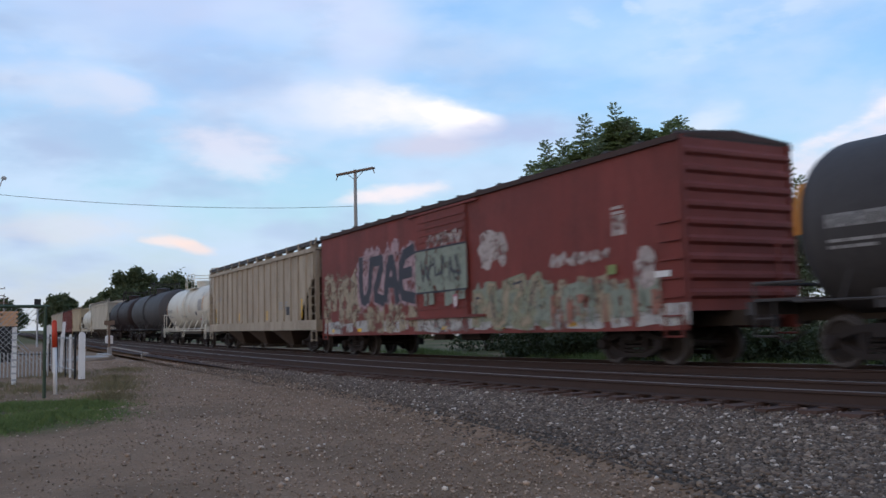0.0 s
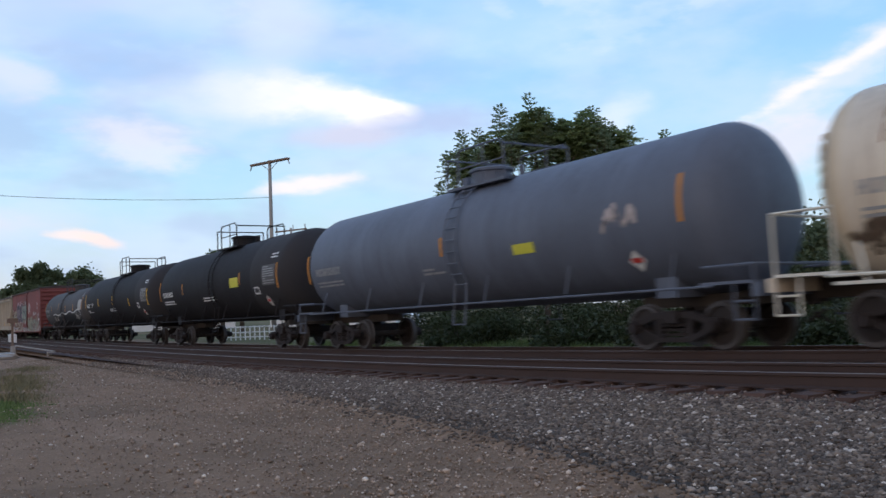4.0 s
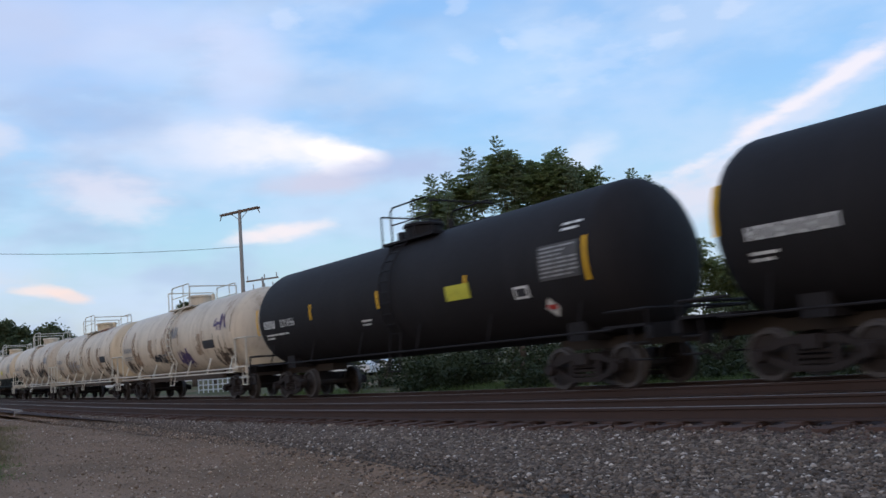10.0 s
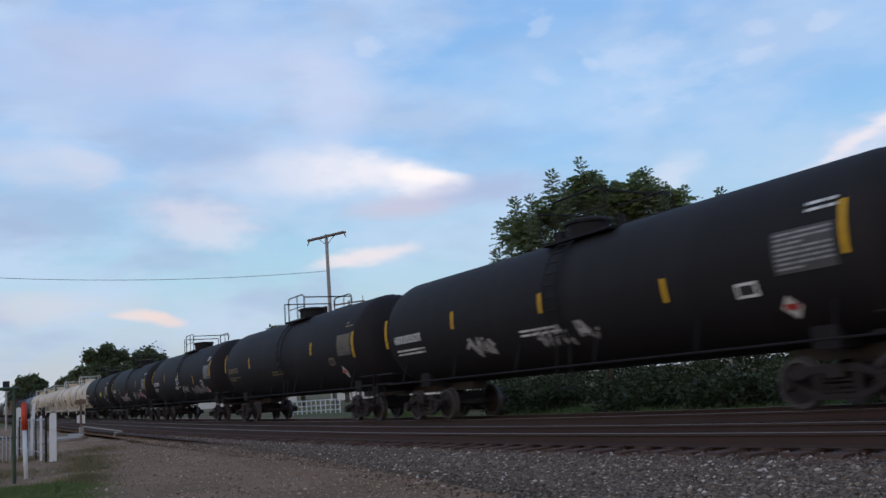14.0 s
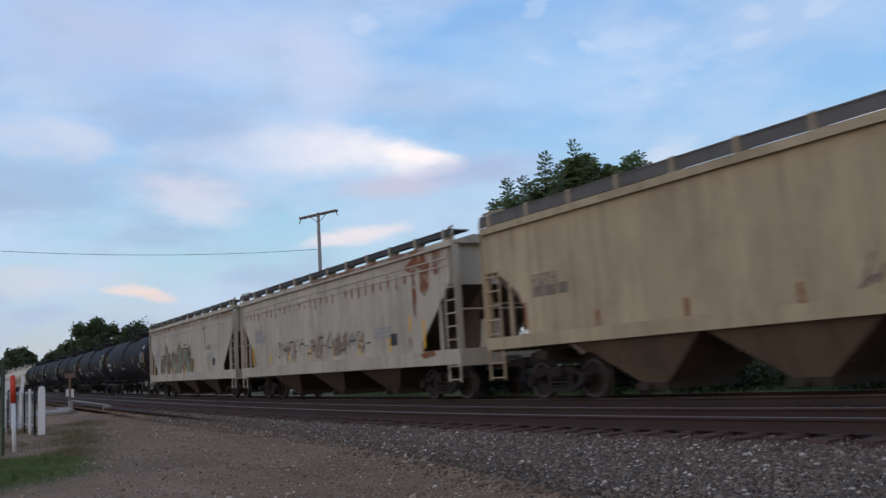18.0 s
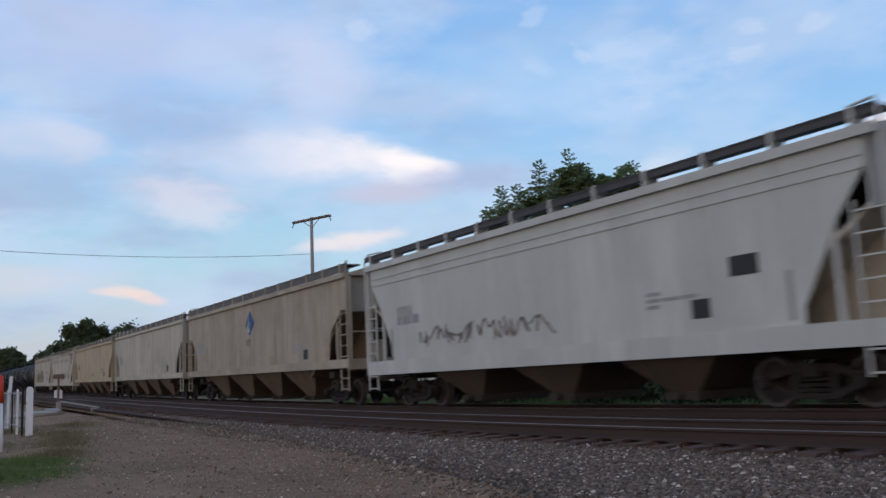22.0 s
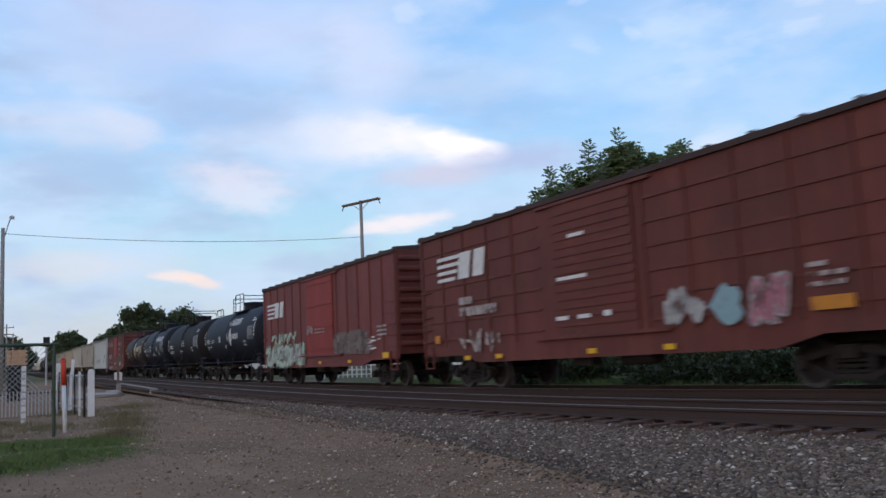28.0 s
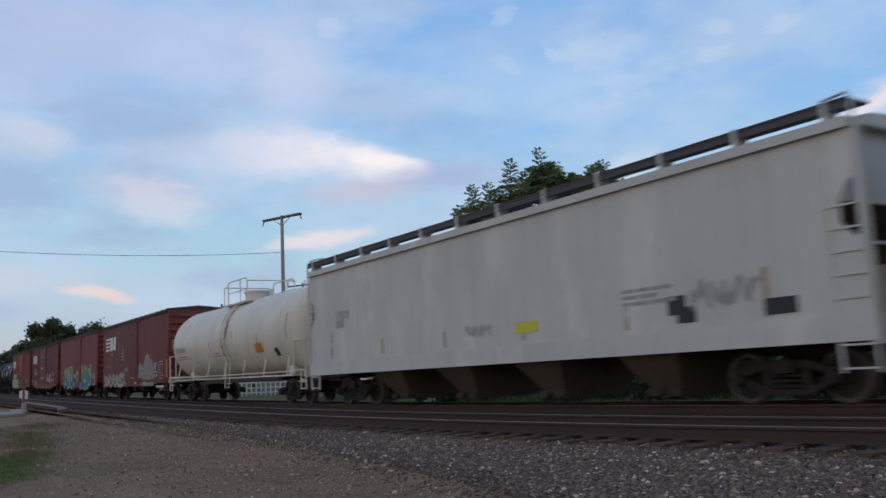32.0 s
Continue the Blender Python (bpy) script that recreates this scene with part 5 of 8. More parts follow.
def hopper_marks(car, skin, L, seed, ink=D_GREY, stripe=D_YELLOW, count=8):
    rng = random.Random(seed)
    for k in range(count):
        u = 1.5 + (L - 3.0) * k / (count - 1)
        patch(car, skin, "reflector", [rect(u, 1.42, 0.11, 0.42 if 0 < k < count - 1 else 0.8)], stripe, 0.006, "upright reflector strip")
    patch(car, skin, "reporting_mark", blocks(1.9, 2.55, 0.26, 4), ink, 0.006, "owner's mark as plain blocks")
    patch(car, skin, "stencil", bars(1.9, 2.3, 1.2, 1, 0.24, 0.1, seed), ink, 0.006)
    patch(car, skin, "stencil", bars(L - 4.6, 2.1, 1.3, 3, 0.07, 0.05, seed + 1), ink, 0.006)
    patch(car, skin, "test_plate", [rect(L - 3.5, 1.6, 0.42, 0.34)], D_DARK, 0.008, "black consolidated stencil plate")


# ---------------------------------------------------------------- boxcars
def box_car(front, rear, shell, label, eave=4.44, post="rib", ribs=14, door=None, door_at=0.0, door_wide=3.0, belly=True, sill=0.85, end_mat=None):
    """A boxcar; front and rear are the chainages of its end walls."""
    rear -= 0.35
    L = front - rear
    half = L / 2
    car = thing("boxcar", Matrix(), label, "boxcar", "freight train cars")
    W = 1.52
    floor, hem = 1.18, max(0.93, sill)
    base = half - 2.1
    for x in (-1, 1):
        # side wall down to a sill that drops between the trucks
        bm = bmesh.new()
        if belly:
            low = [(half, hem), (base - 0.1, hem), (base - 1.0, sill), (-base + 1.0, sill), (-base + 0.1, hem), (-half, hem)]
        else:
            low = [(half, sill), (-half, sill)]
        prism(bm, low + [(-half, eave), (half, eave)], x * W, x * (W - 0.05))
        part("side_wall", bm, shell, car)
        d0, d1 = door_at - door_wide / 2, door_at + door_wide / 2
        if post == "rib":
            for k in range(ribs):
                y = half - 0.10 - (L - 0.20) * k / (ribs - 1)
                if d0 - 0.1 < y < d1 + 0.1:
                    continue
                bm = bmesh.new()
                a, b = x * (W - 0.01), x * (W + 0.035)
                section(bm, [(a, 0), (b, 0.0), (b, 1), (a, 1)], y - 0.06, y + 0.06)
                for q in bm.verts:
                    q.co.z = eave - 0.06 if q.co.z > 0.5 else floor + 0.05
                part("side_post", bm, shell, car)
        elif post == "corrugated":
            for k in range(ribs):
                y0 = half - 0.12 - (L - 0.24) * k / ribs
                y1 = half - 0.12 - (L - 0.24) * (k + 1) / ribs
                if y0 > d0 and y1 < d1:
                    continue
                bm = bmesh.new()
                box(bm, *sorted((x * (W - 0.01), x * (W + 0.035))), y0 - 0.03, y0 + 0.03, floor, eave - 0.05)
                seam = part("panel_seam", bm, shell, car)
                for j in range(6):
                    z = floor + 0.20 + j * (eave - floor - 0.3) / 6
                    bm = bmesh.new()
                    box(bm, *sorted((x * (W - 0.01), x * (W + 0.03))), y1 + 0.05, y0 - 0.05, z, z + 0.05)
                    part("pressed_bead", bm, shell, seam)
        # door with its bars, tracks and posts
        bm = bmesh.new()
        box(bm, *sorted((x * (W + 0.01), x * (W + 0.05))), d0, d1, floor + 0.05, eave - 0.18)
        dr = part("door", bm, door or shell, car, "sliding side door")
        rows = 14 if post != "rib" else 4
        for k in range(rows):
            z = floor + 0.25 + (eave - floor - 0.7) * k / (rows - 1)
            bm = bmesh.new()
            box(bm, *sorted((x * (W + 0.04), x * (W + 0.075))), d0 + 0.06, d1 - 0.06, z, z + 0.06)
            part("door_rib", bm, door or shell, dr)
        for e0, z in ((0.9, floor - 0.02), (0.6, eave - 0.20)):
            bm = bmesh.new()
            box(bm, *sorted((x * W, x * (W + 0.085))), d0 - e0, d1 + e0, z, z + 0.07)
            part("door_track", bm, shell, car, "door track")
        for s in (1, -1):
            bm = bmesh.new()
            pipe(bm, [(x * (W + 0.02), s * (half - 0.10), 1.2), (x * (W + 0.02), s * (half - 0.10), 0.60), (x * (W + 0.02), s * (half - 0.57), 0.60), (x * (W + 0.02), s * (half - 0.57), 1.2)], 0.022)
            steps = part("stirrup_step", bm, shell, car, "bent stirrup step under the corner")
            for k in range(1, 7):
                part("rung", rung_mesh(shell, "flat", 0.56), None, steps, at=(x * (W + 0.04), s * (half - 0.33), 0.635 + k * 0.36))
        bm = bmesh.new()
        box(bm, *sorted((x * (W - 0.02), x * (W + 0.07))), -half - 0.03, half + 0.03, eave - 0.10, eave + 0.02)
        part("roof_eave", bm, P_EAVE, car, "dark weathered eave strip")
    for s in (1, -1):
        bm = bmesh.new()
        box(bm, -W, W, *sorted((s * half, s * (half - 0.05))), floor - 0.1, eave)
        part("end_wall", bm, end_mat or shell, car)
        for k in range(9):
            z = floor + 0.12 + k * (eave - floor - 0.3) / 8.6
            bm = bmesh.new()
            y = s * half
            prism(bm, [(y, z), (y + s * 0.075, z + 0.06), (y + s * 0.075, z + 0.13), (y, z + 0.20)], -W + 0.08, W - 0.08)
            part("end_corrugation", bm, end_mat or shell, car)
        for x in (-W + 0.05, W - 0.05):
            bm = bmesh.new()
            box(bm, x - 0.05, x + 0.05, *sorted((s * half, s * (half + 0.05))), floor - 0.1, eave)
            part("corner_post", bm, end_mat or shell, car)
        bm = bmesh.new()
        pipe(bm, [(0.9, s * (half + 0.12), 0.9), (0.9, s * (half + 0.12), 2.4)], 0.03)
        part("brake_shaft", bm, end_mat or shell, car)
    # roof in pressed panels
    bm = bmesh.new()
    section(bm, [(-W - 0.02, eave), (-W - 0.02, eave + 0.03), (0, eave + 0.17), (W + 0.02, eave + 0.03), (W + 0.02, eave)], -half - 0.02, half + 0.02)
    part("roof", bm, P_EAVE, car)
    count = int(L / 1.05)
    for k in range(count + 1):
        y = -half + 0.05 + (L - 0.1) * k / count
        bm = bmesh.new()
        section(bm, [(-W - 0.05, eave - 0.03), (-W - 0.05, eave + 0.075), (0, eave + 0.21), (W + 0.05, eave + 0.075), (W + 0.05, eave - 0.03)], y - 0.055, y + 0.055)
        part("roof_rib", bm, P_WALK, car, "dark roof seam cap")
    bm = bmesh.new()
    box(bm, -W + 0.06, W - 0.06, -half + 0.05, half - 0.05, floor - 0.10, floor - 0.02)
    box(bm, -0.30, 0.30, -half - 0.3, half + 0.3, 0.78, floor - 0.1)
    for k in range(7):
        y = (-1 + 2 * k / 6) * (base - 1.6)
        box(bm, -W + 0.08, W - 0.08, y - 0.05, y + 0.05, 0.85, floor - 0.1)
    for s in (1, -1):
        box(bm, -1.4, 1.4, *sorted((s * (base - 0.2), s * (base + 0.2))), 0.95, floor)
    part("underframe", bm, P_UNDER, car, "dark underframe with cross-bearers")
    bm = bmesh.new()
    tube(bm, (-1.0, -1.4, 0.72), (-1.0, -0.4, 0.72), 0.20, 12)
    part("brake_reservoir", bm, P_UNDER, car, "air-brake reservoir")
    bm = bmesh.new()
    box(bm, -1.15, -0.85, 0.6, 1.3, 0.55, 0.92)
    part("brake_valve", bm, P_UNDER, car, "air-brake valve box")
    running_gear(car, half, base, 0.72)
    register(car, front, rear, base)
    return car, Skin(half, W + 0.035 if post != "flat" else W)


def sill_reflectors(car, skin, L, v, us):
    for u in us:
        patch(car, skin, "reflector", [rect(u, v, 0.32, 0.11)], D_YELLOW, 0.010, "yellow sill reflector")

# ---------------------------------------------------------------- the train, from its far cars to the last
def build_train():
    # far ahead
    hopper_car(483.4, 466.2, P_HGREY, "grey covered hopper far down the train", bays=3)
    hopper_car(464.8, 449.2, P_HGREY, "grey covered hopper coupled ahead of a red boxcar", bays=3)
    box_car(447.8, 426.4, P_RED2, "faded red boxcar far down the train", ribs=16)
    hopper_car(424.8, 410.4, P_HTAN, "tan covered hopper behind a red boxcar", bays=3)
    tank_car(408.8, 395.6, P_WHITE, "small pale grey tank car", style="white", radius=1.4, axis=2.5)
    hopper_car(394.0, 375.8, P_HGREY, "cream covered hopper with a rounded roof", style="curved")
    tank_car(374.0, 359.4, P_BROWNTANK, "dark brown tank car with stained shell")
    tank_car(357.4, 342.0, P_CHAR, "charcoal tank car with a dull shell")
    car, skin = tank_car(339.8, 327.0, P_WHITE, "white tank car with rust-streaked ends", style="white", radius=1.42, axis=2.5)
    tank_marks(car, skin, 12.8, 3, D_GREY, D_ORANGE, count=4)
    car, skin = hopper_car(324.5, 306.6, P_HDIRT, "beige covered hopper with ribbed sides", ribs=17, bays=3)
    hopper_marks(car, skin, 17.9, 4, count=4)

    # long red boxcar covered with worn graffiti
    car, skin = box_car(305.65, 286.85, P_RED, "long red boxcar, lower side covered in worn graffiti", post="flat", door_at=-0.06, door_wide=2.9, belly=False, sill=0.72, eave=4.44, end_mat=P_RED2)
    L = 19.2
    patch(car, skin, "overpaint", drips(0.1, 3.5, 1.0, 3.1, 34, 501), D_BUFF, 0.004, "patchy pale overpaint over the front of the side")
    patch(car, skin, "overpaint", drips(0.1, 18.6, 0.78, 1.25, 60, 502, (0.4, 1.2)), D_SILVER, 0.008, "pale overpaint along the sill")
    patch(car, skin, "overpaint", drips(3.6, 8.0, 0.8, 1.8, 26, 503), D_BUFF, 0.012, "tan overpaint patches")
    patch(car, skin, "graffiti_ground", [blob(3.9 + 0.52 * i, 2.5 + 0.14 * (i % 3), 0.55, 0.95, 520 + i) for i in range(8)], D_LILAC, 0.016, "pale lilac ground of a graffiti piece")
    piece(car, skin, 3.6, 7.8, 1.85, 3.3, 2, D_SOOT, D_LILAC, 4, 0.34, lift=0.022, edge=1.45)
    patch(car, skin, "overpaint", [rect(8.1, 1.95, 3.05, 1.2)] + drips(8.1, 11.0, 1.5, 3.1, 8, 504), D_PALEGREEN, 0.10, "pale green-grey panel over the door")
    patch(car, skin, "graffiti", [q for t in tag_strokes(8.4, 10.9, 2.2, 2.9, 505, 3) for q in ribbon(t, 0.07)], D_SOOT, 0.106, "dark strokes on the door panel")
    patch(car, skin, "door_edge", [rect(8.1, 3.15, 3.05, 0.05), rect(8.1, 1.90, 3.05, 0.05)], D_SOOT, 0.108)
    graffiti(car, skin, 8.9, 10.9, 3.2, 3.6, 8, D_FADED, None, 0.09, 4, lift=0.08)
    patch(car, skin, "graffiti", [blob(12.3, 2.95, 0.7, 0.42, 33), blob(12.0, 2.7, 0.3, 0.4, 34), blob(12.8, 2.75, 0.28, 0.36, 35)], D_FADED, 0.010, "grey-white sprayed splash")
    piece(car, skin, 11.4, 14.7, 0.98, 2.0, 9, D_BUFF, D_SAGE, 4, 0.26, D_PALEGREEN, D_SOOT, lift=0.024)
    patch(car, skin, "overpaint", drips(11.5, 17.4, 0.9, 1.95, 46, 506, (0.10, 0.35)), D_BUFF, 0.016, "tan and buff paint runs")
    patch(car, skin, "overpaint", drips(14.2, 18.4, 0.9, 1.9, 30, 507, (0.10, 0.35)), D_PALEGREEN, 0.040, "green-grey paint runs")
    patch(car, skin, "overpaint", drips(14.6, 18.6, 0.85, 1.6, 12, 508, (0.08, 0.3)), D_SALMON, 0.046, "faded red paint runs")
    graffiti(car, skin, 14.9, 17.0, 2.2, 2.5, 10, D_FADED, None, 0.08, 5, lift=0.014)
    patch(car, skin, "graffiti", [blob(18.1, 1.95, 0.32, 0.42, 36)], D_FADED, 0.052, "grey blot")
    patch(car, skin, "graffiti", [rect(16.95, 1.9, 0.28, 0.2)], D_OLIVE, 0.056)
    patch(car, skin, "plate", [rect(10.4, 1.42, 0.24, 0.38)], D_PINK, 0.116, "pink-edged white plate")
    patch(car, skin, "plate_centre", [rect(10.46, 1.48, 0.12, 0.26)], D_WHITE, 0.120)
    patch(car, skin, "emblem", [rect(17.1, 2.70, 0.42, 0.42)] + bars(17.1, 3.25, 0.4, 2, 0.06, 0.05, 5), D_FADED, 0.010, "faded emblem patch")
    patch(car, skin, "stencil", bars(18.4, 1.75, 0.5, 1, 0.12, 0.06, 6), D_WHITE, 0.056)
    sill_reflectors(car, skin, L, 0.84, (1.0, 3.4, 6.4, 9.5, 12.5, 15.5))

    # dark tank cars
    car, skin = tank_car(284.55, 267.95, P_CHAR, "charcoal tank car with a white sprayed outline", axis=2.36, radius=1.48)
    tank_marks(car, skin, 16.6, 11, D_GREY, D_ORANGE, placard=False, count=6)
    line = [(4.5 + 0.45 * i, 2.0 + 0.08 * math.sin(i * 0.9) + 0.008 * i) for i in range(25)]
    patch(car, skin, "graffiti_fill", [rect(u + 0.15 * j, 1.18, 0.152, 2.0 + 0.08 * math.sin((u - 4.5) / 0.5) + 0.008 * (u - 4.5) / 0.45 - 1.18) for i in range(24) for u in (4.6 + 0.45 * i,) for j in range(3)], D_PITCH, 0.005, "black sprayed fill under the white line")
    graffiti(car, skin, 4.7, 6.4, 1.55, 1.95, 14, D_FADED, None, 0.07, 4)
    patch(car, skin, "graffiti", [q for q in ribbon(line + [(15.5, 2.1), (15.4, 1.8)], 0.06)], D_WHITE, 0.008, "wandering white spray line")
    graffiti(car, skin, 13.8, 14.9, 1.6, 2.1, 12, D_SILVER, None, 0.12, 3)
    car, skin = tank_car(266.76, 250.1, P_BLACK, "black tank car with white stencils and yellow strips", rear_band=P_DUSTY)
    tank_marks(car, skin, 16.6, 12, D_WHITE, D_YELLOW, number="29129")
    car, skin = tank_car(248.55, 233.2, P_BLACK, "dull black tank car with yellow strips", rear_band=P_DUSTY)
    tank_marks(car, skin, 15.3, 13, D_WHITE, D_ORANGE)
    patch(car, skin, "label_plate", [rect(10.2, 2.3, 0.9, 0.36)], D_LIME, 0.01, "yellow-green label")
    car, skin = tank_car(231.58, 215.8, P_SLATE, "slate-blue tank car, weathered and plain")
    tank_marks(car, skin, 15.7, 14, D_GREY, D_ORANGE, data=False, count=3)
    patch(car, skin, "label_plate", [rect(10.6, 2.1, 0.7, 0.22)], D_LIME, 0.01)
    graffiti(car, skin, 13.4, 14.3, 2.3, 2.8, 15, D_FADED, None, 0.1, 2)

    # cream tank cars
    def cream(front, rear, seed, label, data=True, **kw):
        kw.setdefault("style", "white")
        kw.setdefault("axis", 2.46)
        kw.setdefault("radius", 1.52)
        kw.setdefault("ends", P_RUSTY)
        car, skin = tank_car(front, rear, P_CREAM, label, walk_mat=P_WHITE, **kw)
        tank_marks(car, skin, front - rear, seed, D_GREY, D_TANPAINT, data=data, placard=False, count=6)
        weathering(car, skin, front - rear, seed, "belly" not in kw)
        return car, skin

    car, skin = cream(214.19, 199.16, 15, "cream tank car with teal and pink graffiti", axis=2.52, radius=1.57)
    patch(car, skin, "graffiti", [blob(3.9 + 0.50 * i, 1.70 + 0.10 * (i % 2), 0.42, 0.32, 60 + i) for i in range(5)], D_TEAL, 0.012, "teal sprayed blot")
    graffiti(car, skin, 6.2, 7.1, 2.5, 3.0, 16, D_PINK, None, 0.16, 2)
    graffiti(car, skin, 10.2, 13.2, 1.4, 1.8, 17, D_PINK, None, 0.08, 6)
    patch(car, skin, "label_plate", [rect(10.3, 2.28, 0.8, 0.28)], D_LIME, 0.012)
    patch(car, skin, "plate", [rect(12.0, 2.15, 0.42, 0.26)], D_DARK, 0.012)
    car, skin = cream(197.42, 182.24, 16, "cream tank car with a dark green belly", belly=P_GREEN, style="black")
    patch(car, skin, "company_name", blocks(1.5, 2.42, 0.50, 6, 0.86, 0.12), D_DARK, 0.012, "company name drawn as dark blocks")
    patch(car, skin, "label_plate", [rect(10.0, 2.1, 0.85, 0.32)], D_LIME, 0.012, "yellow-green label")
    patch(car, skin, "plate", [rect(12.7, 1.80, 0.42, 0.28)], D_DARK, 0.012)
    car, skin = cream(180.55, 166.0, 17, "cream tank car with black outline graffiti", data=False, axis=2.52, ends=P_CREAM)
    graffiti(car, skin, 4.6, 6.9, 1.6, 2.4, 18, D_DARK, None, 0.07, 4)
    graffiti(car, skin, 10.2, 13.0, 1.5, 2.35, 19, D_DARK, None, 0.09, 5)
    patch(car, skin, "plate", [rect(12.9, 2.45, 1.0, 0.42)], D_GREY, 0.012, "dark data plate")
    car, skin = cream(163.83, 149.2, 18, "cream tank car with orange rust on top", data=False)
    patch(car, skin, "rust_patch", [blob(9.0 + 0.5 * i, 3.85, 0.4, 0.16, 70 + i) for i in range(5)] + [blob(2.0, 3.75, 0.5, 0.15, 80)], D_RUST, 0.012, "orange rust along the crown")
    graffiti(car, skin, 4.2, 6.4, 1.6, 2.3, 21, D_GREY, None, 0.07, 4)
    patch(car, skin, "plate", [rect(12.0, 2.0, 1.1, 0.32)], D_DARK, 0.012)
    car, skin = cream(147.91, 132.55, 19, "cream tank car with purple scrawls", data=False, ends=P_CREAM)
    graffiti(car, skin, 5.4, 7.1, 1.6, 2.0, 22, D_DARK, None, 0.07, 4)
    graffiti(car, skin, 8.9, 10.3, 1.3, 2.05, 23, D_PURPLE, None, 0.10, 4, label="purple scrawl")
    graffiti(car, skin, 8.1, 9.1, 2.55, 3.0, 24, D_GREY, None, 0.07, 3)
    patch(car, skin, "plate", [rect(12.0, 1.95, 1.2, 0.30)], D_DARK, 0.012)
    graffiti(car, skin, 13.3, 14.6, 2.5, 3.2, 71, D_PURPLE, None, 0.10, 2, label="purple scrawl")

    # black tank cars
    def black(front, rear, seed, label, **kw):
        car, skin = tank_car(front, rear, P_BLACK, label)
        tank_marks(car, skin, front - rear, seed, kw.pop("ink", D_WHITE), kw.pop("stripes", D_YELLOW), **kw)
        return car, skin

    car, skin = black(130.9, 114.9, 21, "black tank car with a yellow label and white data panel", number="201656")
    patch(car, skin, "label_plate", [rect(11.0, 2.15, 0.9, 0.34)], D_LIME, 0.012)
    car, skin = black(112.95, 97.0, 22, "black tank car with pale scrawl along its belly")
    graffiti(car, skin, 4.6, 8.0, 1.5, 1.95, 25, D_FADED, None, 0.10, 7)
    graffiti(car, skin, 10.0, 12.8, 1.6, 2.1, 26, D_SILVER, None, 0.06, 5)
    patch(car, skin, "graffiti", [rect(13.0, 1.75, 1.0, 0.26)], D_PINK, 0.014)
    car, skin = black(94.99, 79.1, 23, "black tank car tagged in white")
    graffiti(car, skin, 7.6, 8.3, 2.0, 2.75, 27, D_WHITE, None, 0.09, 1)
    graffiti(car, skin, 8.6, 10.2, 1.65, 2.05, 28, D_SILVER, None, 0.08, 4)
    graffiti(car, skin, 10.9, 13.8, 1.5, 1.95, 29, D_GREY, None, 0.08, 5)
    car, skin = black(76.88, 60.75, 24, "black tank car with dull gold lettering blocks", ink=D_OCHRE)
    car, skin = black(59.11, 42.8, 25, "black tank car with white tags on its belly")
    graffiti(car, skin, 4.8, 6.0, 1.6, 2.05, 30, D_SILVER, None, 0.09, 2)
    graffiti(car, skin, 7.6, 9.8, 1.6, 2.1, 31, D_SILVER, None, 0.09, 3)
    black(41.22, 24.9, 26, "black tank car coupled ahead of the hoppers")

    # covered hoppers
    car, skin = hopper_car(22.98, 4.68, P_HGREY, "dusty grey covered hopper with tan graffiti", bays=3)
    hopper_marks(car, skin, 18.3, 31, count=0)
    patch(car, skin, "graffiti_ground", [blob(u, v, ru, rv, 700 + i, 20) for i, (u, v, ru, rv) in enumerate(((3.6, 1.9, 0.8, 0.62), (4.7, 2.3, 0.62, 0.75), (5.3, 1.9, 0.6, 0.6), (6.4, 2.0, 0.62, 0.72), (7.2, 1.8, 0.7, 0.6), (8.0, 2.15, 0.75, 0.8), (9.0, 2.2, 0.75, 0.75), (9.9, 2.15, 0.75, 0.72), (10.6, 1.75, 0.6, 0.4)))], D_OCHRE, 0.005, "ochre outline cloud of a graffiti piece")
    patch(car, skin, "graffiti_fill", [blob(u, v, ru, rv, 720 + i, 20) for i, (u, v, ru, rv) in enumerate(((3.7, 1.8, 0.55, 0.45), (4.8, 2.1, 0.42, 0.60), (6.4, 1.85, 0.45, 0.55), (7.2, 1.65, 0.5, 0.4), (8.1, 2.0, 0.55, 0.62), (9.2, 2.05, 0.55, 0.6), (9.9, 1.9, 0.4, 0.5)))], D_SAGE, 0.010, "sage-green graffiti fill")
    patch(car, skin, "graffiti_fill", [blob(u, v, ru, rv, 740 + i, 14) for i, (u, v, ru, rv) in enumerate(((4.2, 1.75, 0.16, 0.42), (5.2, 1.75, 0.24, 0.42), (7.4, 2.0, 0.26, 0.3), (9.0, 1.7, 0.28, 0.5), (9.9, 2.45, 0.2, 0.22), (4.5, 2.75, 0.16, 0.22)))], D_SALMON, 0.015, "faded red graffiti fill")
    patch(car, skin, "graffiti", [q for t in tag_strokes(3.2, 6.0, 1.5, 2.7, 78, 3) + tag_strokes(6.2, 10.4, 1.5, 2.7, 79, 4) for q in ribbon(t, 0.045)], D_HSHADE, 0.020, "thin grey inner outlines")
    patch(car, skin, "graffiti", [rect(3.2, 2.2, 0.8, 0.05, 0.0), rect(6.2, 2.35, 0.4, 0.05), rect(8.9, 2.62, 1.3, 0.06), rect(3.4, 1.5, 0.14, 0.4), rect(10.1, 1.95, 0.16, 0.45)], D_SOOT, 0.024, "dark accents")
    patch(car, skin, "graffiti", [rect(8.8, 2.70, 1.4, 0.04), rect(3.1, 2.27, 0.8, 0.03), rect(7.1, 1.75, 0.35, 0.03)], D_WHITE, 0.028, "white highlights")
    patch(car, skin, "stencil", [rect(1.65, 2.36, 0.8, 0.15), rect(1.65, 2.08, 0.85, 0.18)], D_GREY, 0.010, "owner's mark as plain blocks")
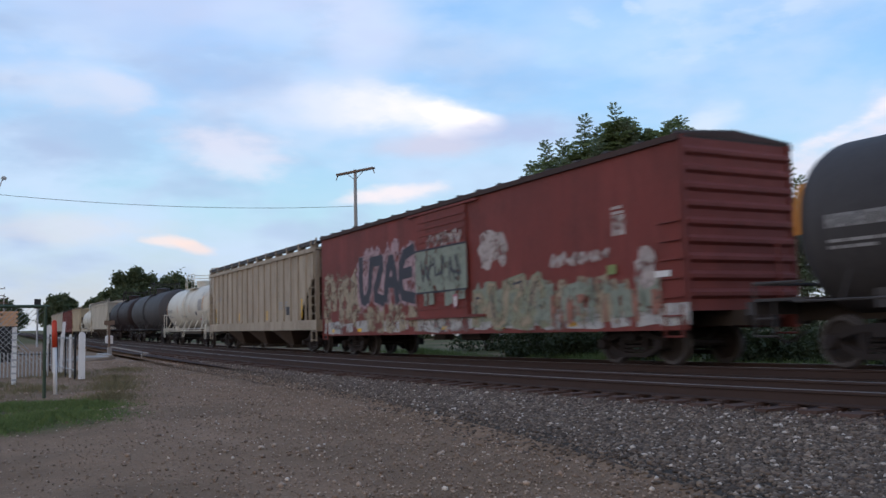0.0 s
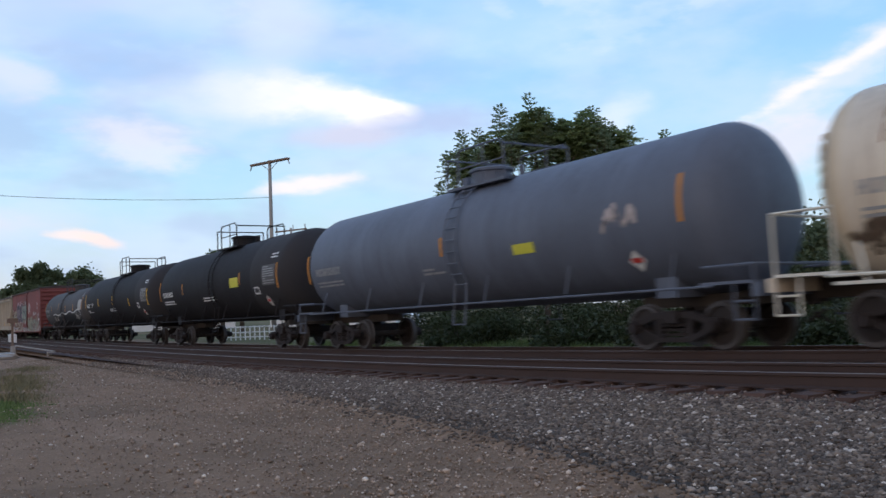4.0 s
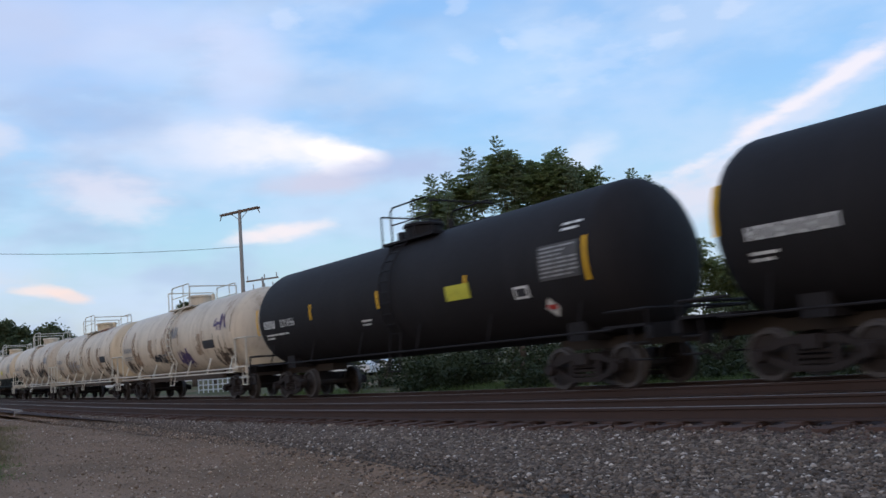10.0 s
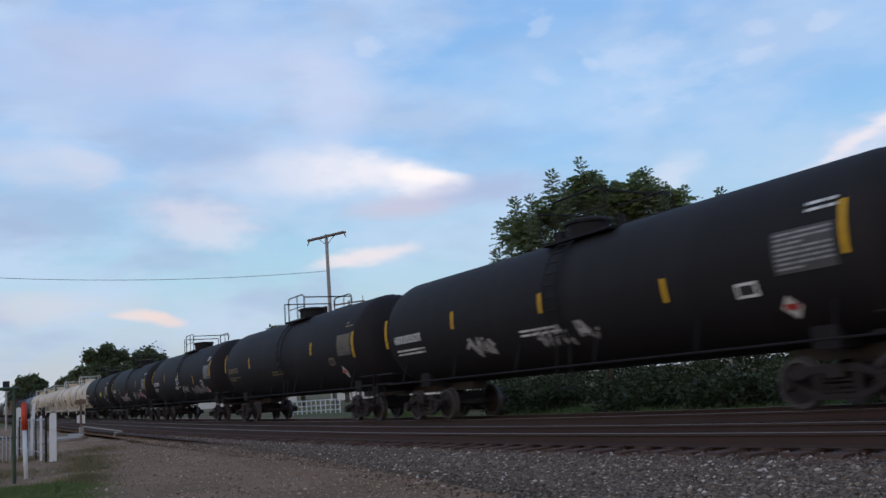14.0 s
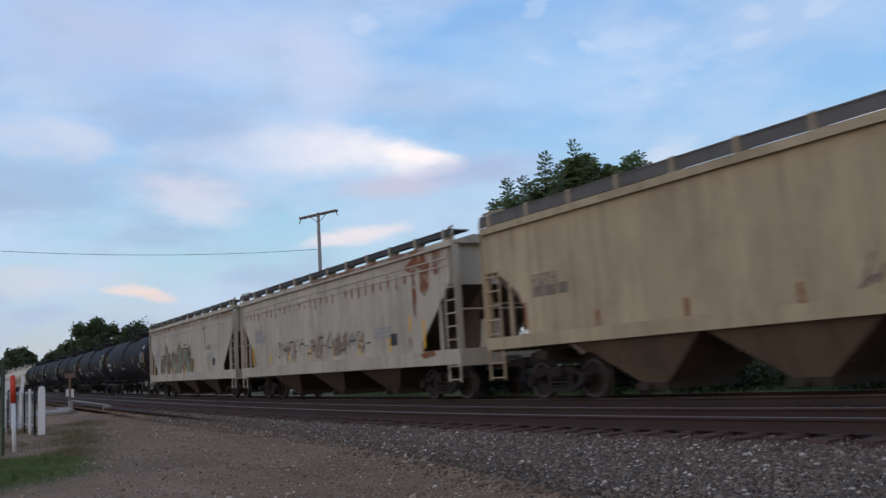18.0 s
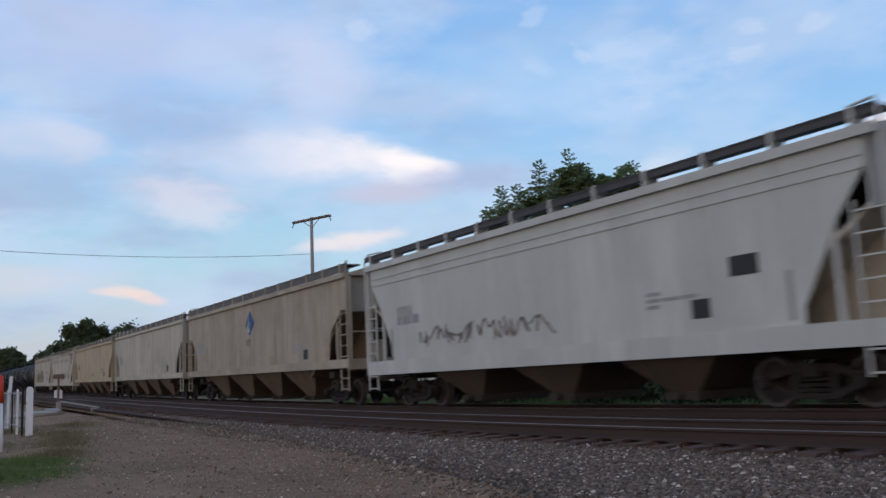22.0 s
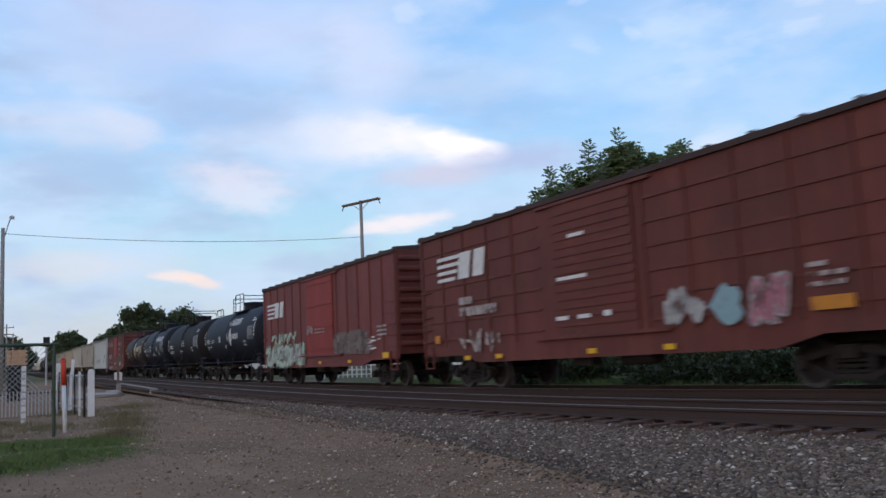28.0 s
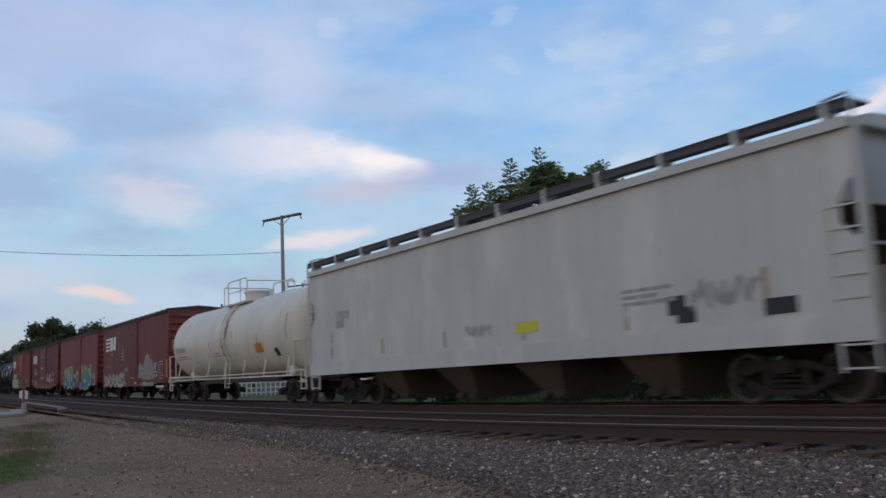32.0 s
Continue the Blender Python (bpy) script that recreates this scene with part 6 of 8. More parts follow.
    for u in (1.45, 4.15, 6.6, 9.1, 11.5, 14.0):
        patch(car, skin, "reflector", [rect(u, 1.36, 0.11, 0.84 if u < 2 else 0.42)], D_YELLOW, 0.032, "upright yellow reflector strip")
    patch(car, skin, "stain", [rect(0.4, 3.72, 17.8, 0.36)], D_STAIN, 0.004, "tan dust band under the eave")
    patch(car, skin, "rust_patch", [blob(13.4, 3.0, 0.13, 0.75, 751), blob(13.3, 3.5, 0.4, 0.14, 752), blob(14.6, 2.5, 1.2, 0.13, 753)], D_STAIN, 0.006, "brown dust stains")
    car, skin = hopper_car(3.31, -14.54, P_HGREY, "grey covered hopper with rust stains at one end", bays=3)
    hopper_marks(car, skin, 17.8, 32)
    patch(car, skin, "rust_spot", [blob(0.8 + 0.52 * i, 3.40 + 0.02 * (i % 3), 0.07, 0.17 + 0.03 * (i % 4), 100 + i, 10) for i in range(31)], D_RUST, 0.006, "row of small rust spots")
    patch(car, skin, "rust_patch", [blob(15.9, 3.75, 0.45, 0.22, 130), blob(16.5, 3.45, 0.35, 0.6, 131), blob(17.2, 3.7, 0.26, 0.4, 132), blob(15.9, 2.9, 0.14, 0.7, 134)], D_RUST, 0.006, "rust stains near the end")
    patch(car, skin, "rust_patch", [blob(9.0 + 0.9 * i, 4.10, 0.5, 0.05, 400 + i) for i in range(9)], D_RUST, 0.096, "rust along the eave")
    patch(car, skin, "rust_patch", [blob(16.6, 1.25, 0.4, 0.10, 133), blob(15.6, 1.6, 0.12, 0.2, 135)], D_RUST, 0.036, "rust stains on the sill")
    patch(car, skin, "reflector", [rect(15.5, 1.9, 0.10, 0.5)], D_YELLOW, 0.008, "yellow reflector")
    graffiti(car, skin, 4.4, 12.5, 1.55, 2.3, 33, D_HSHADE, None, 0.04, 8)
    patch(car, skin, "graffiti", [rect(4.6 + 0.62 * i, 1.62 + 0.5 * ((i * 7) % 5) / 4, 0.22 + 0.1 * (i % 3), 0.05, 0.0) for i in range(14)], D_SOOT, 0.012, "broken black outline dashes")
    patch(car, skin, "graffiti_fill", drips(4.4, 12.4, 1.45, 2.2, 16, 760, (0.2, 0.6)), D_STAIN, 0.008, "faded tan graffiti fill")
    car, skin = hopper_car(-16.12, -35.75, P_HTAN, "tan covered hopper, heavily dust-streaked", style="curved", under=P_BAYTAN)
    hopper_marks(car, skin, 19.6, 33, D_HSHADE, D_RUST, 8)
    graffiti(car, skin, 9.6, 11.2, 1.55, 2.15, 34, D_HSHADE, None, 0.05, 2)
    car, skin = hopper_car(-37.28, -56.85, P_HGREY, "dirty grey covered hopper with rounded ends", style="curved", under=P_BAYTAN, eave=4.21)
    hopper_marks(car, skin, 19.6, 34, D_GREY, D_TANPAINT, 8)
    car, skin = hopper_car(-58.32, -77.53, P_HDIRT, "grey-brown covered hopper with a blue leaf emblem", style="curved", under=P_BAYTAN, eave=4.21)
    hopper_marks(car, skin, 19.2, 35, D_GREY, D_TANPAINT, 4)
    patch(car, skin, "emblem", [[(9.2, 3.2), (9.8, 2.75), (10.4, 3.25), (9.8, 3.8)]], D_BLUE, 0.006, "blue leaf-shaped emblem")
    patch(car, skin, "emblem_leaf", [[(9.35, 3.05), (9.7, 2.86), (9.85, 3.2), (9.7, 3.6)]], D_MINT, 0.009)
    patch(car, skin, "company_name", blocks(9.2, 2.35, 0.28, 3), D_HSHADE, 0.006)
    car, skin = hopper_car(-79.22, -95.44, P_HWHITE, "light grey covered hopper, nearly clean", bays=3, under=P_BAY, open_end=1.6, eave=4.17, knee=3.25, slope=P_HGREY)
    hopper_marks(car, skin, 16.2, 36, D_GREY, D_GREY, 2)
    graffiti(car, skin, 3.0, 8.8, 1.62, 2.15, 35, D_HSHADE, None, 0.06, 8)
    patch(car, skin, "plate", [rect(13.6, 2.25, 0.6, 0.34)], D_DARK, 0.010)

    # boxcar with railway lettering
    car, skin = box_car(-96.87, -112.1, P_BROWN, "oxide-red boxcar with faded white lettering", ribs=15, door=P_DOOR, door_at=-0.1, door_wide=3.1, sill=0.74, eave=4.44)
    patch(car, skin, "company_name", blocks(0.9, 3.38, 0.50, 8, 0.62, 0.46), D_FADED, 0.008, "faded company name drawn as blocks")
    words(car, skin, "53 18 32", 1.75, 2.02, 0.44, D_WHITE, label="white car number", squeeze=1.25)
    patch(car, skin, "company_name", blocks(10.6, 3.30, 0.36, 8, 0.62, 0.5), D_FADED, 0.008)
    words(car, skin, "SERVES", 11.0, 2.76, 0.32, D_FADED, label="faded white slogan", squeeze=1.2)
    words(car, skin, "THE SOUTH", 10.5, 2.22, 0.32, D_FADED, label="faded white slogan", squeeze=1.1)
    graffiti(car, skin, 9.7, 12.2, 1.15, 2.0, 36, D_WHITE, D_SILVER, 0.14, 5)
    graffiti(car, skin, 1.75, 5.2, 0.88, 1.2, 37, D_SILVER, None, 0.11, 7, lift=0.03)
    graffiti(car, skin, 7.1, 8.7, 1.3, 1.55, 38, D_SILVER, None, 0.08, 3, lift=0.05)
    patch(car, skin, "graffiti", [blob(13.0, 2.05, 0.4, 0.15, 140)], D_TEAL, 0.012)
    patch(car, skin, "plate", [rect(12.7, 1.4, 0.5, 0.32)], D_WHITE, 0.012, "white-edged plate")
    patch(car, skin, "plate_centre", [rect(12.78, 1.45, 0.34, 0.22)], D_DARK, 0.016)
    patch(car, skin, "label_plate", [rect(13.9, 1.2, 0.5, 0.22), rect(4.1, 1.45, 0.28, 0.28), rect(0.5, 1.3, 0.25, 0.2)], D_ORANGE, 0.012, "orange label")
    patch(car, skin, "graffiti", [blob(0.55, 1.75, 0.18, 0.12, 141), blob(0.6, 1.15, 0.2, 0.16, 142)], D_TEALPALE, 0.014, "pale teal dabs")
    patch(car, skin, "stencil", bars(0.4, 1.5, 0.5, 3, 0.05, 0.05, 143) + bars(2.0, 1.75, 2.4, 3, 0.05, 0.07, 144) + bars(14.3, 2.3, 0.5, 3, 0.06, 0.06, 145), D_FADED, 0.012)
    patch(car, skin, "plate", [rect(6.9, 1.75, 0.55, 0.28)], D_TEALPALE, 0.060, "pale chalk marks on the door")
    sill_reflectors(car, skin, 15.2, 0.90, (2.4, 3.9, 6.0, 8.2, 10.4))

    # short dark tank cars
    car, skin = tank_car(-113.57, -125.3, P_BROWNTANK, "dark brown tank car with a cream flower emblem", axis=2.50, radius=1.51)
    tank_marks(car, skin, 11.7, 41, D_GOLD, D_YELLOW, number="4132", placard=False, count=4)
    petals = [blob(6.85 + 0.30 * math.cos(k * 1.571), 2.6 + 0.34 * math.sin(k * 1.571), 0.30, 0.32, 150 + k, 14) for k in range(4)]
    patch(car, skin, "emblem", petals, D_GOLD, 0.010, "cream four-petal emblem")
    patch(car, skin, "emblem_centre", [blob(6.85 + 0.22 * math.cos(k * 1.571), 2.6 + 0.22 * math.sin(k * 1.571), 0.13, 0.16, 154 + k, 12) for k in range(4)], D_DARK, 0.016)
    patch(car, skin, "company_name", blocks(7.9, 2.42, 0.40, 6, 0.6, 0.12), D_GOLD, 0.010, "company name drawn as blocks")
    car, skin = tank_car(-126.75, -137.4, P_NAVY, "glossy dark blue tank car with white lettering blocks", axis=2.56, radius=1.56)
    tank_marks(car, skin, 10.6, 42, D_WHITE, D_WHITE, number="51066", placard=False, count=3)
    patch(car, skin, "company_name", blocks(6.9, 2.98, 0.36, 9, 0.6, 0.28), D_WHITE, 0.010, "company name drawn as white blocks")
    patch(car, skin, "stripe", [rect(3.7, 2.25, 0.14, 0.45), rect(4.0, 2.25, 0.14, 0.45), rect(7.1, 2.2, 0.14, 0.45), rect(7.4, 2.2, 0.14, 0.45)], D_WHITE, 0.010, "pairs of white bars")
    car, skin = tank_car(-139.07, -150.8, P_BLACK, "black tank car with small white stencils", axis=2.50, radius=1.51)
    tank_marks(car, skin, 11.7, 43, D_WHITE, D_WHITE, placard=False, count=3)
    patch(car, skin, "stripe", [rect(6.3, 2.3, 0.12, 0.4), rect(6.6, 2.3, 0.12, 0.4)], D_WHITE, 0.010, "pair of white bars")
    car, skin = tank_car(-152.5, -164.9, P_NAVY, "dark blue-black tank car with a white flower emblem", axis=2.50, radius=1.51)
    tank_marks(car, skin, 12.4, 44, D_WHITE, D_WHITE, number="51070", placard=False, count=3)
    patch(car, skin, "company_name", blocks(6.2, 3.08, 0.34, 9, 0.6, 0.28), D_WHITE, 0.010, "slanting name drawn as white blocks")
    patch(car, skin, "emblem", [blob(6.9 + 0.24 * math.cos(k * 1.571), 2.45 + 0.26 * math.sin(k * 1.571), 0.2, 0.24, 160 + k, 12) for k in range(4)], D_WHITE, 0.010, "white four-petal emblem")
    patch(car, skin, "company_name", blocks(7.4, 2.35, 0.28, 6, 0.6, 0.2), D_WHITE, 0.010)
    patch(car, skin, "stripe", [rect(4.2, 2.25, 0.12, 0.36), rect(4.45, 2.25, 0.12, 0.36)], D_WHITE, 0.010, "pair of white bars")

    # four red boxcars
    def stripes_mark(car, skin, u, v, k=1.0):
        """Railway emblem as plain shapes: four bars and two blocks."""
        patch(car, skin, "emblem", [rect(u, v + 0.20 * i * k, 1.0 * k + 0.12 * i, 0.10 * k) for i in range(4)] +
              [rect(u + 1.15 * k, v, 0.62 * k, 0.72 * k, 0.16), rect(u + 1.95 * k, v, 0.56 * k, 0.72 * k, 0.16)],
              D_WHITE, 0.010, "white emblem of bars and blocks")

    car, skin = box_car(-166.5, -181.56, P_RED2, "red boxcar with vertical ribs and a mint graffiti panel", ribs=15, door=P_DOOR, door_at=-0.3, door_wide=3.1, sill=0.74, end_mat=P_BROWN, eave=4.44)
    stripes_mark(car, skin, 0.8, 2.98, 0.95)
    words(car, skin, "451 115", 1.9, 1.98, 0.2, D_DARK, lift=0.018)
    patch(car, skin, "overpaint", drips(0.3, 5.8, 0.84, 1.8, 40, 601, (0.3, 0.9)), D_PALEGREEN, 0.006, "pale mint graffiti panel")
    piece(car, skin, 0.4, 6.0, 0.92, 1.7, 7, D_MINT, D_HSHADE, 6, 0.24, lift=0.014)
    patch(car, skin, "overpaint", drips(0.4, 5.6, 0.9, 1.7, 16, 602, (0.1, 0.4)), D_SILVER, 0.026, "grey-white paint runs")
    graffiti(car, skin, 1.5, 5.0, 1.8, 2.25, 603, D_MINT, None, 0.12, 4, lift=0.012)
    patch(car, skin, "plate", [rect(1.75, 1.55, 1.4, 0.30)], D_SAGE, 0.016)
    graffiti(car, skin, 6.6, 7.3, 2.05, 2.4, 58, D_FADED, None, 0.05, 3, lift=0.05)
    patch(car, skin, "stencil", bars(7.5, 2.2, 1.2, 2, 0.05, 0.08, 71), D_FADED, 0.05)
    patch(car, skin, "overpaint", [[(9.45, 1.18), (9.55, 1.75), (10.0, 1.98), (12.2, 2.02), (13.0, 1.95), (13.1, 1.15)]], D_PAINTOUT, 0.008, "brown-grey painted-out patch")
    patch(car, skin, "overpaint", drips(9.5, 12.9, 1.2, 1.95, 22, 604, (0.06, 0.3)), D_HSHADE, 0.012, "ghost of older graffiti")
    patch(car, skin, "plate", [rect(13.2, 1.30, 0.5, 0.05), rect(13.2, 1.55, 0.5, 0.05), rect(13.3, 1.68, 0.3, 0.04)], D_WHITE, 0.014, "white-edged plate")
    patch(car, skin, "stencil", bars(13.8, 2.0, 0.8, 4, 0.07, 0.07, 61) + bars(12.9, 1.6, 0.5, 4, 0.06, 0.05, 62), D_FADED, 0.010)
    patch(car, skin, "label_plate", [rect(14.2, 0.98, 0.5, 0.18)], D_YELLOW, 0.012, "yellow label")
    sill_reflectors(car, skin, 15.0, 0.86, (2.6, 5.1, 7.8, 11.0))
    car, skin = box_car(-183.79, -199.46, P_BROWN, "dark oxide boxcar with pressed side panels", post="corrugated", ribs=13, door=P_BROWN, door_at=-0.15, door_wide=2.8, sill=0.72, eave=4.44)
    stripes_mark(car, skin, 1.1, 3.02)
    patch(car, skin, "stencil", bars(2.3, 2.3, 0.7, 1, 0.2, 0.1, 63) + bars(2.3, 1.98, 1.9, 1, 0.24, 0.1, 64), D_FADED, 0.032)
    graffiti(car, skin, 2.2, 4.2, 1.0, 1.6, 40, D_FADED, None, 0.08, 3, lift=0.032)
    graffiti(car, skin, 10.4, 11.3, 1.2, 1.95, 41, D_SILVER, None, 0.2, 2, lift=0.032)
    patch(car, skin, "graffiti", [blob(11.9, 1.55, 0.4, 0.42, 180)], D_TEALPALE, 0.034, "pale teal graffiti blot")
    graffiti(car, skin, 12.5, 13.3, 1.2, 1.95, 42, D_PINK, D_SILVER, 0.12, 2, lift=0.032)
    patch(car, skin, "stencil", [rect(7.4, 3.42, 0.6, 0.08), rect(6.9, 2.48, 1.1, 0.08), rect(6.8, 1.58, 0.45, 0.09), rect(7.6, 1.58, 0.45, 0.09), rect(8.5, 1.58, 0.25, 0.12)], D_WHITE, 0.05)
    patch(car, skin, "label_plate", [rect(13.7, 1.3, 0.8, 0.22), rect(0.8, 1.3, 0.3, 0.22)], D_ORANGE, 0.034)
    patch(car, skin, "stencil", bars(13.7, 2.0, 0.7, 3, 0.08, 0.08, 69), D_FADED, 0.034)
    sill_reflectors(car, skin, 15.6, 0.80, (2.4, 4.0, 7.8, 10.2))
    car, skin = box_car(-201.43, -216.32, P_RED, "red boxcar with large teal and green graffiti", post="flat", door_at=-0.25, door_wide=3.1, sill=0.76, eave=4.44)
    patch(car, skin, "graffiti_ground", [blob(2.5 + 0.62 * i, 1.55, 0.45, 0.62, 300 + i) for i in range(7)], D_RIM, 0.005, "white ground of a graffiti piece")
    piece(car, skin, 1.95, 6.7, 0.90, 2.2, 3, D_TEALOLIVE, D_RIM, 4, 0.44, lift=0.012, edge=1.32)
    patch(car, skin, "graffiti_ground", [blob(9.4 + 0.55 * i, 1.45, 0.42, 0.55, 310 + i) for i in range(7)], D_RIM, 0.005, "white ground of a graffiti piece")
    piece(car, skin, 8.9, 12.9, 0.88, 2.1, 6, D_TEALOLIVE, D_RIM, 4, 0.42, lift=0.012, edge=1.32)
    patch(car, skin, "graffiti", [blob(12.8, 1.75, 0.3, 0.28, 189)], D_SILVER, 0.030, "white splash")
    patch(car, skin, "graffiti", [blob(8.25, 1.65, 0.45, 0.42, 190), blob(8.25, 1.25, 0.22, 0.25, 195)], D_OLIVE, 0.088, "olive round figure")
    patch(car, skin, "graffiti", [blob(8.05, 1.78, 0.11, 0.15, 191), blob(8.42, 1.82, 0.12, 0.16, 192), rect(7.0, 1.45, 0.50, 0.28)], D_RIM, 0.094)
    words(car, skin, "451", 0.7, 1.85, 0.17, D_WHITE)
    patch(car, skin, "plate", [rect(13.25, 1.40, 0.52, 0.28)], D_WHITE, 0.010, "white-edged plate")
    patch(car, skin, "plate_centre", [rect(13.31, 1.44, 0.40, 0.20)], D_DARK, 0.014)
    patch(car, skin, "graffiti", [rect(14.05, 1.32, 0.5, 0.26, 0.06)], D_TEALPALE, 0.010, "pale blue label")
    patch(car, skin, "stencil", bars(14.1, 1.72, 0.35, 2, 0.05, 0.04, 81), D_FADED, 0.014)
    patch(car, skin, "label_plate", [rect(14.15, 1.16, 0.62, 0.09), rect(14.85, 1.16, 0.3, 0.09)], D_ORANGE, 0.016)
    patch(car, skin, "graffiti", [blob(14.2, 0.98, 0.35, 0.10, 193)], D_SILVER, 0.012)
    sill_reflectors(car, skin, 14.8, 1.05, (0.3, 0.9, 4.6, 6.6, 10.4))
    car, skin = box_car(-218.81, -233.91, P_BROWN, "oxide-red boxcar with silver graffiti and a ribbed door", post="flat", door_at=-0.2, door_wide=2.85, sill=0.78, door=P_BROWN, end_mat=P_RED2, eave=4.44)
    stripes_mark(car, skin, 0.8, 2.95, 1.1)
    words(car, skin, "521512", 1.1, 1.95, 0.18, D_FADED)
    patch(car, skin, "overpaint", drips(0.2, 5.9, 0.80, 1.5, 34, 611, (0.15, 0.5)), D_HSHADE, 0.006, "grey old graffiti along the sill")
    piece(car, skin, 0.2, 6.1, 0.84, 1.5, 4, D_SILVER, D_TANPAINT, 7, 0.16, lift=0.012)
    for i, (u, ru, top) in enumerate(((10.0, 0.62, 1.95), (11.35, 0.70, 2.38), (12.3, 0.50, 2.1))):
        out = [(u + ru * 1.16 * math.cos(a), 1.12 + (top - 1.12) * 1.07 * max(0.0, math.sin(a)) ** 0.6) for a in [math.pi * k / 14 for k in range(15)]]
        inn = [(u + ru * math.cos(a), 1.18 + (top - 1.18) * max(0.0, math.sin(a)) ** 0.6) for a in [math.pi * k / 14 for k in range(15)]]
        patch(car, skin, "graffiti_outline", [out], D_TANPAINT, 0.010 + 0.002 * i, "tan rim of a bubble letter shape")
        patch(car, skin, "graffiti", [inn], D_STONEGREY, 0.018 + 0.002 * i, "stone-grey bubble letter shape")
        patch(car, skin, "graffiti_joint", [rect(u - ru * 0.8, 1.3 + 0.24 * k, ru * 1.6, 0.035) for k in range(int((top - 1.3) / 0.24))] + [rect(u - 0.1 + 0.2 * (k % 2), 1.3 + 0.24 * k, 0.035, 0.24) for k in range(int((top - 1.3) / 0.24))], D_HSHADE, 0.026, "drawn stone joints")
    patch(car, skin, "overpaint", [rect(10.2, 0.80, 2.5, 0.18)], D_STONEGREY, 0.010)
    patch(car, skin, "stencil", bars(13.8, 1.95, 0.75, 7, 0.05, 0.085, 66) + bars(2.4, 2.65, 0.5, 1, 0.12, 0.1, 68) + bars(5.3, 3.0, 0.45, 5, 0.1, 0.08, 69), D_FADED, 0.012)
    patch(car, skin, "stencil", bars(6.4, 1.65, 2.8, 1, 0.16, 0.1, 70) + bars(7.8, 1.2, 0.8, 1, 0.08, 0.1, 72), D_FADED, 0.085)
    patch(car, skin, "plate", [rect(12.95, 1.26, 0.5, 0.26)], D_WHITE, 0.012, "white-edged plate")
    patch(car, skin, "plate_centre", [rect(13.0, 1.30, 0.40, 0.18)], D_DARK, 0.016)
    graffiti(car, skin, 12.9, 13.5, 1.6, 1.95, 47, D_SILVER, None, 0.11, 3)
    patch(car, skin, "reflector", [rect(15.22, 1.15, 0.15, 0.9)], D_YELLOW, 0.012)
    sill_reflectors(car, skin, 15.05, 0.92, (4.2, 6.0, 8.6, 10.6))

    # the end of what passes: a white tank car and pale hoppers
    car, skin = tank_car(-234.96, -249.9, P_WHITE, "clean white tank car with an orange label", style="white", axis=2.57, radius=1.60, walk_mat=P_WHITE)
    tank_marks(car, skin, 14.9, 51, D_GREY, D_TANPAINT, data=False, placard=False, count=6)
    weathering(car, skin, 14.9, 51, False)
    patch(car, skin, "label_plate", [rect(11.3, 1.88, 0.75, 0.34)], D_ORANGE, 0.012, "orange label")
    patch(car, skin, "plate", [rect(13.1, 1.7, 0.35, 0.28)], D_DARK, 0.012)
    car, skin = hopper_car(-251.35, -269.75, P_HWHITE, "pale grey covered hopper with dark brown bays", style="full", eave=4.21, fill=0.24)
    hopper_marks(car, skin, 18.4, 52, D_GREY, D_TANPAINT, 6)
    graffiti(car, skin, 15.5, 16.8, 1.65, 2.2, 48, D_GREY, None, 0.08, 3)
    patch(car, skin, "label_plate", [rect(10.5, 1.58, 0.8, 0.24)], D_LIME, 0.010, "yellow label")
    graffiti(car, skin, 8.6, 9.6, 1.6, 1.9, 49, D_GREY, None, 0.04, 3)
    patch(car, skin, "plate", [rect(15.1, 1.45, 0.42, 0.28), rect(16.9, 1.45, 0.6, 0.26)], D_DARK, 0.010)
    hopper_car(-271.2, -289.8, P_HWHITE, "pale grey covered hopper at the tail", style="full", eave=4.21, fill=0.24)

# ---------------------------------------------------------------- trees and weeds
def leaf_mesh(name, centres, size, mat, seed, fronds=False):
    """Many small leaves as bent quads, in one mesh."""
    rng = np.random.default_rng(seed)
    n = len(centres)
    c = np.array(centres)
    a = rng.normal(size=(n, 3))
    a[:, 2] *= 0.6
    a /= np.linalg.norm(a, axis=1, keepdims=True)
    b = np.cross(a, rng.normal(size=(n, 3)))
    b /= np.linalg.norm(b, axis=1, keepdims=True)
    s = size * rng.uniform(0.6, 1.3, (n, 1))
    q = np.stack([c - a * s, c + b * s * 0.45, c + a * s, c - b * s * 0.45], 1)
    return quads_mesh(name, q, mat)


def quads_mesh(name, q, mat):
    me = bpy.data.meshes.new(name)
    n = len(q)
    me.vertices.add(4 * n)
    me.vertices.foreach_set("co", q.reshape(-1))
    me.loops.add(4 * n)
    me.loops.foreach_set("vertex_index", np.arange(4 * n))
    me.polygons.add(n)
    me.polygons.foreach_set("loop_start", np.arange(0, 4 * n, 4))
    me.update(calc_edges=True)
    me.materials.append(mat)
    return me


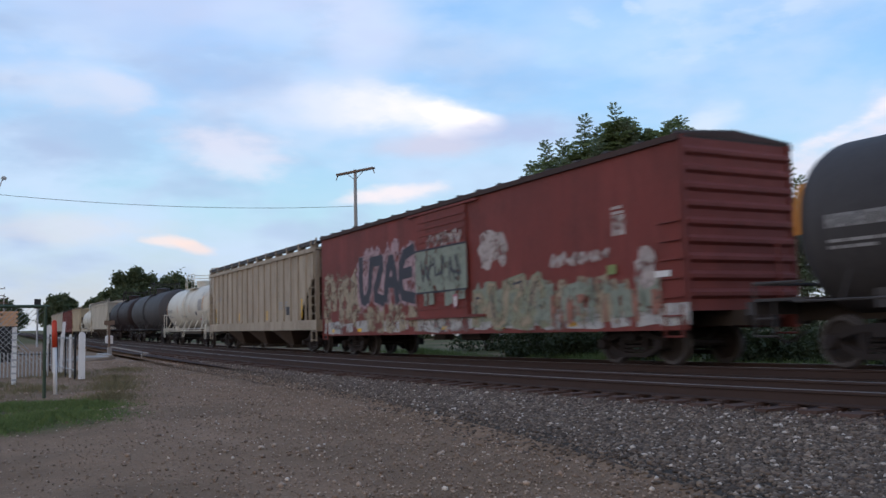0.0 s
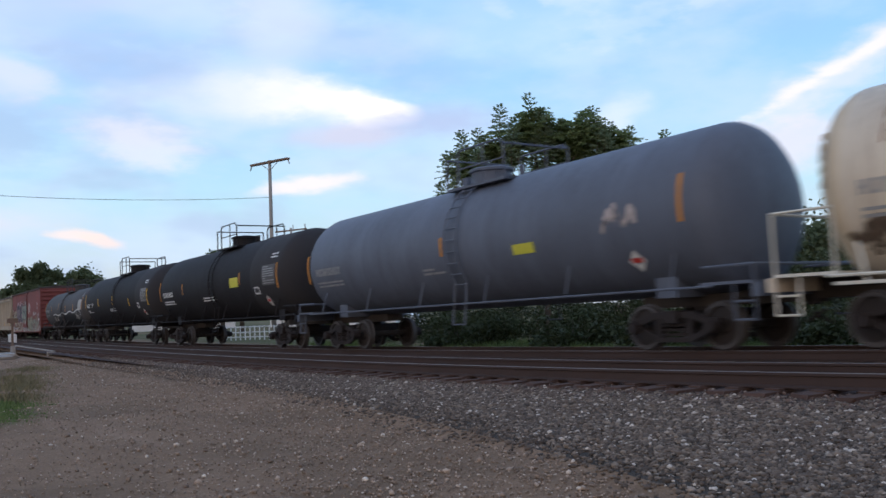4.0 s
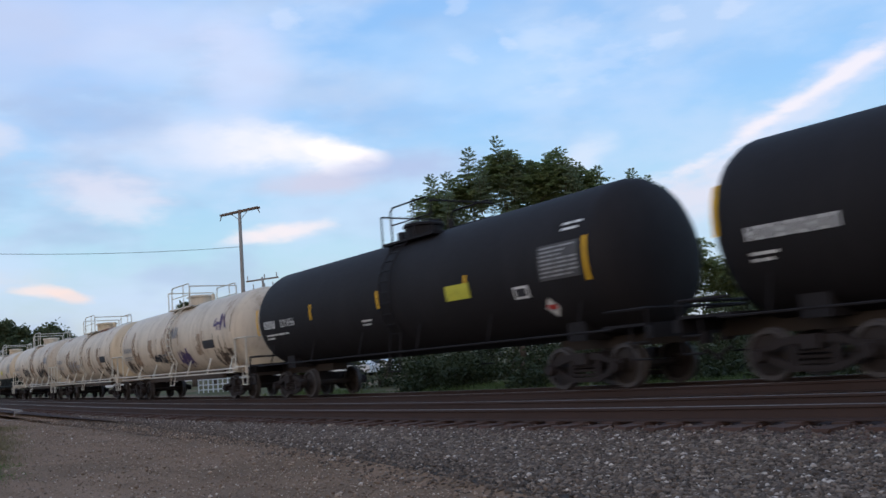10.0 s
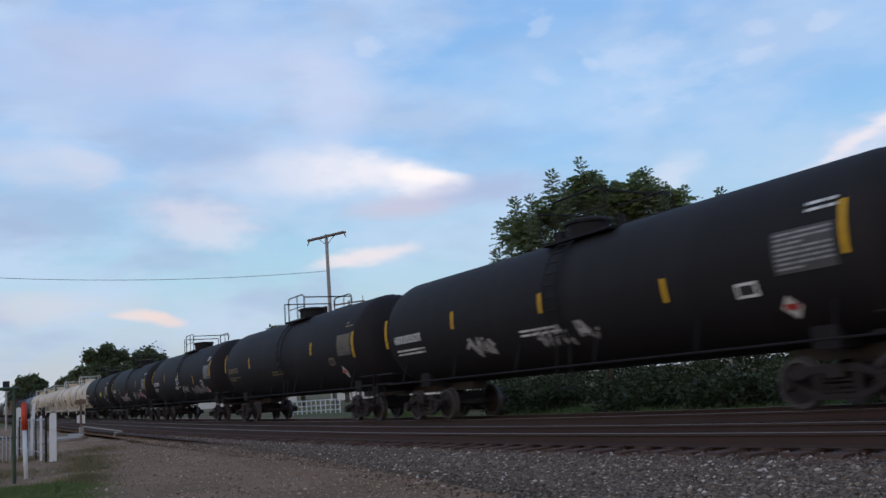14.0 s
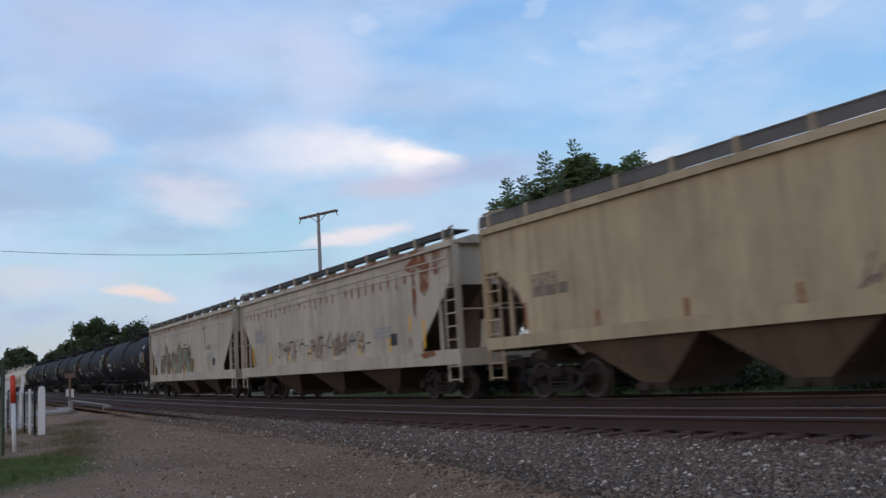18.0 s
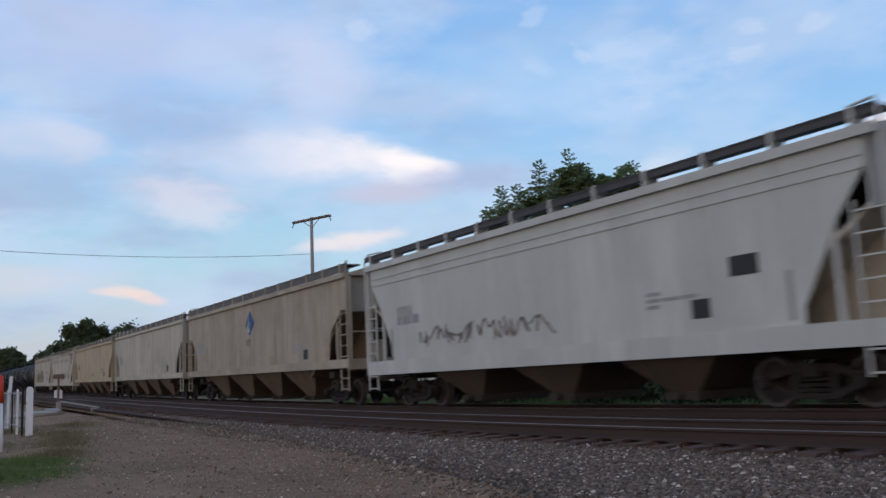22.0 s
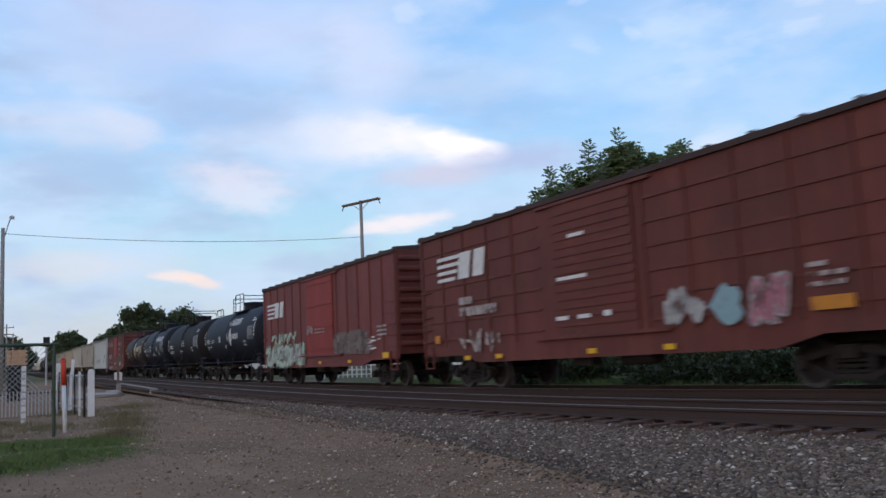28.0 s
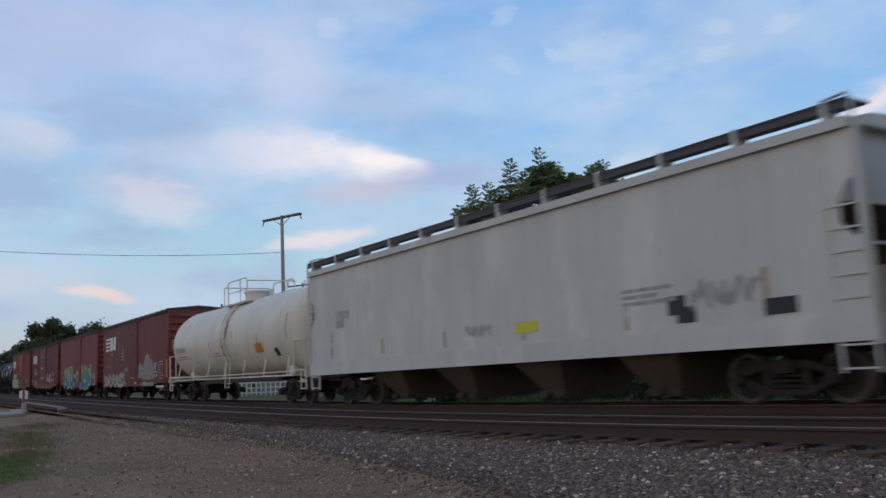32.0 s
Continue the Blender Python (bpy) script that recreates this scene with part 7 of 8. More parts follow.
def frond_quads(rng, tips, outs, lengths, leaf, k=8):
    """Feathered leaves, all at once: drooping stalks with paired leaflets."""
    tips, outs, lengths = np.array(tips), np.array(outs), np.array(lengths)[:, None, None]
    outs = outs / np.linalg.norm(outs, axis=1, keepdims=True)
    side = np.cross(outs, [0, 0, 1.0])
    side /= np.linalg.norm(side, axis=1, keepdims=True) + 1e-9
    n = len(tips)
    t = (np.arange(1, k + 1) / k)[None, :, None]
    p = tips[:, None] + outs[:, None] * lengths * t - np.array([0, 0, 0.35]) * lengths * t * t
    p = np.repeat(p[:, :, None], 2, axis=2)
    sign = np.array([-1.0, 1.0])[None, None, :, None]
    d = side[:, None, None] * sign * 0.9 + outs[:, None, None] * 0.45
    d = np.broadcast_to(d, p.shape).copy()
    d[..., 2] += rng.uniform(-0.35, 0.1, d.shape[:-1])
    d /= np.linalg.norm(d, axis=-1, keepdims=True)
    w = np.cross(d, rng.normal(size=d.shape))
    w /= np.linalg.norm(w, axis=-1, keepdims=True) + 1e-9
    e = leaf * (1.1 - 0.5 * np.abs(t[..., None] - 0.45)) * rng.uniform(0.8, 1.2, (n, k, 2, 1))
    return np.stack([p, p + d * e * 0.5 + w * e * 0.19, p + d * e, p + d * e * 0.5 - w * e * 0.19], axis=-2).reshape(-1, 4, 3)


def trunk_and_limbs(bm, height, tips, r, rng, lean=0.0):
    n = 6
    pts = [Vector((lean * (i / n) + rng.uniform(-0.08, 0.08) * i / n, rng.uniform(-0.08, 0.08) * i / n, height * 0.7 * i / n)) for i in range(n + 1)]
    for i in range(n):
        tube(bm, pts[i], pts[i + 1], r * (1 - 0.13 * i), 9, r * (1 - 0.13 * (i + 1)))
    for t in tips:
        k = rng.randint(2, n)
        a, b = pts[k], Vector(t)
        m = (a + b) / 2 + Vector((0, 0, 0.25))
        tube(bm, a, m, r * 0.32, 6, r * 0.2)
        tube(bm, m, b, r * 0.2, 6, r * 0.06)


def crown_tree(name, x, y, height, lobes, leaf, per, mat, label, seed, trunk=0.22):
    """A tree: trunk and limbs, and a crown of leaf clumps round lobes (dx, dy, z, r)."""
    rng = random.Random(seed)
    nr = np.random.default_rng(seed)
    tree = thing(name, pose(x, y, ground_z(y)), label, "tree", "trees beyond the railway")
    bm = bmesh.new()
    trunk_and_limbs(bm, height, [(a, b, c) for a, b, c, r in lobes], trunk, rng)
    part("trunk", bm, M_BARK, tree, "bare trunk and limbs", smooth=True)
    pts = []
    for a, b, c, r in lobes:
        clumps = int(8 + 10 * r)
        for _ in range(clumps):
            d = nr.normal(size=3)
            d /= np.linalg.norm(d)
            cc = np.array([a, b, c]) + d * r * nr.uniform(0.55, 1.0) * np.array([1, 1, 0.85])
            pts.append(cc + nr.normal(size=(per, 3)) * r * 0.42)
    part("crown", leaf_mesh("crown", np.concatenate(pts), leaf, mat, seed), None, tree, "uneven leafy crown")
    return tree


def feather_tree(x, y, seed):
    """The near tree: upright shoots, each a plume of long feathered leaves, over a dense crown."""
    nr = np.random.default_rng(seed)
    rng = random.Random(seed)
    g = ground_z(y)
    tree = thing("tree", pose(x, y, g, 0, 0, -40), "green tree with feathery upright shoots", "tree", "trees beyond the railway")
    # crown masses: across, depth, height over the ground, radius
    lobes = [(-3.2, 0, 7.5, 1.1), (-3.5, 0.4, 5.6, 1.2), (-1.7, 0.2, 8.1, 1.3), (-0.3, 0, 8.9, 1.1), (0.9, 0.3, 8.3, 1.3), (2.0, 0, 8.5, 1.2), (3.1, 0.2, 7.9, 1.1), (3.7, 0.4, 6.8, 1.1),
             (-2.0, 0.8, 6.0, 1.5), (0.4, 0.8, 6.6, 1.6), (2.4, 0.8, 6.0, 1.5), (-3.0, 0.5, 3.8, 1.4), (0.0, 0.8, 4.4, 1.5), (3.2, 0.6, 4.2, 1.4),
             (5.3, 0.2, 6.5, 0.8), (6.1, 0.4, 5.4, 1.1), (7.2, 0.5, 4.4, 1.2), (5.0, 0.5, 4.4, 1.2), (6.4, 0.4, 3.0, 1.4), (8.6, 0.4, 3.4, 1.2)]
    # plume tips: across, depth, height
    tips = [(-3.3, 0, 9.15), (-3.9, 0.2, 8.3), (-2.6, -0.2, 9.2), (-1.6, 0, 10.2), (-1.1, 0.3, 9.6), (-0.4, 0, 10.6), (0.1, -0.3, 9.9), (0.9, 0.2, 9.4), (1.7, 0, 9.5), (2.2, 0.2, 9.9),
            (2.9, 0, 9.1), (3.7, 0.1, 8.9), (4.1, 0.2, 8.0), (5.1, 0, 8.6), (5.7, 0.2, 8.3), (5.4, -0.2, 7.7), (6.2, 0.1, 7.7), (6.7, 0.3, 7.0), (-4.2, 0, 6.9), (-4.4, 0.2, 5.6)]
    for _ in range(46):
        a, b, c, r = lobes[rng.randrange(len(lobes))]
        tips.append((a + rng.uniform(-r, r) * 0.9, b - rng.uniform(0.2, 1.0) * r, c + rng.uniform(-0.2, 0.95) * r))
    bm = bmesh.new()
    trunk_and_limbs(bm, 8.0, [(a, b, c) for a, b, c, r in lobes], 0.17, rng)
    part("trunk", bm, M_BARK, tree, "slim grey trunk and limbs", smooth=True)
    at, way, size, stems = [], [], [], bmesh.new()
    for a, b, c in tips:
        tall = nr.uniform(1.1, 1.7)
        lean = np.array([nr.uniform(-0.2, 0.2), nr.uniform(-0.2, 0.2), 1.0])
        top = np.array([a * 1.05, b, c])
        tube(stems, Vector(top - lean * tall), Vector(top), 0.022, 5, 0.010)
        for k in range(24):
            u = (k + 0.5) / 24
            h = k * 2.4 + nr.uniform(-0.3, 0.3)
            at.append(top - lean * tall * (1 - u))
            way.append((math.cos(h), math.sin(h), 0.25 + 1.1 * u * u))
            size.append(nr.uniform(0.45, 0.62) * (1.1 - 0.35 * u))
    part("plumage", quads_mesh("plumage", frond_quads(nr, at, way, size, 0.18), M_LEAF), None, tree, "feathered leaves on upright shoots")
    tagged(part("shoot", stems, M_BARK, tree), kind="stuff")
    at, way, size = [], [], []
    for a, b, c, r in lobes:
        m = int(44 + 50 * r)
        d = nr.normal(size=(m, 3))
        d /= np.linalg.norm(d, axis=1, keepdims=True)
        p = np.array([a * 1.04, b + 0.3, c + 0.25]) + d * r * nr.uniform(0.2, 0.92, (m, 1))
        h = nr.uniform(0, 6.283, m * 5)
        at.append(np.repeat(p, 5, axis=0))
        way.append(np.stack([np.cos(h), np.sin(h), nr.uniform(-0.3, 0.7, m * 5)], 1))
        size.append(nr.uniform(0.35, 0.6, m * 5))
    part("crown", quads_mesh("crown", frond_quads(nr, np.concatenate(at), np.concatenate(way), np.concatenate(size), 0.17), M_LEAF3), None, tree, "dense inner foliage")


def bush(x, y, w, h, seed, mat=None):
    nr = np.random.default_rng(seed)
    ob = thing("bush", pose(x, y, ground_z(y)), "scruffy green lineside bush", "bush", "bushes beyond the railway")
    pts = []
    for _ in range(26):
        c = np.array([nr.uniform(-w, w), nr.uniform(-w, w) * 0.6, abs(nr.normal(0, 0.45)) * h])
        pts.append(c + nr.normal(size=(70, 3)) * np.array([0.28, 0.28, 0.22]) * w * 0.6)
    p = np.concatenate(pts)
    p[:, 2] = np.abs(p[:, 2]) + 0.02
    part("leaves", leaf_mesh("leaves", p, 0.10, mat or M_LEAF, seed), None, ob)
    bm = bmesh.new()
    for _ in range(9):
        tube(bm, (nr.uniform(-0.2, 0.2), nr.uniform(-0.2, 0.2), -0.05), (nr.uniform(-w, w) * 0.7, nr.uniform(-w, w) * 0.5, h * nr.uniform(0.4, 0.9)), 0.02, 5, 0.006)
    tagged(part("woody_stem", bm, M_BARK, ob), kind="stuff")


def grass(name, spots, count, height, mat, label, seed):
    """Blades over patches (x, y, rx, ry)."""
    nr = np.random.default_rng(seed)
    q = []
    for x, y, rx, ry in spots:
        for _ in range(count):
            a, r = nr.uniform(0, 6.283), min(1.35, abs(nr.normal(0, 0.62)))
            px, py = x + rx * r * math.cos(a), y + ry * r * math.sin(a)
            z = ground_z(py) - 0.05 + 0.05 * noise.fractal(Vector((px * 0.35, py * 0.35, 0)), 1.0, 2.0, 3)
            h = height * nr.uniform(0.5, 1.3) * (1.1 - 0.6 * r)
            b = np.array([px, py, z])
            lean = nr.normal(size=3) * 0.35 * h
            lean[2] = h
            w = np.array([math.cos(a * 7), math.sin(a * 7), 0]) * 0.012
            q.append([b - w, b + w, b + lean * 0.6 + w * 0.7, b + lean])
    me = quads_mesh(name, np.array(q), mat)
    tagged(new(name, me), label, "grass", kind="stuff")


def build_trees():
    feather_tree(24.3, 29.6, 3)
    # tall trees further down the line
    def far(az, dist, top, wide, seed, label, leaf=0.34, per=46):
        x, y = dist * math.sin(radians(az)), dist * math.cos(radians(az))
        rng = random.Random(seed)
        lobes = []
        for k in range(26):
            a = rng.uniform(-1, 1)
            r = wide * rng.uniform(0.18, 0.32)
            zmax = top * (1 - 0.42 * a * a) - r
            lobes.append((a * wide * 0.8, rng.uniform(-0.4, 0.4) * wide, rng.uniform(top * 0.35, zmax), r))
        for k in range(9):
            a = -0.9 + 0.225 * k
            lobes.append((a * wide, 0, top * (1 - 0.42 * a * a) * rng.uniform(0.86, 1.02) - wide * 0.15, wide * rng.uniform(0.12, 0.19)))
        crown_tree("tree", x, y, top * 0.8, lobes, leaf, per, M_LEAF2, label, seed, trunk=0.3)

    far(7.8, 150, 11.0, 5.0, 11, "dark leafy oak behind the train")
    far(10.2, 150, 10.2, 5.2, 12, "dark leafy oak behind the train")
    far(11.4, 170, 8.6, 4.5, 13, "dark round-crowned tree behind the train")
    far(3.6, 260, 11.2, 5.0, 14, "dark round tree beyond the crossing", 0.5, 30)
    far(5.6, 300, 12.0, 5.0, 15, "dark tree in the distance", 0.55, 26)
    far(6.6, 300, 11.0, 5.5, 25, "dark tree in the distance", 0.55, 26)
    far(0.2, 230, 9.0, 6.0, 16, "dark leafy tree in the far tree line", 0.5, 30)
    far(-3.0, 220, 10.0, 8.0, 17, "dark leafy tree in the far tree line", 0.5, 30)
    far(-8.0, 240, 12.0, 9.0, 18, "dark leafy tree in the far tree line", 0.5, 30)
    far(18.4, 90, 8.4, 2.6, 19, "small leafy tree behind the pole", 0.2, 46)
    far(19.6, 92, 7.6, 1.8, 20, "small leafy tree behind the pole", 0.2, 46)
    far(22.4, 100, 9.0, 1.5, 21, "small leafy tree behind the pole", 0.2, 46)
    far(27.5, 85, 4.5, 5.0, 22, "low tree belt beyond the railway", 0.25, 46)
    far(58.0, 60, 6.0, 8.0, 23, "low tree belt beyond the railway", 0.25, 46)
    far(70.0, 55, 7.5, 8.0, 24, "low tree belt beyond the railway", 0.25, 46)
    for i, (x, y) in enumerate(((19.0, 26.5), (20.5, 24.5), (19.2, 22.2), (21.5, 21.0), (20.0, 19.0), (22.0, 17.5), (20.6, 15.5), (23.0, 13.8), (18.9, 28.8), (20.8, 30.5), (22.5, 25.0), (24.0, 20.5), (19.6, 13.0), (21.8, 11.0), (20.5, 8.5))):
        bush(x, y, 1.15, 1.1, 40 + i, M_BUSH)
    for i in range(22):
        az, d = 30.0 + 2.1 * i, 44 - 0.35 * i + 3 * math.sin(i * 2.3)
        bush(*at_bearing(az, d), 1.9, 2.6, 80 + i, M_BUSH)
    for i in range(9):
        bush(-17.0 + 2.0 * i, 66.0 + 1.5 * math.sin(i * 1.7), 2.1, 2.3, 130 + i, M_BUSH)
    grass("grass_patch", [(0.9, 15.6, 1.3, 1.6), (1.6, 18.4, 1.0, 1.6), (0.2, 18.6, 1.3, 1.6), (0.0, 14.6, 0.9, 1.0)], 9000, 0.11, M_GRASS, "short green grass patch beside the path", 5)
    grass("dry_weeds", [(2.6, 22.5, 0.8, 2.0), (3.2, 27.5, 1.2, 2.0), (1.0, 24.0, 1.2, 2.0), (0.0, 26.0, 1.5, 2.5), (4.2, 33.0, 1.2, 3.0), (2.0, 31.0, 2.0, 3.0), (2.2, 19.6, 0.9, 1.2), (2.9, 24.6, 1.0, 1.6), (-0.6, 21.5, 1.6, 1.6), (-0.9, 12.6, 0.9, 1.0)], 1300, 0.15, M_WEED, "dry brown weeds round the fence", 6)
    grass("verge_grass", [(18.6, 24.0, 1.5, 8.0), (18.8, 14.0, 1.5, 7.0), (17.5, 36.0, 1.5, 8.0)], 3500, 0.3, M_GRASS, "rough green verge beyond the railway", 7)


# ---------------------------------------------------------------- poles and wires
def at_bearing(az, dist):
    return dist * math.sin(radians(az)), dist * math.cos(radians(az))


def sagging(p, q, sag, n=16):
    p, q = Vector(p), Vector(q)
    return [p.lerp(q, i / n) - Vector((0, 0, sag * 4 * (i / n) * (1 - i / n))) for i in range(n + 1)]


def build_poles():
    x, y = at_bearing(21.6, 62.0)
    top = 0.84 + 62.0 * math.tan(radians(10.0))
    g = ground_z(y)
    pole = thing("utility_pole", pose(x, y, g, 0, 0, -70), "weathered wooden utility pole with one crossarm", "utility pole")
    h = top - g
    bm = bmesh.new()
    tube(bm, (0, 0, -0.4), (0, 0, h), 0.17, 12, 0.11)
    part("shaft", bm, M_POLE, pole, smooth=True)
    bm = bmesh.new()
    for dy in (-0.13, 0.07):
        box(bm, -1.95, 1.95, dy, dy + 0.06, h - 0.20, h - 0.06)
    part("crossarm", bm, M_SIGN, pole, "double timber crossarm")
    bm = bmesh.new()
    for s in (-1, 1):
        tube(bm, (s * 0.85, 0.0, h - 0.2), (0, 0, h - 0.75), 0.025, 6)
    part("brace", bm, M_POLE, pole)
    for s in (-1, 1):
        bm = bmesh.new()
        tube(bm, (s * 1.85, -0.02, h - 0.13), (s * 2.05, -0.02, h - 0.52), 0.045, 8, 0.03)
        part("insulator", bm, M_SIGN, pole, "hanging dead-end insulator")
    wire_end = Vector((x, y, g + h - 2.62))
    # second pole, mostly hidden by the train
    x2, y2 = at_bearing(23.3, 74.0)
    g2 = ground_z(y2)
    h2 = 0.84 + 74.0 * math.tan(radians(5.5)) - g2
    pole = thing("utility_pole", pose(x2, y2, g2, 0, -4, -35), "short utility pole with tilted crossarms and insulators", "utility pole")
    bm = bmesh.new()
    tube(bm, (0, 0, -0.4), (0, 0, h2 + 0.2), 0.13, 10, 0.09)
    part("shaft", bm, M_POLE, pole, smooth=True)
    for z, w in ((h2, 1.35), (h2 - 0.75, 0.9)):
        bm = bmesh.new()
        box(bm, -w, w, -0.05, 0.05, z - 0.06, z + 0.06)
        arm = part("crossarm", bm, M_SIGN, pole)
        for k in (-0.9, 0.15, 0.9):
            bm = bmesh.new()
            tube(bm, (k * w, 0, z + 0.05), (k * w, 0, z + 0.42), 0.035, 8, 0.05)
            part("insulator", bm, M_GALV, arm)
    # lamp pole at the crossing
    xl, yl = at_bearing(-0.05, 60.0)
    gl = ground_z(yl)
    hl = 0.84 + 60.0 * math.tan(radians(8.3)) - gl
    pole = thing("street_lamp", pose(xl, yl, gl), "wooden street lamp pole with a bracket lamp", "street lamp")
    bm = bmesh.new()
    tube(bm, (0, 0, -0.4), (0, 0, hl), 0.16, 12, 0.11)
    part("shaft", bm, M_POLE, pole, smooth=True)
    bm = bmesh.new()
    pipe(bm, [(0, 0, hl - 0.9), (0.18, 0, hl - 0.2), (0.36, 0, hl + 0.45), (0.46, 0, hl + 0.62)], 0.035)
    part("bracket", bm, M_GALV, pole)
    bm = bmesh.new()
    section(bm, [(0.34, hl + 0.62), (0.62, hl + 0.56), (0.66, hl + 0.70), (0.50, hl + 0.80), (0.38, hl + 0.74)], -0.12, 0.12)
    part("lamp_head", bm, M_GALV, pole, "grey lamp head, unlit")
    bm = bmesh.new()
    a = Vector((xl, yl, gl + hl - 0.35))
    line, ring = sagging(a, wire_end, 0.42), []
    for p in line:
        ring.append([bm.verts.new(p + Vector((0, 0.016 * math.cos(k * 1.2566), 0.016 * math.sin(k * 1.2566)))) for k in range(5)])
    for r0, r1 in zip(ring, ring[1:]):
        for k in range(5):
            bm.faces.new((r0[k], r0[(k + 1) % 5], r1[(k + 1) % 5], r1[k]))
    part("cable", bm, M_WIRE, None)
    cable = bpy.context.scene.objects["cable"]
    tagged(cable, "sagging dark cable between two poles", "cable")
    # tall line poles down the street
    for az, dist, hh, arms in ((-1.95, 44, 14.6, 5), (0.22, 130, 7.6, 3), (0.55, 175, 7.8, 2), (0.9, 240, 8.0, 2)):
        px, py = at_bearing(az, dist)
        p = thing("line_pole", pose(px, py, ground_z(py)), "tall utility pole with several crossarms", "utility pole", "poles along the street")
        bm = bmesh.new()
        tube(bm, (0, 0, -0.4), (0, 0, hh), 0.14, 10, 0.09)
        part("shaft", bm, M_POLE, p, smooth=True)
        for k in range(arms):
            z = hh - 0.5 - k * (1.1 if arms > 3 else 0.9)
            bm = bmesh.new()
            box(bm, -0.9, 0.9, -0.05, 0.05, z, z + 0.10)
            arm = part("crossarm", bm, M_SIGN, p)
            for s in (-0.8, 0.8):
                bm = bmesh.new()
                tube(bm, (s, 0, z + 0.1), (s, 0, z + 0.3), 0.04, 8, 0.05)
                part("insulator", bm, M_GALV, arm)


# ---------------------------------------------------------------- fence, markers and the crossing
def build_crossing():
    # orange and white marker post
    x, y = 1.28, 21.6
    g = ground_z(y)
    ob = thing("marker_post", pose(x, y, g, 0, -1.5, 0), "orange-topped white plastic marker post, leaning slightly", "marker post")
    bm = bmesh.new()
    tube(bm, (0, 0, -0.2), (0, 0, 1.05), 0.045, 12)
    part("shaft", bm, M_WHITEWOOD, ob, smooth=True)
    bm = bmesh.new()
    tube(bm, (0, 0, 1.05), (0, 0, 1.62), 0.055, 12)
    tube(bm, (0, 0, 1.62), (0, 0, 1.66), 0.055, 12, 0.02)
    part("sleeve", bm, M_ORANGE, ob, "bright orange sleeve", smooth=True)
    # white fence end post
    x, y = 2.36, 28.0
    g = ground_z(y)
    ob = thing("fence_post", pose(x, y, g), "thick white-painted end post of the fence", "fence post")
    bm = bmesh.new()
    section(bm, [(-0.09, 0), (0.09, 0), (0.088, 1.29), (0.055, 1.37), (0.0, 1.385), (-0.055, 1.37), (-0.088, 1.29)], -0.08, 0.08)
    part("shaft", bm, M_WHITEWOOD, ob)
    # barred fence panels running back from the post
    fence = thing("bar_fence", Matrix(), "black and grey steel bar fence", "fence")
    p, q = Vector((2.20, 28.3, 0)), Vector((1.70, 36.0, 0))
    for k in range(9):
        c = p.lerp(q, k / 8)
        gz = ground_z(c.y)
        bm = bmesh.new()
        box(bm, c.x - 0.03, c.x + 0.03, c.y - 0.03, c.y + 0.03, gz - 0.1, gz + 1.32)
        part("post", bm, M_BLACKPOST if k % 2 == 0 else M_WHITEWOOD, fence)
    for z in (0.25, 1.2):
        bm = bmesh.new()
        tube(bm, p + Vector((0, 0, ground_z(p.y) + z)), q + Vector((0, 0, ground_z(q.y) + z)), 0.02, 6)
        part("rail", bm, M_GALV, fence)
    for k in range(20):
        c = p.lerp(q, (k + 0.5) / 20)
        gz = ground_z(c.y)
        bm = bmesh.new()
        box(bm, c.x - 0.009, c.x + 0.009, c.y - 0.009, c.y + 0.009, gz + 0.1, gz + 1.25)
        part("bar", bm, M_GALV, fence)
    # tall white reflector post behind the fence
    ob = thing("white_stake", pose(2.05, 32.5, ground_z(32.5), 0, 4, 0), "leaning white stake behind the fence", "stake")
    bm = bmesh.new()
    box(bm, -0.05, 0.05, -0.03, 0.03, -0.1, 1.75)
    part("shaft", bm, M_WHITEWOOD, ob)
    # green gate with wire mesh
    gate = thing("mesh_gate", Matrix(), "dark green pipe gate with wire mesh", "gate")
    y, g = 20.6, ground_z(20.6)
    bm = bmesh.new()
    tube(bm, (1.0, y, g - 0.1), (1.0, y, 1.36), 0.036, 10)
    part("post", bm, M_GREENPOST, gate, "dark green gate post")
    bm = bmesh.new()
    pipe(bm, [(-2.6, y, 1.38), (1.08, y, 1.34)], 0.035, 8)
    part("top_rail", bm, M_GREENPOST, gate)
    for x in (-2.6, -0.62):
        bm = bmesh.new()
        tube(bm, (x, y, g - 0.1), (x, y, 1.38), 0.045, 8)
        part("upright", bm, M_GREENPOST, gate)
    bm = bmesh.new()
    for k in range(34):
        a = -2.6 + k * 0.11
        z0, z1 = 0.10, 1.30
        w = z1 - z0
        if a + w < 1.05:
            tube(bm, (a, y, z0), (a + w, y, z1), 0.006, 4, caps=False)
            tube(bm, (a + w, y, z0), (a, y, z1), 0.006, 4, caps=False)
    part("mesh", bm, M_GALV, gate, "diamond wire mesh")
    # picket fence further back
    back = thing("back_fence", Matrix(), "low grey wire fence beyond the gate", "fence")
    for k in range(60):
        x = -4.6 + k * 0.105
        gz = ground_z(31.0)
        bm = bmesh.new()
        box(bm, x - 0.018, x + 0.018, 30.98, 31.02, gz, gz + 0.78)
        part("picket", bm, M_GALV, back)
    bm = bmesh.new()
    tube(bm, (-4.6, 31.03, ground_z(31) + 0.7), (1.7, 31.03, ground_z(31) + 0.7), 0.02, 6)
    part("rail", bm, M_BLACKPOST, back)
    # mesh-wrapped stake and sign box
    x, y = at_bearing(1.15, 26.5)
    ob = thing("banded_stake", pose(x, y, ground_z(y)), "white stake with dark bands", "stake")
    bm = bmesh.new()
    box(bm, -0.06, 0.06, -0.03, 0.03, -0.1, 1.55)
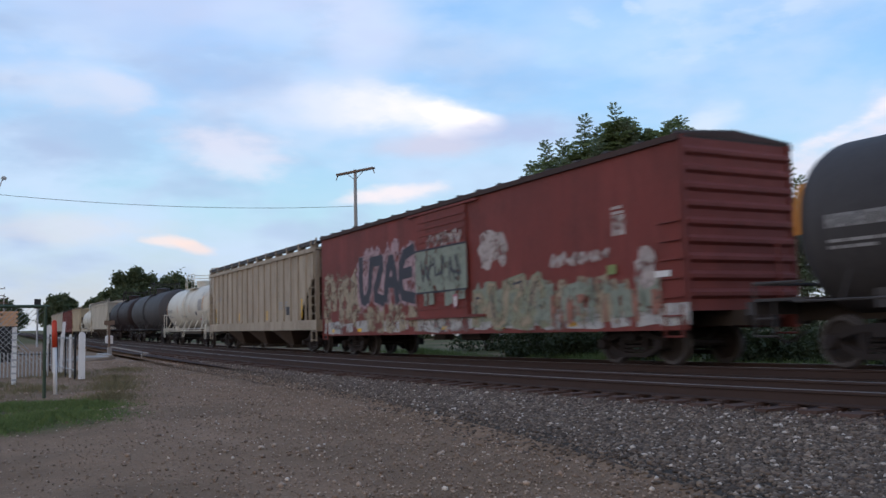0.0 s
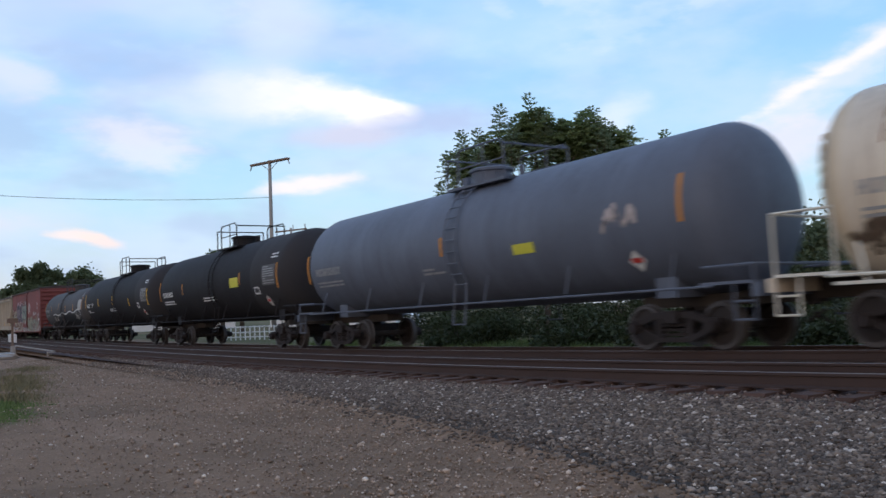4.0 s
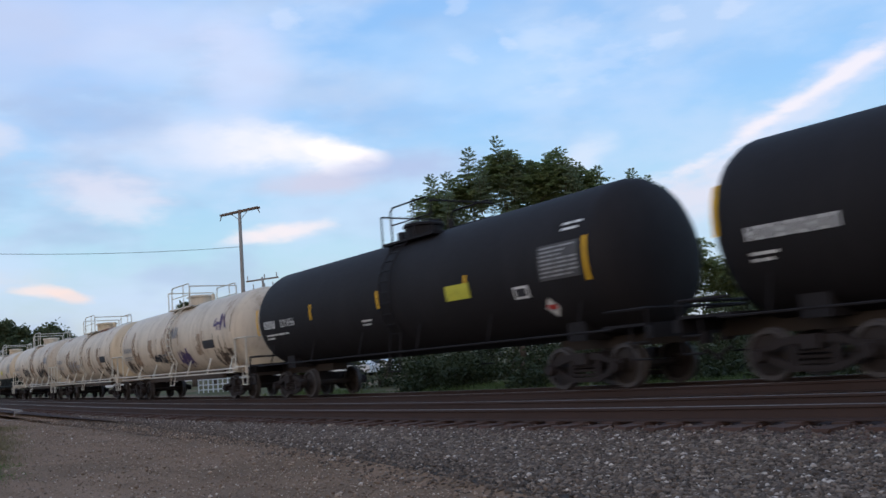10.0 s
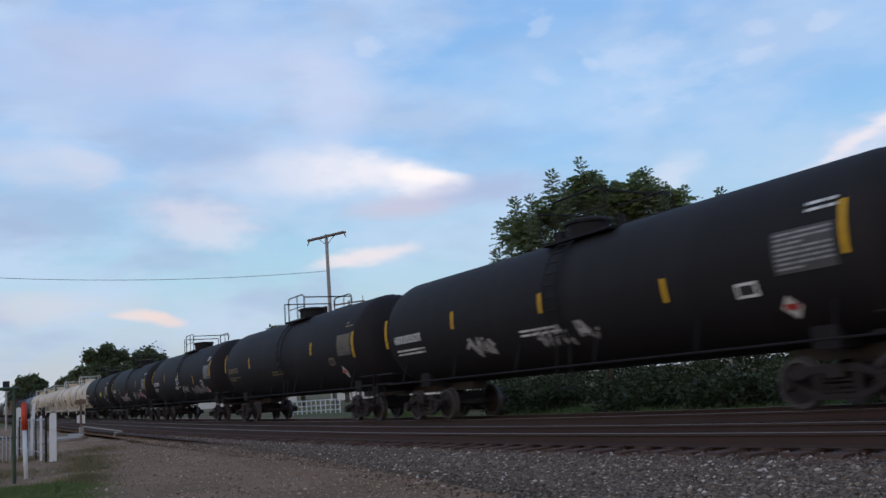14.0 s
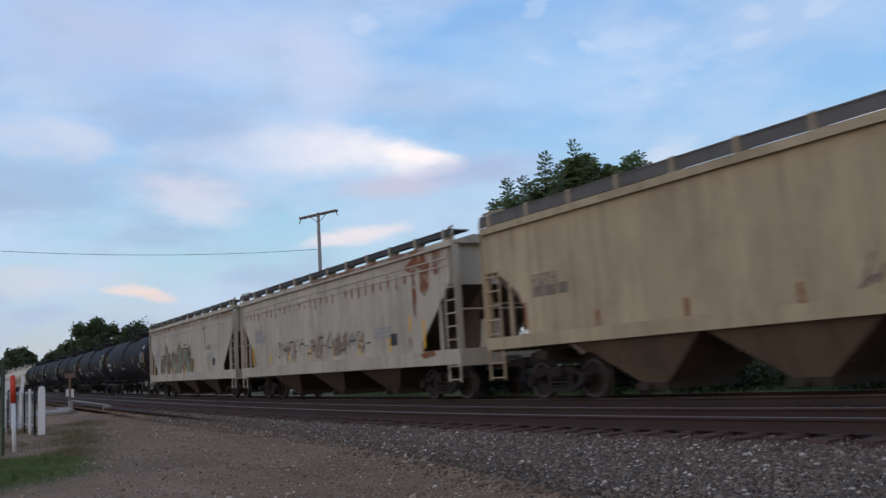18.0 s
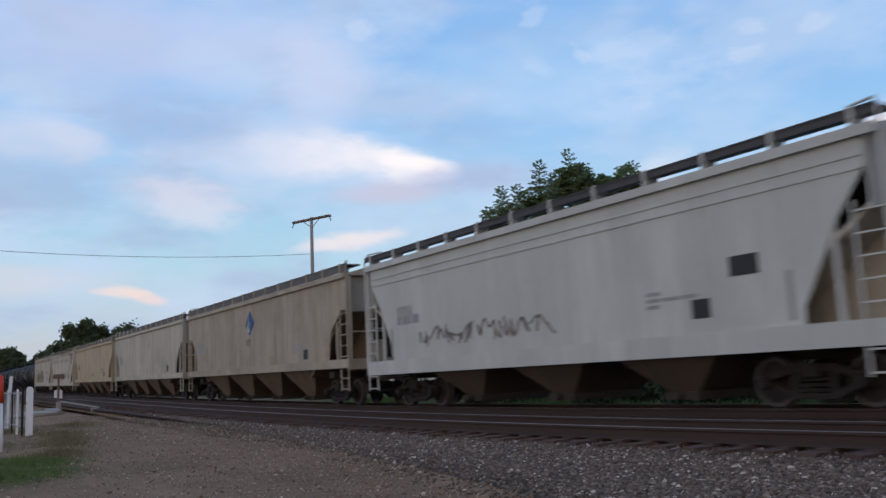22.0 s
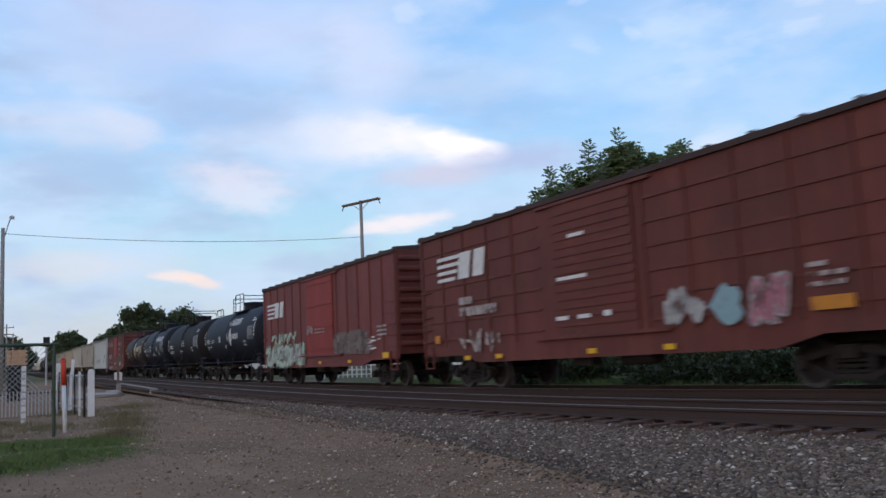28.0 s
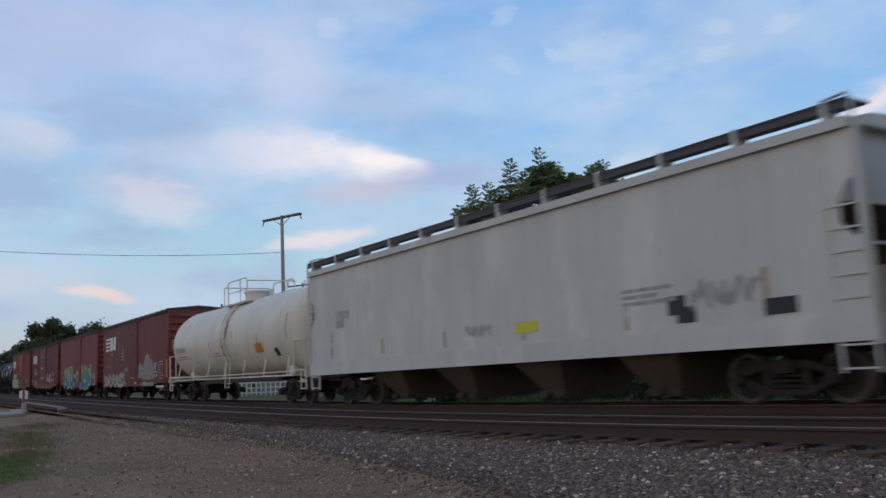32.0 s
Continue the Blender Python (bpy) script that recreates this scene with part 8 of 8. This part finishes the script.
    part("shaft", bm, M_WHITEWOOD, ob)
    for k in range(8):
        bm = bmesh.new()
        box(bm, -0.065, 0.065, -0.035, 0.035, 0.1 + k * 0.18, 0.15 + k * 0.18)
        part("band", bm, M_GALV, ob)
    x, y = at_bearing(0.78, 48.0)
    ob = thing("brick_pier", pose(x, y, ground_z(y)), "tan brick pier, orange light put into its brick colour", "pier")
    bm = bmesh.new()
    box(bm, -0.42, 0.42, -0.3, 0.3, 0, 1.72)
    part("base", bm, M_BLACKPOST, ob)
    for row in range(7):
        for k in range(4):
            bm = bmesh.new()
            o = 0.11 if row % 2 else 0.0
            a = max(-0.45, -0.45 + k * 0.235 - o)
            box(bm, a, min(0.45, a + 0.225), -0.32, 0.32, 1.73 + row * 0.105, 1.73 + row * 0.105 + 0.095)
            part("brick", bm, M_BRICK, ob)
    # plank leaning beside the crossing, concrete pads, T-shaped sign
    ob = thing("plank", Matrix(), "weathered white plank lying beside the crossing", "plank")
    bm = bmesh.new()
    a, b = Vector((5.75, 50.6, -0.18)), Vector((7.20, 47.8, -0.50))
    d = (b - a).normalized()
    side = d.cross(Vector((0, 0, 1))).normalized()
    up = side.cross(d)
    vs = [bm.verts.new(p + side * s * 0.11 + up * u) for p in (a, b) for s in (-0.7, 0.7) for u in (0, 0.045)]
    for f in ((0, 1, 3, 2), (4, 6, 7, 5), (0, 4, 5, 1), (2, 3, 7, 6), (1, 5, 7, 3), (0, 2, 6, 4)):
        bm.faces.new([vs[i] for i in f])
    part("board", bm, M_CONC, ob)
    for q in ((5.55, 5.75, 50.4, 50.8, ground_z(50) - 0.1, -0.17), (6.9, 7.3, 47.7, 48.1, ground_z(48) - 0.1, -0.50)):
        bm = bmesh.new()
        box(bm, *q)
        part("block", bm, M_CONC, ob)
    for x0, x1, y0, y1, hh in ((3.6, 5.2, 45.5, 49.0, 0.13), (4.9, 5.5, 47.0, 50.5, 0.20), (2.6, 3.5, 44.0, 47.0, 0.08)):
        ob = thing("concrete_pad", pose(0, 0, 0), "cracked pale concrete pad at the road crossing", "concrete pad", "pads at the crossing")
        bm = bmesh.new()
        gz = ground_z(y0)
        v = box(bm, x0, x1, y0, y1, gz - 0.1, gz + hh)
        for i, p in enumerate(v):
            p.co += Vector((0.15 * math.sin(i * 2.1), 0.2 * math.cos(i * 1.7), 0))
        part("slab", bm, M_CONC, ob)
    x, y = at_bearing(6.35, 58.0)
    ob = thing("crossing_sign", pose(x, y, ground_z(y)), "brown T-shaped sign board on a post", "sign")
    bm = bmesh.new()
    box(bm, -0.06, 0.06, -0.05, 0.05, -0.1, 1.9)
    part("post", bm, M_SIGN, ob)
    bm = bmesh.new()
    box(bm, -0.30, 0.30, -0.07, -0.03, 1.75, 2.02)
    part("board", bm, M_SIGN, ob)
    x, y = at_bearing(2.35, 90.0)
    ob = thing("signal_mast", pose(x, y, ground_z(y)), "crossing signal mast with dark hooded lamp", "signal")
    bm = bmesh.new()
    tube(bm, (0, 0, -0.2), (0, 0, 4.2), 0.09, 10)
    part("mast", bm, M_GALV, ob)
    bm = bmesh.new()
    box(bm, -0.28, 0.28, -0.2, 0.2, 3.55, 4.45)
    part("head", bm, M_BLACKPOST, ob)
    # bright boxes at the line side beyond
    for az, dist, w, hh in ((6.35, 80, 0.3, 0.9), (3.0, 110, 0.25, 2.0)):
        x, y = at_bearing(az, dist)
        ob = thing("equipment_case", pose(x, y, ground_z(y)), "pale lineside equipment case", "equipment case", "lineside cases")
        bm = bmesh.new()
        section(bm, [(-w, 0), (w, 0), (w, hh), (0, hh + 0.12), (-w, hh)], -w * 0.6, w * 0.6)
        part("case", bm, M_WHITEWOOD, ob)


def build_far_side():
    """Rail fence and low houses beyond the train, seen under the cars."""
    fence = thing("pipe_railing", Matrix(), "white pipe railing beyond the railway", "railing")
    p = Vector(at_bearing(18.6, 62.0) + (0,))
    q = Vector(at_bearing(21.9, 60.0) + (0,))
    for z in (0.18, 0.50, 0.85):
        bm = bmesh.new()
        tube(bm, p + Vector((0, 0, ground_z(60) + z)), q + Vector((0, 0, ground_z(60) + z)), 0.035, 6)
        part("rail", bm, M_WHITEWOOD, fence)
    for k in range(12):
        c = p.lerp(q, k / 11)
        bm = bmesh.new()
        tube(bm, c + Vector((0, 0, ground_z(60) - 0.1)), c + Vector((0, 0, ground_z(60) + 0.92)), 0.04, 6)
        part("post", bm, M_WHITEWOOD, fence)
    for az, dist, w, d, hh, seed in ((25.5, 130, 9, 6, 3.0, 1), (16.0, 150, 8, 6, 3.0, 3)):
        x, y = at_bearing(az, dist)
        g = ground_z(y)
        ob = thing("house", pose(x, y, g, 0, 0, -az), "low pale house with a grey gable roof", "house", "houses beyond the railway")
        bm = bmesh.new()
        box(bm, -w, w, -d, d, -0.2, hh)
        part("wall", bm, M_RENDERWALL, ob)
        bm = bmesh.new()
        section(bm, [(-w - 0.4, hh), (w + 0.4, hh), (w + 0.4, hh + 0.12), (0, hh + 1.9), (-w - 0.4, hh + 0.12)], -d - 0.4, d + 0.4)
        part("roof", bm, M_ROOF, ob)
        for k in range(4):
            bm = bmesh.new()
            u = -w + 2.2 + k * (2 * w - 4.4) / 3
            box(bm, u - 0.6, u + 0.6, -d - 0.03, -d + 0.02, 0.9, 2.1)
            win = part("window", bm, M_GLASS, ob, "dark window")
            bm = bmesh.new()
            box(bm, u - 0.7, u + 0.7, -d - 0.06, -d + 0.01, 0.8, 0.9)
            part("sill", bm, M_WHITEWOOD, win)
    for k, (az, dist) in enumerate(((28.2, 75.0), (29.6, 76.0))):
        x, y = at_bearing(az, dist)
        ob = thing("parked_car", pose(x, y, ground_z(y), 0, 0, 60 - az), "pale parked car beyond the railway", "car")
        bm = bmesh.new()
        prism(bm, [(-2.2, 0.3), (2.2, 0.3), (2.25, 0.75), (1.2, 0.95), (0.6, 1.42), (-1.1, 1.45), (-1.9, 0.98), (-2.25, 0.85)], -0.86, 0.86)
        part("body", bm, M_WHITEWOOD, ob)
        bm = bmesh.new()
        prism(bm, [(1.05, 0.97), (0.55, 1.36), (-1.05, 1.38), (-1.7, 0.99)], -0.88, 0.88)
        part("windows", bm, M_GLASS, ob)
        for yy in (-1.4, 1.4):
            for xx in (-0.78, 0.78):
                bm = bmesh.new()
                tube(bm, (xx - 0.1, yy, 0.31), (xx + 0.1, yy, 0.31), 0.31, 14)
                part("wheel", bm, M_BLACKPOST, ob)

build_ground()
build_bed()
build_train()
build_trees()
build_poles()
build_crossing()
build_far_side()
build_rocks()
TRACK_NEAR = build_track("near_track", near_x, near_z, "empty near railway track with rusty rails on timber ties")
TRACK_FAR = build_track("train_track", line_x, line_z, "railway track under the train")
build_ties(TRACK_NEAR, near_x, near_z, 1)
build_ties(TRACK_FAR, line_x, line_z, 2)


def car_pose(car, t):
    """A car rests on the line by its two truck centres."""
    s = (car["front"] + car["rear"]) / 2 + run(t)
    a, b = on_line(s + car["base"]), on_line(s - car["base"])
    d = (a - b).normalized()
    side = d.cross(Vector((0, 0, 1))).normalized()
    up = side.cross(d)
    m = Matrix((side, d, up)).transposed().to_4x4()
    m.translation = (a + b) / 2
    return m


def motions():
    for car in TRAIN:
        times = [0.0]
        while times[-1] < 31.99:
            s = car["rear"] + run(times[-1])
            times.append(min(32.0, times[-1] + (0.5 if -45 < s < 45 else 1.0)))
        walk(car, [(t, car_pose(car, t)) for t in times])


motions()
